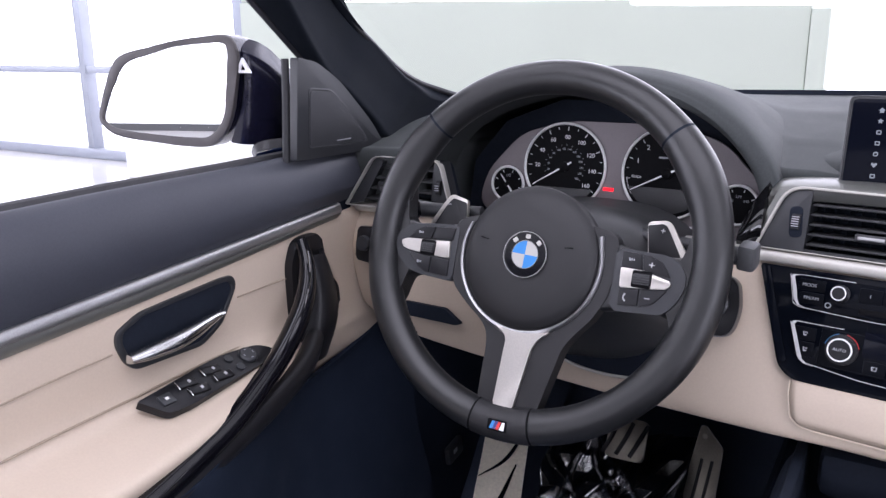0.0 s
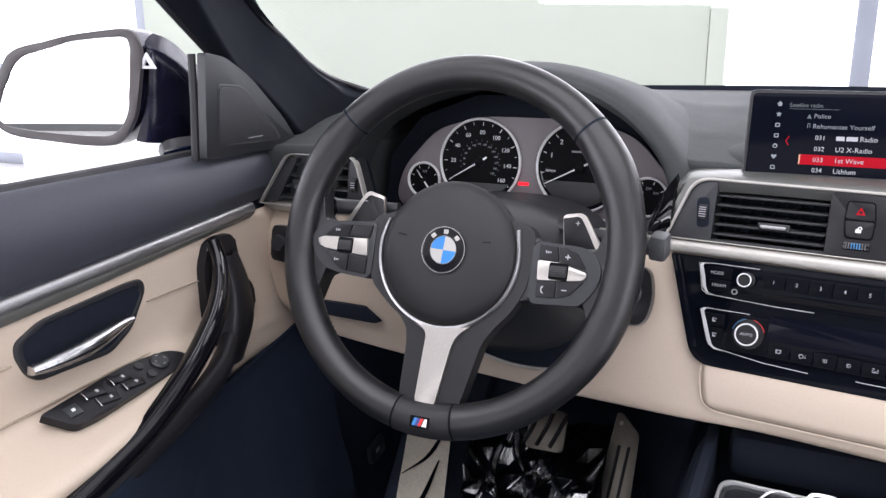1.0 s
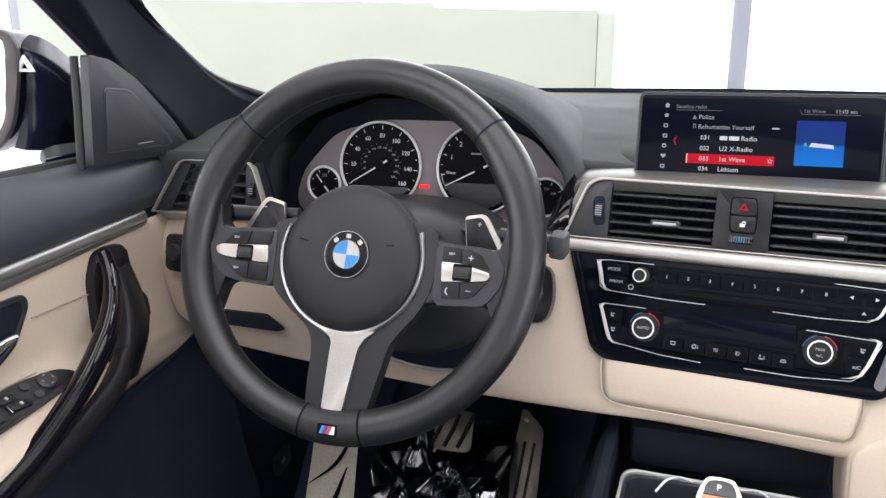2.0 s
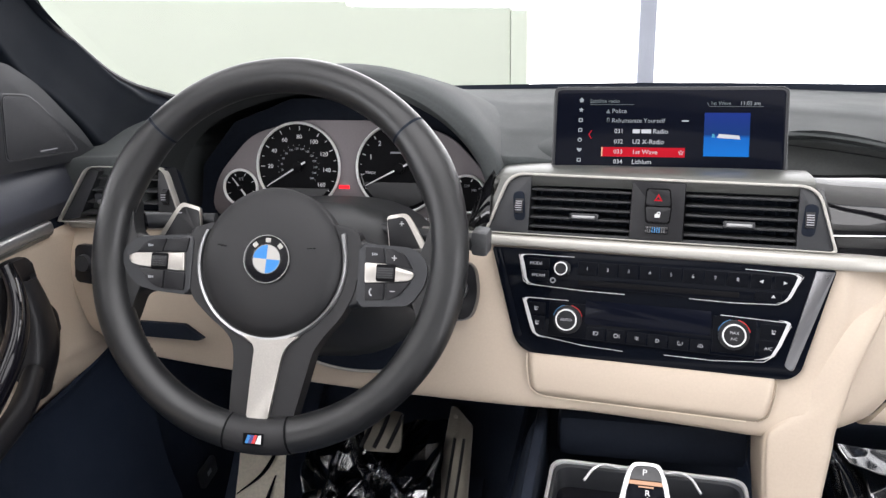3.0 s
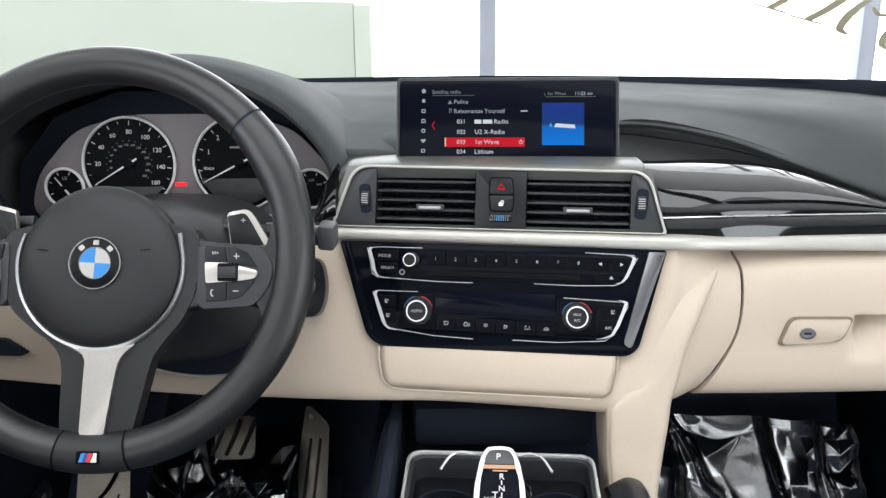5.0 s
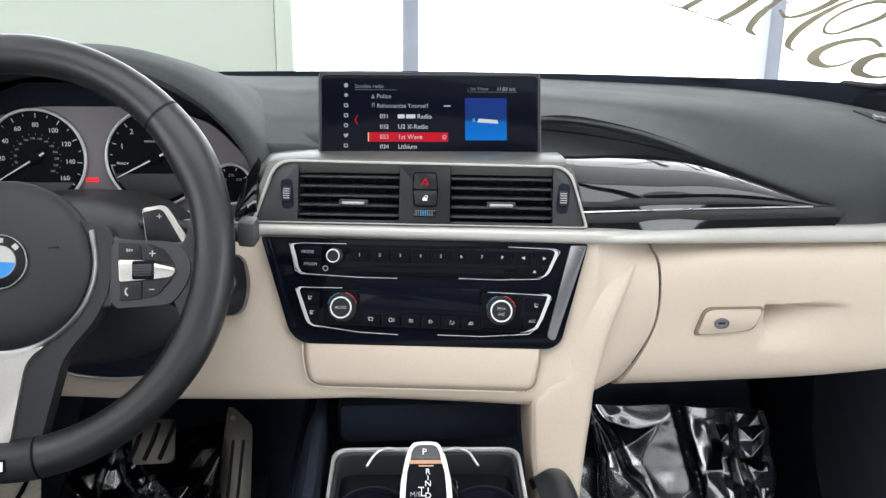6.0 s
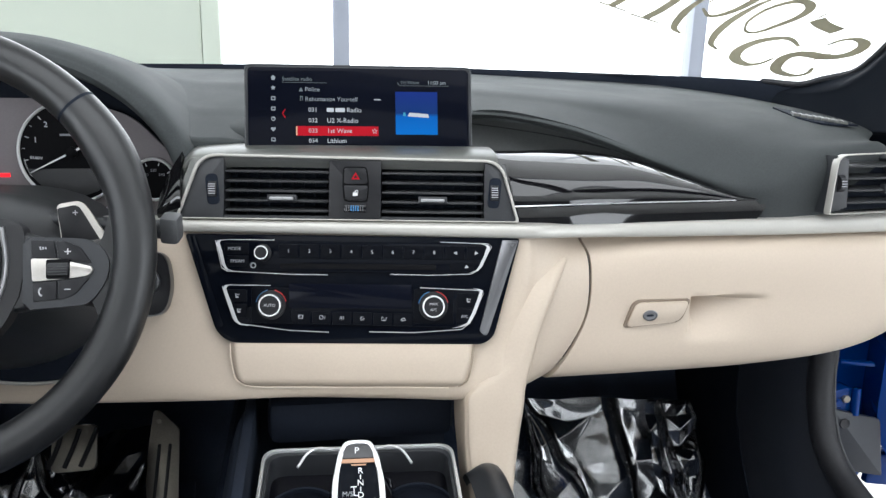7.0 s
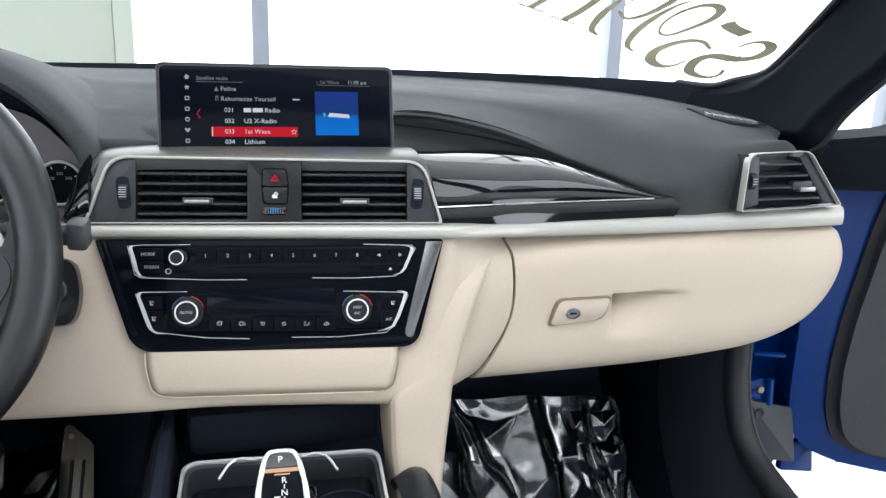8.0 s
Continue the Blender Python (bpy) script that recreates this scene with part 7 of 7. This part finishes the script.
# ---- windscreen ----
def windscreen():
    w = thing("windscreen", (0, 0.4, 1.0), "clear raked windscreen with large mirrored script lettering", "windscreen")

    glassy = part("glass_pane", loft([[on_screen(-0.725 + 1.45 * i / 40, s / 14) for i in range(41)] for s in range(15)]), PANE, w, "clear glass")
    glassy.visible_shadow = False
    # lettering: broad and thin strokes of a script hand, seen from behind
    def stroke(pts, width, even=False):
        q = spline(pts, 30)
        rows = []
        for i, c in enumerate(q):
            t = q[min(i + 1, 29)] - q[max(i - 1, 0)]
            t = Vector((t.x * 1.35, t.y, 0)).normalized()
            side = Vector((-t.y / 1.35, t.x, 0))
            h = 0.5 * (width * 1.22 if width > 0.005 else width * 1.3) * (1.0 if even else 0.28 + 0.72 * math.sin(math.pi * i / 29) ** 1.3)
            rows.append([on_screen((c + side * g).x, (c + side * g).y) + Vector((0, -0.003, -0.003)) for g in (h, -h)])
        bm = loft(rows)
        bmesh.ops.solidify(bm, geom=bm.faces[:], thickness=0.0008)
        return bm

    # each figure: strokes across and up the glass
    letters = [
        [([(0.684, 0.054), (0.685, 0.034), (0.674, 0.025), (0.655, 0.040), (0.648, 0.062), (0.649, 0.090), (0.662, 0.101), (0.687, 0.090), (0.703, 0.100), (0.706, 0.128), (0.695, 0.146), (0.683, 0.144), (0.675, 0.129)], 0.0155),
         ([(0.653, 0.022), (0.669, 0.061), (0.690, 0.111), (0.707, 0.148)], 0.0026)],
        [([(0.651, 0.124), (0.637, 0.147), (0.623, 0.151), (0.606, 0.140), (0.595, 0.114), (0.599, 0.084), (0.616, 0.063), (0.630, 0.067), (0.638, 0.086)], 0.0145),
         ([(0.651, 0.124), (0.660, 0.147), (0.667, 0.165)], 0.002), ([(0.642, 0.206), (0.652, 0.190), (0.671, 0.170)], 0.0155, True), ([(0.641, 0.205), (0.644, 0.218), (0.650, 0.226)], 0.003)],
        [([(0.570, 0.115), (0.558, 0.136), (0.555, 0.174), (0.561, 0.214), (0.575, 0.254), (0.592, 0.275)], 0.012),
         ([(0.580, 0.185), (0.586, 0.172), (0.597, 0.170), (0.609, 0.187), (0.623, 0.213), (0.626, 0.239), (0.616, 0.256), (0.601, 0.256), (0.585, 0.236), (0.578, 0.205), (0.581, 0.182)], 0.0105)],
        [([(0.514, 0.168), (0.501, 0.188), (0.500, 0.228), (0.505, 0.256), (0.520, 0.300)], 0.0125),
         ([(0.518, 0.245), (0.531, 0.223), (0.545, 0.226), (0.560, 0.248), (0.570, 0.285), (0.555, 0.310), (0.535, 0.295), (0.520, 0.262)], 0.0115)],
        [([(0.478, 0.203), (0.435, 0.232)], 0.003, True), ([(0.458, 0.218), (0.472, 0.246), (0.490, 0.300)], 0.014, True)],
        [([(0.427, 0.241), (0.383, 0.270)], 0.003, True), ([(0.405, 0.256), (0.420, 0.285), (0.437, 0.335)], 0.013, True)],
    ]
    for strokes in letters:
        part("script_letter", merge(*[stroke(*p) for p in strokes]), DECAL, w, "olive-gold painted script figure")


windscreen()


# ---- floor, pedals and mats ----
def crumpled(corner, across, up, w, h, seed, cell=0.07, amp=0.022, nx=170, ny=120, pleats=()):
    """A creased sheet of film: flat facets between straight folds, a few long pleats, and small wrinkles."""
    u, v = Vector(across).normalized(), Vector(up).normalized()
    n = u.cross(v).normalized()
    rnd = random.Random(seed)
    cols, lines = int(w / cell) + 3, int(h / cell) + 3
    knots = [[(rnd.uniform(-0.32, 0.32), rnd.uniform(-0.32, 0.32), rnd.uniform(-1, 1)) for _ in range(cols + 1)] for _ in range(lines + 1)]
    lean = [[rnd.random() < 0.5 for _ in range(cols)] for _ in range(lines)]

    def fold(a, b):
        p = Vector((a, b, seed * 0.37))
        x = a / cell + 0.9 + 0.34 * noise.noise(p * 11)
        y = b / cell + 0.9 + 0.34 * noise.noise(p * 11 + Vector((5, 2, 0)))
        i, j = max(0, min(lines - 1, int(y))), max(0, min(cols - 1, int(x)))
        f, g = x - j, y - i
        q00, q10, q01, q11 = knots[i][j][2], knots[i][j + 1][2], knots[i + 1][j][2], knots[i + 1][j + 1][2]
        if lean[i][j]:
            z = q00 + f * (q10 - q00) + g * (q11 - q10) if f > g else q00 + g * (q01 - q00) + f * (q11 - q01)
        else:
            z = q00 + f * (q10 - q00) + g * (q01 - q00) if f + g < 1 else q11 + (1 - f) * (q01 - q11) + (1 - g) * (q10 - q11)
        z *= amp
        for c, tilt, wide, high in pleats:
            z += high * math.exp(-abs(a - c - tilt * b) / wide)
        return z + amp * 0.10 * noise.noise(p * 22) + amp * 0.25 * noise.noise(p * 8)

    rows = []
    for i in range(ny):
        row = []
        for j in range(nx):
            a, b = w * j / (nx - 1), h * i / (ny - 1)
            e = 0.010 * noise.noise(Vector((a * 16, b * 16, seed + 4)))
            row.append(Vector(corner) + u * (a + e) + v * (b + e * 0.5) + n * fold(a, b))
        rows.append(row)
    bm = loft(rows)
    bmesh.ops.solidify(bm, geom=bm.faces[:], thickness=0.0008)
    return bm


def footwell():
    part("car_floor", sheet([[(x, -0.75, 0.24), (x, 0.2, 0.235), (x, 0.42, 0.25), (x, 0.62, 0.36), (x, 0.74, 0.62)] for x in (-0.75, -0.3, 0.3, 0.75)], 20, 30, -0.02), CARPET, tags=("dark carpeted car floor and toe board", "floor", "", "structure"))
    part("car_underbody", box(1.62, 2.4, 0.10, pose(0, -0.35, 0.16), 0.02), RUBBER, tags=("dark underbody of the car", "floor", "", "structure"))
    p = thing("accelerator_pedal", (-0.28, 0.42, 0.27), "brushed steel accelerator pedal with black rubber ribs", "pedal")
    A = frame_of((-0.272, 0.475, 0.400), (1, 0, 0), (0.10, 0.42, 0.90))
    part("pedal_plate", plate(corner_round([(-0.045, -0.13), (0.0185, -0.13), (0.0200, 0.0640), (-0.0110, 0.0945), (-0.0190, 0.0940)], 0.005, 4), A, 0.007, 0.002), STEEL, p, "brushed steel plate")
    for x in (-0.0150, 0.0010):
        part("rubber_rib", box(0.005, 0.135, 0.004, at(A, x, -0.025, 0.008, -5), 0.0015), RUBBER, p)
    part("screw", lathe([(0.004, 0.006), (0.004, 0.009), (0.0001, 0.009)], at(A, -0.0100, 0.0775), 12), STEEL, p)
    part("pedal_foot", box(0.05, 0.05, 0.06, pose(-0.28, 0.44, 0.275), 0.008), PLASTIC, p)
    b = thing("brake_pedal", (-0.40, 0.44, 0.27), "steel brake pedal with black rubber bars", "pedal")
    B = frame_of((-0.405, 0.440, 0.468), (1, 0.05, 0), (0, 0.5, 0.86))
    part("pedal_plate", plate(rect(-0.016, -0.034, 0.046, 0.032, 0.010, 4), B, 0.008, 0.003), STEEL, b, "steel plate")
    for k in range(1, 4):
        part("rubber_bar", tube(spline([at(B, -0.036 + 0.022 * k - 0.006, -0.028, 0.008).to_translation(), at(B, -0.030 + 0.022 * k, 0.0, 0.010).to_translation(), at(B, -0.036 + 0.024 * k + 0.010, 0.026, 0.008).to_translation()], 10), 0.0035, 8), RUBBER, b)
    part("pedal_arm", tube([(-0.405, 0.455, 0.47), (-0.405, 0.54, 0.54), (-0.405, 0.62, 0.66)], 0.012, 8), PLASTIC, b)
    f = thing("foot_rest", (-0.62, 0.5, 0.26), "dark carpeted foot rest by the driver's door", "foot rest")
    part("rest_body", sheet([[(x, 0.40, 0.25), (x, 0.48, 0.33), (x, 0.58, 0.44), (x, 0.66, 0.50)] for x in (-0.70, -0.66, -0.60, -0.555)], 8, 12, -0.02), CARPET, f)
    r = thing("bonnet_release", (-0.70, 0.40, 0.37), "small black bonnet release lever", "lever")
    part("lever", box(0.012, 0.05, 0.035, pose(-0.692, 0.40, 0.385, 10, 0, 0), 0.005), PLASTIC, r)
    part("bar", box(0.0008, 0.012, 0.008, pose(-0.6855, 0.395, 0.388, 10, 0, 0)), GREY_INK, r)
    # mats under shiny film
    m = thing("driver_floor_mat", (-0.46, 0.2, 0.255), "black driver's floor mat under crumpled clear film", "floor mat")
    part("mat", sheet([[(x, -0.25, 0.262), (x, 0.2, 0.258), (x, 0.42, 0.27), (x, 0.54, 0.34)] for x in (-0.68, -0.45, -0.24)], 10, 16, 0.008), CARPET, m)
    part("film", crumpled((-0.515, 0.345, 0.345), (1, 0.20, 0.12), (-0.10, 0.72, 0.55), 0.235, 0.15, 12, 0.026, 0.010, pleats=((0.03, 0.3, 0.003, 0.009), (0.06, 0.9, 0.0028, 0.008), (0.085, -0.6, 0.0026, 0.009), (0.11, 0.5, 0.0026, 0.008), (0.135, -0.4, 0.003, 0.010), (0.16, 0.8, 0.0026, 0.008), (0.19, -0.7, 0.0028, 0.009), (0.215, 0.2, 0.0026, 0.008))), FILM, m, "crumpled shiny film", angle=60)
    q = thing("paper_mat", (-0.55, 0.3, 0.29), "cream protective paper strip with dark streaks under film", "paper")
    strip = [[Vector((-0.634 + 0.080 * f + 0.047 * (1 - g), 0.412 - 0.155 * (1 - g) + 0.006 * f, 0.430 - 0.105 * (1 - g) + 0.004 * math.sin(9 * f + 5 * g))) for g in (1.15, 0.8, 0.4, 0.0, -0.3)] for f in (0, 0.5, 1)]
    part("sheet", sheet(strip, 20, 24, 0.0015), PAPER, q)
    for f0, g0, f1, g1 in ((0.05, 0.55, 0.95, 1.10), (0.02, 0.0, 0.85, 0.75), (0.5, -0.2, 0.98, 0.35)):
        pts = [Vector((-0.634 + 0.080 * f + 0.047 * (1 - g), 0.409 - 0.155 * (1 - g), 0.436 - 0.105 * (1 - g))) for f, g in ((f0, g0), (0.5 * (f0 + f1) + 0.1, 0.5 * (g0 + g1) - 0.05), (f1, g1))]
        part("film_fold", tube(spline(pts, 12), [0.001 + 0.0035 * math.sin(math.pi * i / 11) for i in range(12)], 6, squash=0.4), FILM, q)
    m = thing("passenger_floor_mat", (0.47, 0.3, 0.255), "black passenger floor mat under crumpled shiny film", "floor mat")
    part("mat", sheet([[(x, -0.25, 0.262), (x, 0.2, 0.258), (x, 0.44, 0.27), (x, 0.60, 0.36)] for x in (0.22, 0.45, 0.68)], 10, 16, 0.008), CARPET, m)
    part("film", crumpled((0.250, 0.485, 0.265), (1, -0.13, 0.0), (0.0, 0.45, 0.89), 0.375, 0.205, 23, 0.085, 0.022, pleats=((0.018, 0.0, 0.006, 0.014), (0.100, -0.15, 0.006, 0.016), (0.185, -0.55, 0.006, 0.012), (0.262, -0.2, 0.007, 0.016), (0.335, 0.2, 0.006, 0.016), (0.355, -0.2, 0.005, 0.014))), FILM, m, "crumpled shiny film", angle=60)
    part("film_end", crumpled((0.545, 0.425, 0.270), (1, -0.20, 0.0), (-0.08, 0.45, 0.89), 0.080, 0.205, 9, 0.026, 0.013, 70, 130, ((0.012, 0.05, 0.004, 0.012), (0.040, -0.1, 0.004, 0.012), (0.062, 0.1, 0.004, 0.012))), FILM, m, "bunched end of the film", angle=60)


footwell()


KICK_GREY = material("grey_kick_plastic", (0.022, 0.025, 0.033), 0.40, grain=0.1, grain_scale=400, bump=0.15, bump_scale=1500, wear=0.1)


# ---- passenger's side: body opening and open door ----
def passenger_side():
    b = thing("body_side", (0.76, 0.3, 0.2), "blue painted door opening of the car body", "car body")
    # sill flange, turned forward into a deep hinge recess
    path = [(0.34, 0.92), (0.345, 0.75), (0.335, 0.60), (0.305, 0.52), (0.24, 0.44), (0.12, 0.40), (-0.12, 0.385), (-0.60, 0.38)]
    part("door_aperture", sheet([[(x, y + dy * (1 if z > 0.45 else 0.35), z + dz * (0 if z > 0.45 else 1)) for y, z in path] for x, dy, dz in ((0.705, 0.0, 0.0), (0.728, 0.004, 0.0), (0.742, 0.05, -0.03), (0.748, 0.13, -0.07))], 20, 40, -0.006), BLUE, b, "blue painted aperture flange")
    seal = spline([(0.700, 0.305, 0.92), (0.700, 0.305, 0.75), (0.700, 0.303, 0.64), (0.700, 0.297, 0.572), (0.700, 0.274, 0.512), (0.702, 0.242, 0.477), (0.704, 0.19, 0.455), (0.706, 0.12, 0.44), (0.706, -0.12, 0.425), (0.706, -0.6, 0.42)], 70)
    part("door_seal", tube(seal, 0.019, 14), RUBBER, b, "thick black rubber door seal")
    part("seal_lip", tube([p + Vector((0.014, -0.012, 0.006)) for p in seal], 0.0028, 6), DOOR_GREY, b)
    part("kick_trim", sheet([[(0.697, 0.300, 0.86), (0.697, 0.295, 0.62), (0.697, 0.275, 0.53), (0.700, 0.23, 0.46), (0.70, 0.05, 0.41)], [(0.674, 0.345, 0.86), (0.672, 0.345, 0.62), (0.668, 0.325, 0.51), (0.668, 0.26, 0.42), (0.668, 0.05, 0.37)],
                             [(0.664, 0.40, 0.86), (0.660, 0.40, 0.62), (0.655, 0.38, 0.49), (0.652, 0.29, 0.37), (0.65, 0.06, 0.32)], [(0.662, 0.46, 0.86), (0.657, 0.46, 0.62), (0.650, 0.43, 0.46), (0.645, 0.33, 0.32), (0.64, 0.1, 0.26)]], 20, 24, -0.006), KICK_GREY, b, "dark grey moulded kick trim")
    part("footwell_lining", sheet([[(0.661, 0.45, 0.86), (0.656, 0.45, 0.62), (0.649, 0.42, 0.46), (0.644, 0.32, 0.32)], [(0.668, 0.60, 0.86), (0.662, 0.60, 0.62), (0.655, 0.56, 0.45), (0.65, 0.42, 0.28)], [(0.672, 0.75, 0.86), (0.668, 0.75, 0.62), (0.66, 0.72, 0.45), (0.655, 0.6, 0.28)]], 12, 16, -0.006), DARK, b, "dark carpet lining")
    P = frame_of((0, 0.46, 0), (1, -0.04, 0), (0, 0, 1))
    part("hinge_pillar", plate(corner_round([(0.735, 0.34), (0.905, 0.33), (0.915, 0.875), (0.735, 0.875)], 0.02, 4), at(P, 0, 0, -0.05), 0.05, 0.008), BLUE, b, "blue painted hinge pillar")
    A = frame_of((0, 0.352, 0), (1, -0.06, 0), (0, 0.10, 1))
    part("pillar_plate", plate(corner_round([(0.770, 0.412), (0.862, 0.395), (0.848, 0.492), (0.766, 0.512)], 0.004, 3), at(A, 0, 0, 0), 0.008, 0.002), KICK_GREY, b, "dark grey access plate")
    part("plate_clip", lathe([(0.009, 0.007), (0.008, 0.010), (0.006, 0.009), (0.0001, 0.009)], at(A, 0.788, 0.487), 16), RUBBER, b)
    part("wing_corner", plate(corner_round([(0.845, 0.380), (0.91, 0.372), (0.905, 0.43), (0.852, 0.43)], 0.006, 3), at(A, 0, -0.005, -0.02), 0.012, 0.003), BLUE, b)
    # A black box fills in the shade under the wing.
    part("wing_shade_block", box(0.20, 0.16, 0.07, pose(0.815, 0.46, 0.905), 0.012), RUBBER, b, "black block standing in for the dark under the wing")
    part("front_wing", box(0.05, 0.5, 0.56, pose(0.885, 0.72, 0.66), 0.02), BLUE, b)
    for z in (0.522, 0.80):
        h = part("door_hinge", plate(corner_round([(0.752, z - 0.016), (0.815, z - 0.018), (0.818, z + 0.012), (0.796, z + 0.022), (0.752, z + 0.012)], 0.004, 3), at(A, 0, 0, -0.03), 0.030, 0.004), BLUE, b, "blue painted door hinge")
        part("hinge_bolt", lathe([(0.008, 0), (0.008, 0.007), (0.006, 0.009), (0.0001, 0.009)], at(A, 0.776, z - 0.002, 0.0), 6), BLUE, h)
        part("hinge_pin", tube([A @ Vector((0.806, z - 0.022, 0.004)), A @ Vector((0.806, z + 0.022, 0.004))], 0.007, 12), BLUE, h)
        part("hinge_bolt", lathe([(0.006, 0), (0.006, 0.006), (0.0001, 0.007)], at(A, 0.790, z + 0.004, 0.0), 6), STEEL, h)
    part("check_strap", box(0.05, 0.014, 0.006, pose(0.80, 0.355, 0.585, 0, 0, -20), 0.002), BLUE, b)
    k = thing("kick_panel", (-0.70, 0.35, 0.3), "dark trim panel beside the driver's footwell", "panel", kind="structure")
    part("lining", sheet([[(-0.715, y, 0.90), (-0.71, y, 0.60), (-0.70, y, 0.40), (-0.69, y, 0.22)] for y in (0.05, 0.25, 0.5, 0.76)], 8, 10, -0.03), DOOR_LOW, k)
    # the door, swung open about its front edge
    d = thing("passenger_door", (0.88, 0.36, 0.25), "open blue car door with a dark grey inner card", "door")
    H = frame_of((0.855, 0.345, 0.0), (0.93, -0.36, 0), (0, 0, 1))   # along the door from the hinge, up; z faces the seats

    out = [(-0.004, 0.93), (-0.012, 0.80), (-0.012, 0.62), (-0.010, 0.50), (-0.002, 0.452), (0.022, 0.420), (0.08, 0.398), (0.165, 0.385), (0.95, 0.37), (1.0, 0.94)]
    o = corner_round([Vector(q) for q in out], 0.02, 5)
    part("door_shell", plate(o, at(H, 0, 0, -0.11), 0.112, 0.020, 3), BLUE, d, "blue painted door shell")
    inn = [(0.112, 0.905), (0.087, 0.805), (0.064, 0.66), (0.057, 0.576), (0.061, 0.50), (0.078, 0.449), (0.115, 0.431), (0.17, 0.423), (0.93, 0.41), (0.95, 0.91)]
    part("door_card", plate(corner_round([Vector(q) for q in inn], 0.02, 5), at(H, 0, 0, -0.002), 0.030, 0.010, 3), DOOR_GREY, d, "dark grey door card")
    hub_ = Vector((0.5, 0.66))
    part("door_weatherstrip", plate(corner_round([hub_ + (Vector(q) - hub_) * 1.035 for q in inn], 0.02, 5), at(H, 0, 0, -0.002), 0.012, 0.005, 2), RUBBER, d, "black rubber border of the door card")
    part("door_top", plate(corner_round([Vector(q) for q in ((-0.03, 0.864), (0.99, 0.885), (0.99, 0.965), (0.25, 0.972), (0.14, 0.975), (0.08, 0.952), (-0.03, 0.938))], 0.012, 4), at(H, 0, 0, -0.06), 0.10, 0.02, 3), PILLAR, d, "black door top with mirror corner")
    part("bottom_seal", plate([(0.10, 0.372), (1.0, 0.352), (1.0, 0.40), (0.10, 0.41)], at(H, 0, 0, -0.055), 0.012, 0.003), RUBBER, d, "black bottom seal")
    part("outer_hem", plate(corner_round([Vector(q) for q in ((0.045, 0.372), (1.0, 0.338), (1.0, 0.42), (0.05, 0.42))], 0.008, 3), at(H, 0, 0, -0.112), 0.014, 0.004), BLUE, d, "blue outer hem of the door skin")


passenger_side()


# ---- top of the cabin ----
def header():
    r = thing("windscreen_header", (0, -0.05, 1.38), "black padded header rail over the windscreen", "header rail")
    part("rail", sheet([[on_screen(x, 0.80), on_screen(x, 0.80) + Vector((0, -0.03, -0.012)), on_screen(x, 0.83) + Vector((0, -0.06, 0.004)), on_screen(x, 0.86) + Vector((0, -0.05, 0.02))] for x in (-0.72, -0.4, 0.0, 0.4, 0.72)], 24, 12, -0.02), HEADLINER, r)
    # Unseen dark block, added to shape light and reflections from behind.
    part("cabin_rear_block", box(1.40, 0.05, 0.30, pose(0, -1.52, 0.36)), HEADLINER, tags=("unseen dark block standing in for the rear of the cabin", "wall", "", "structure"))


header()
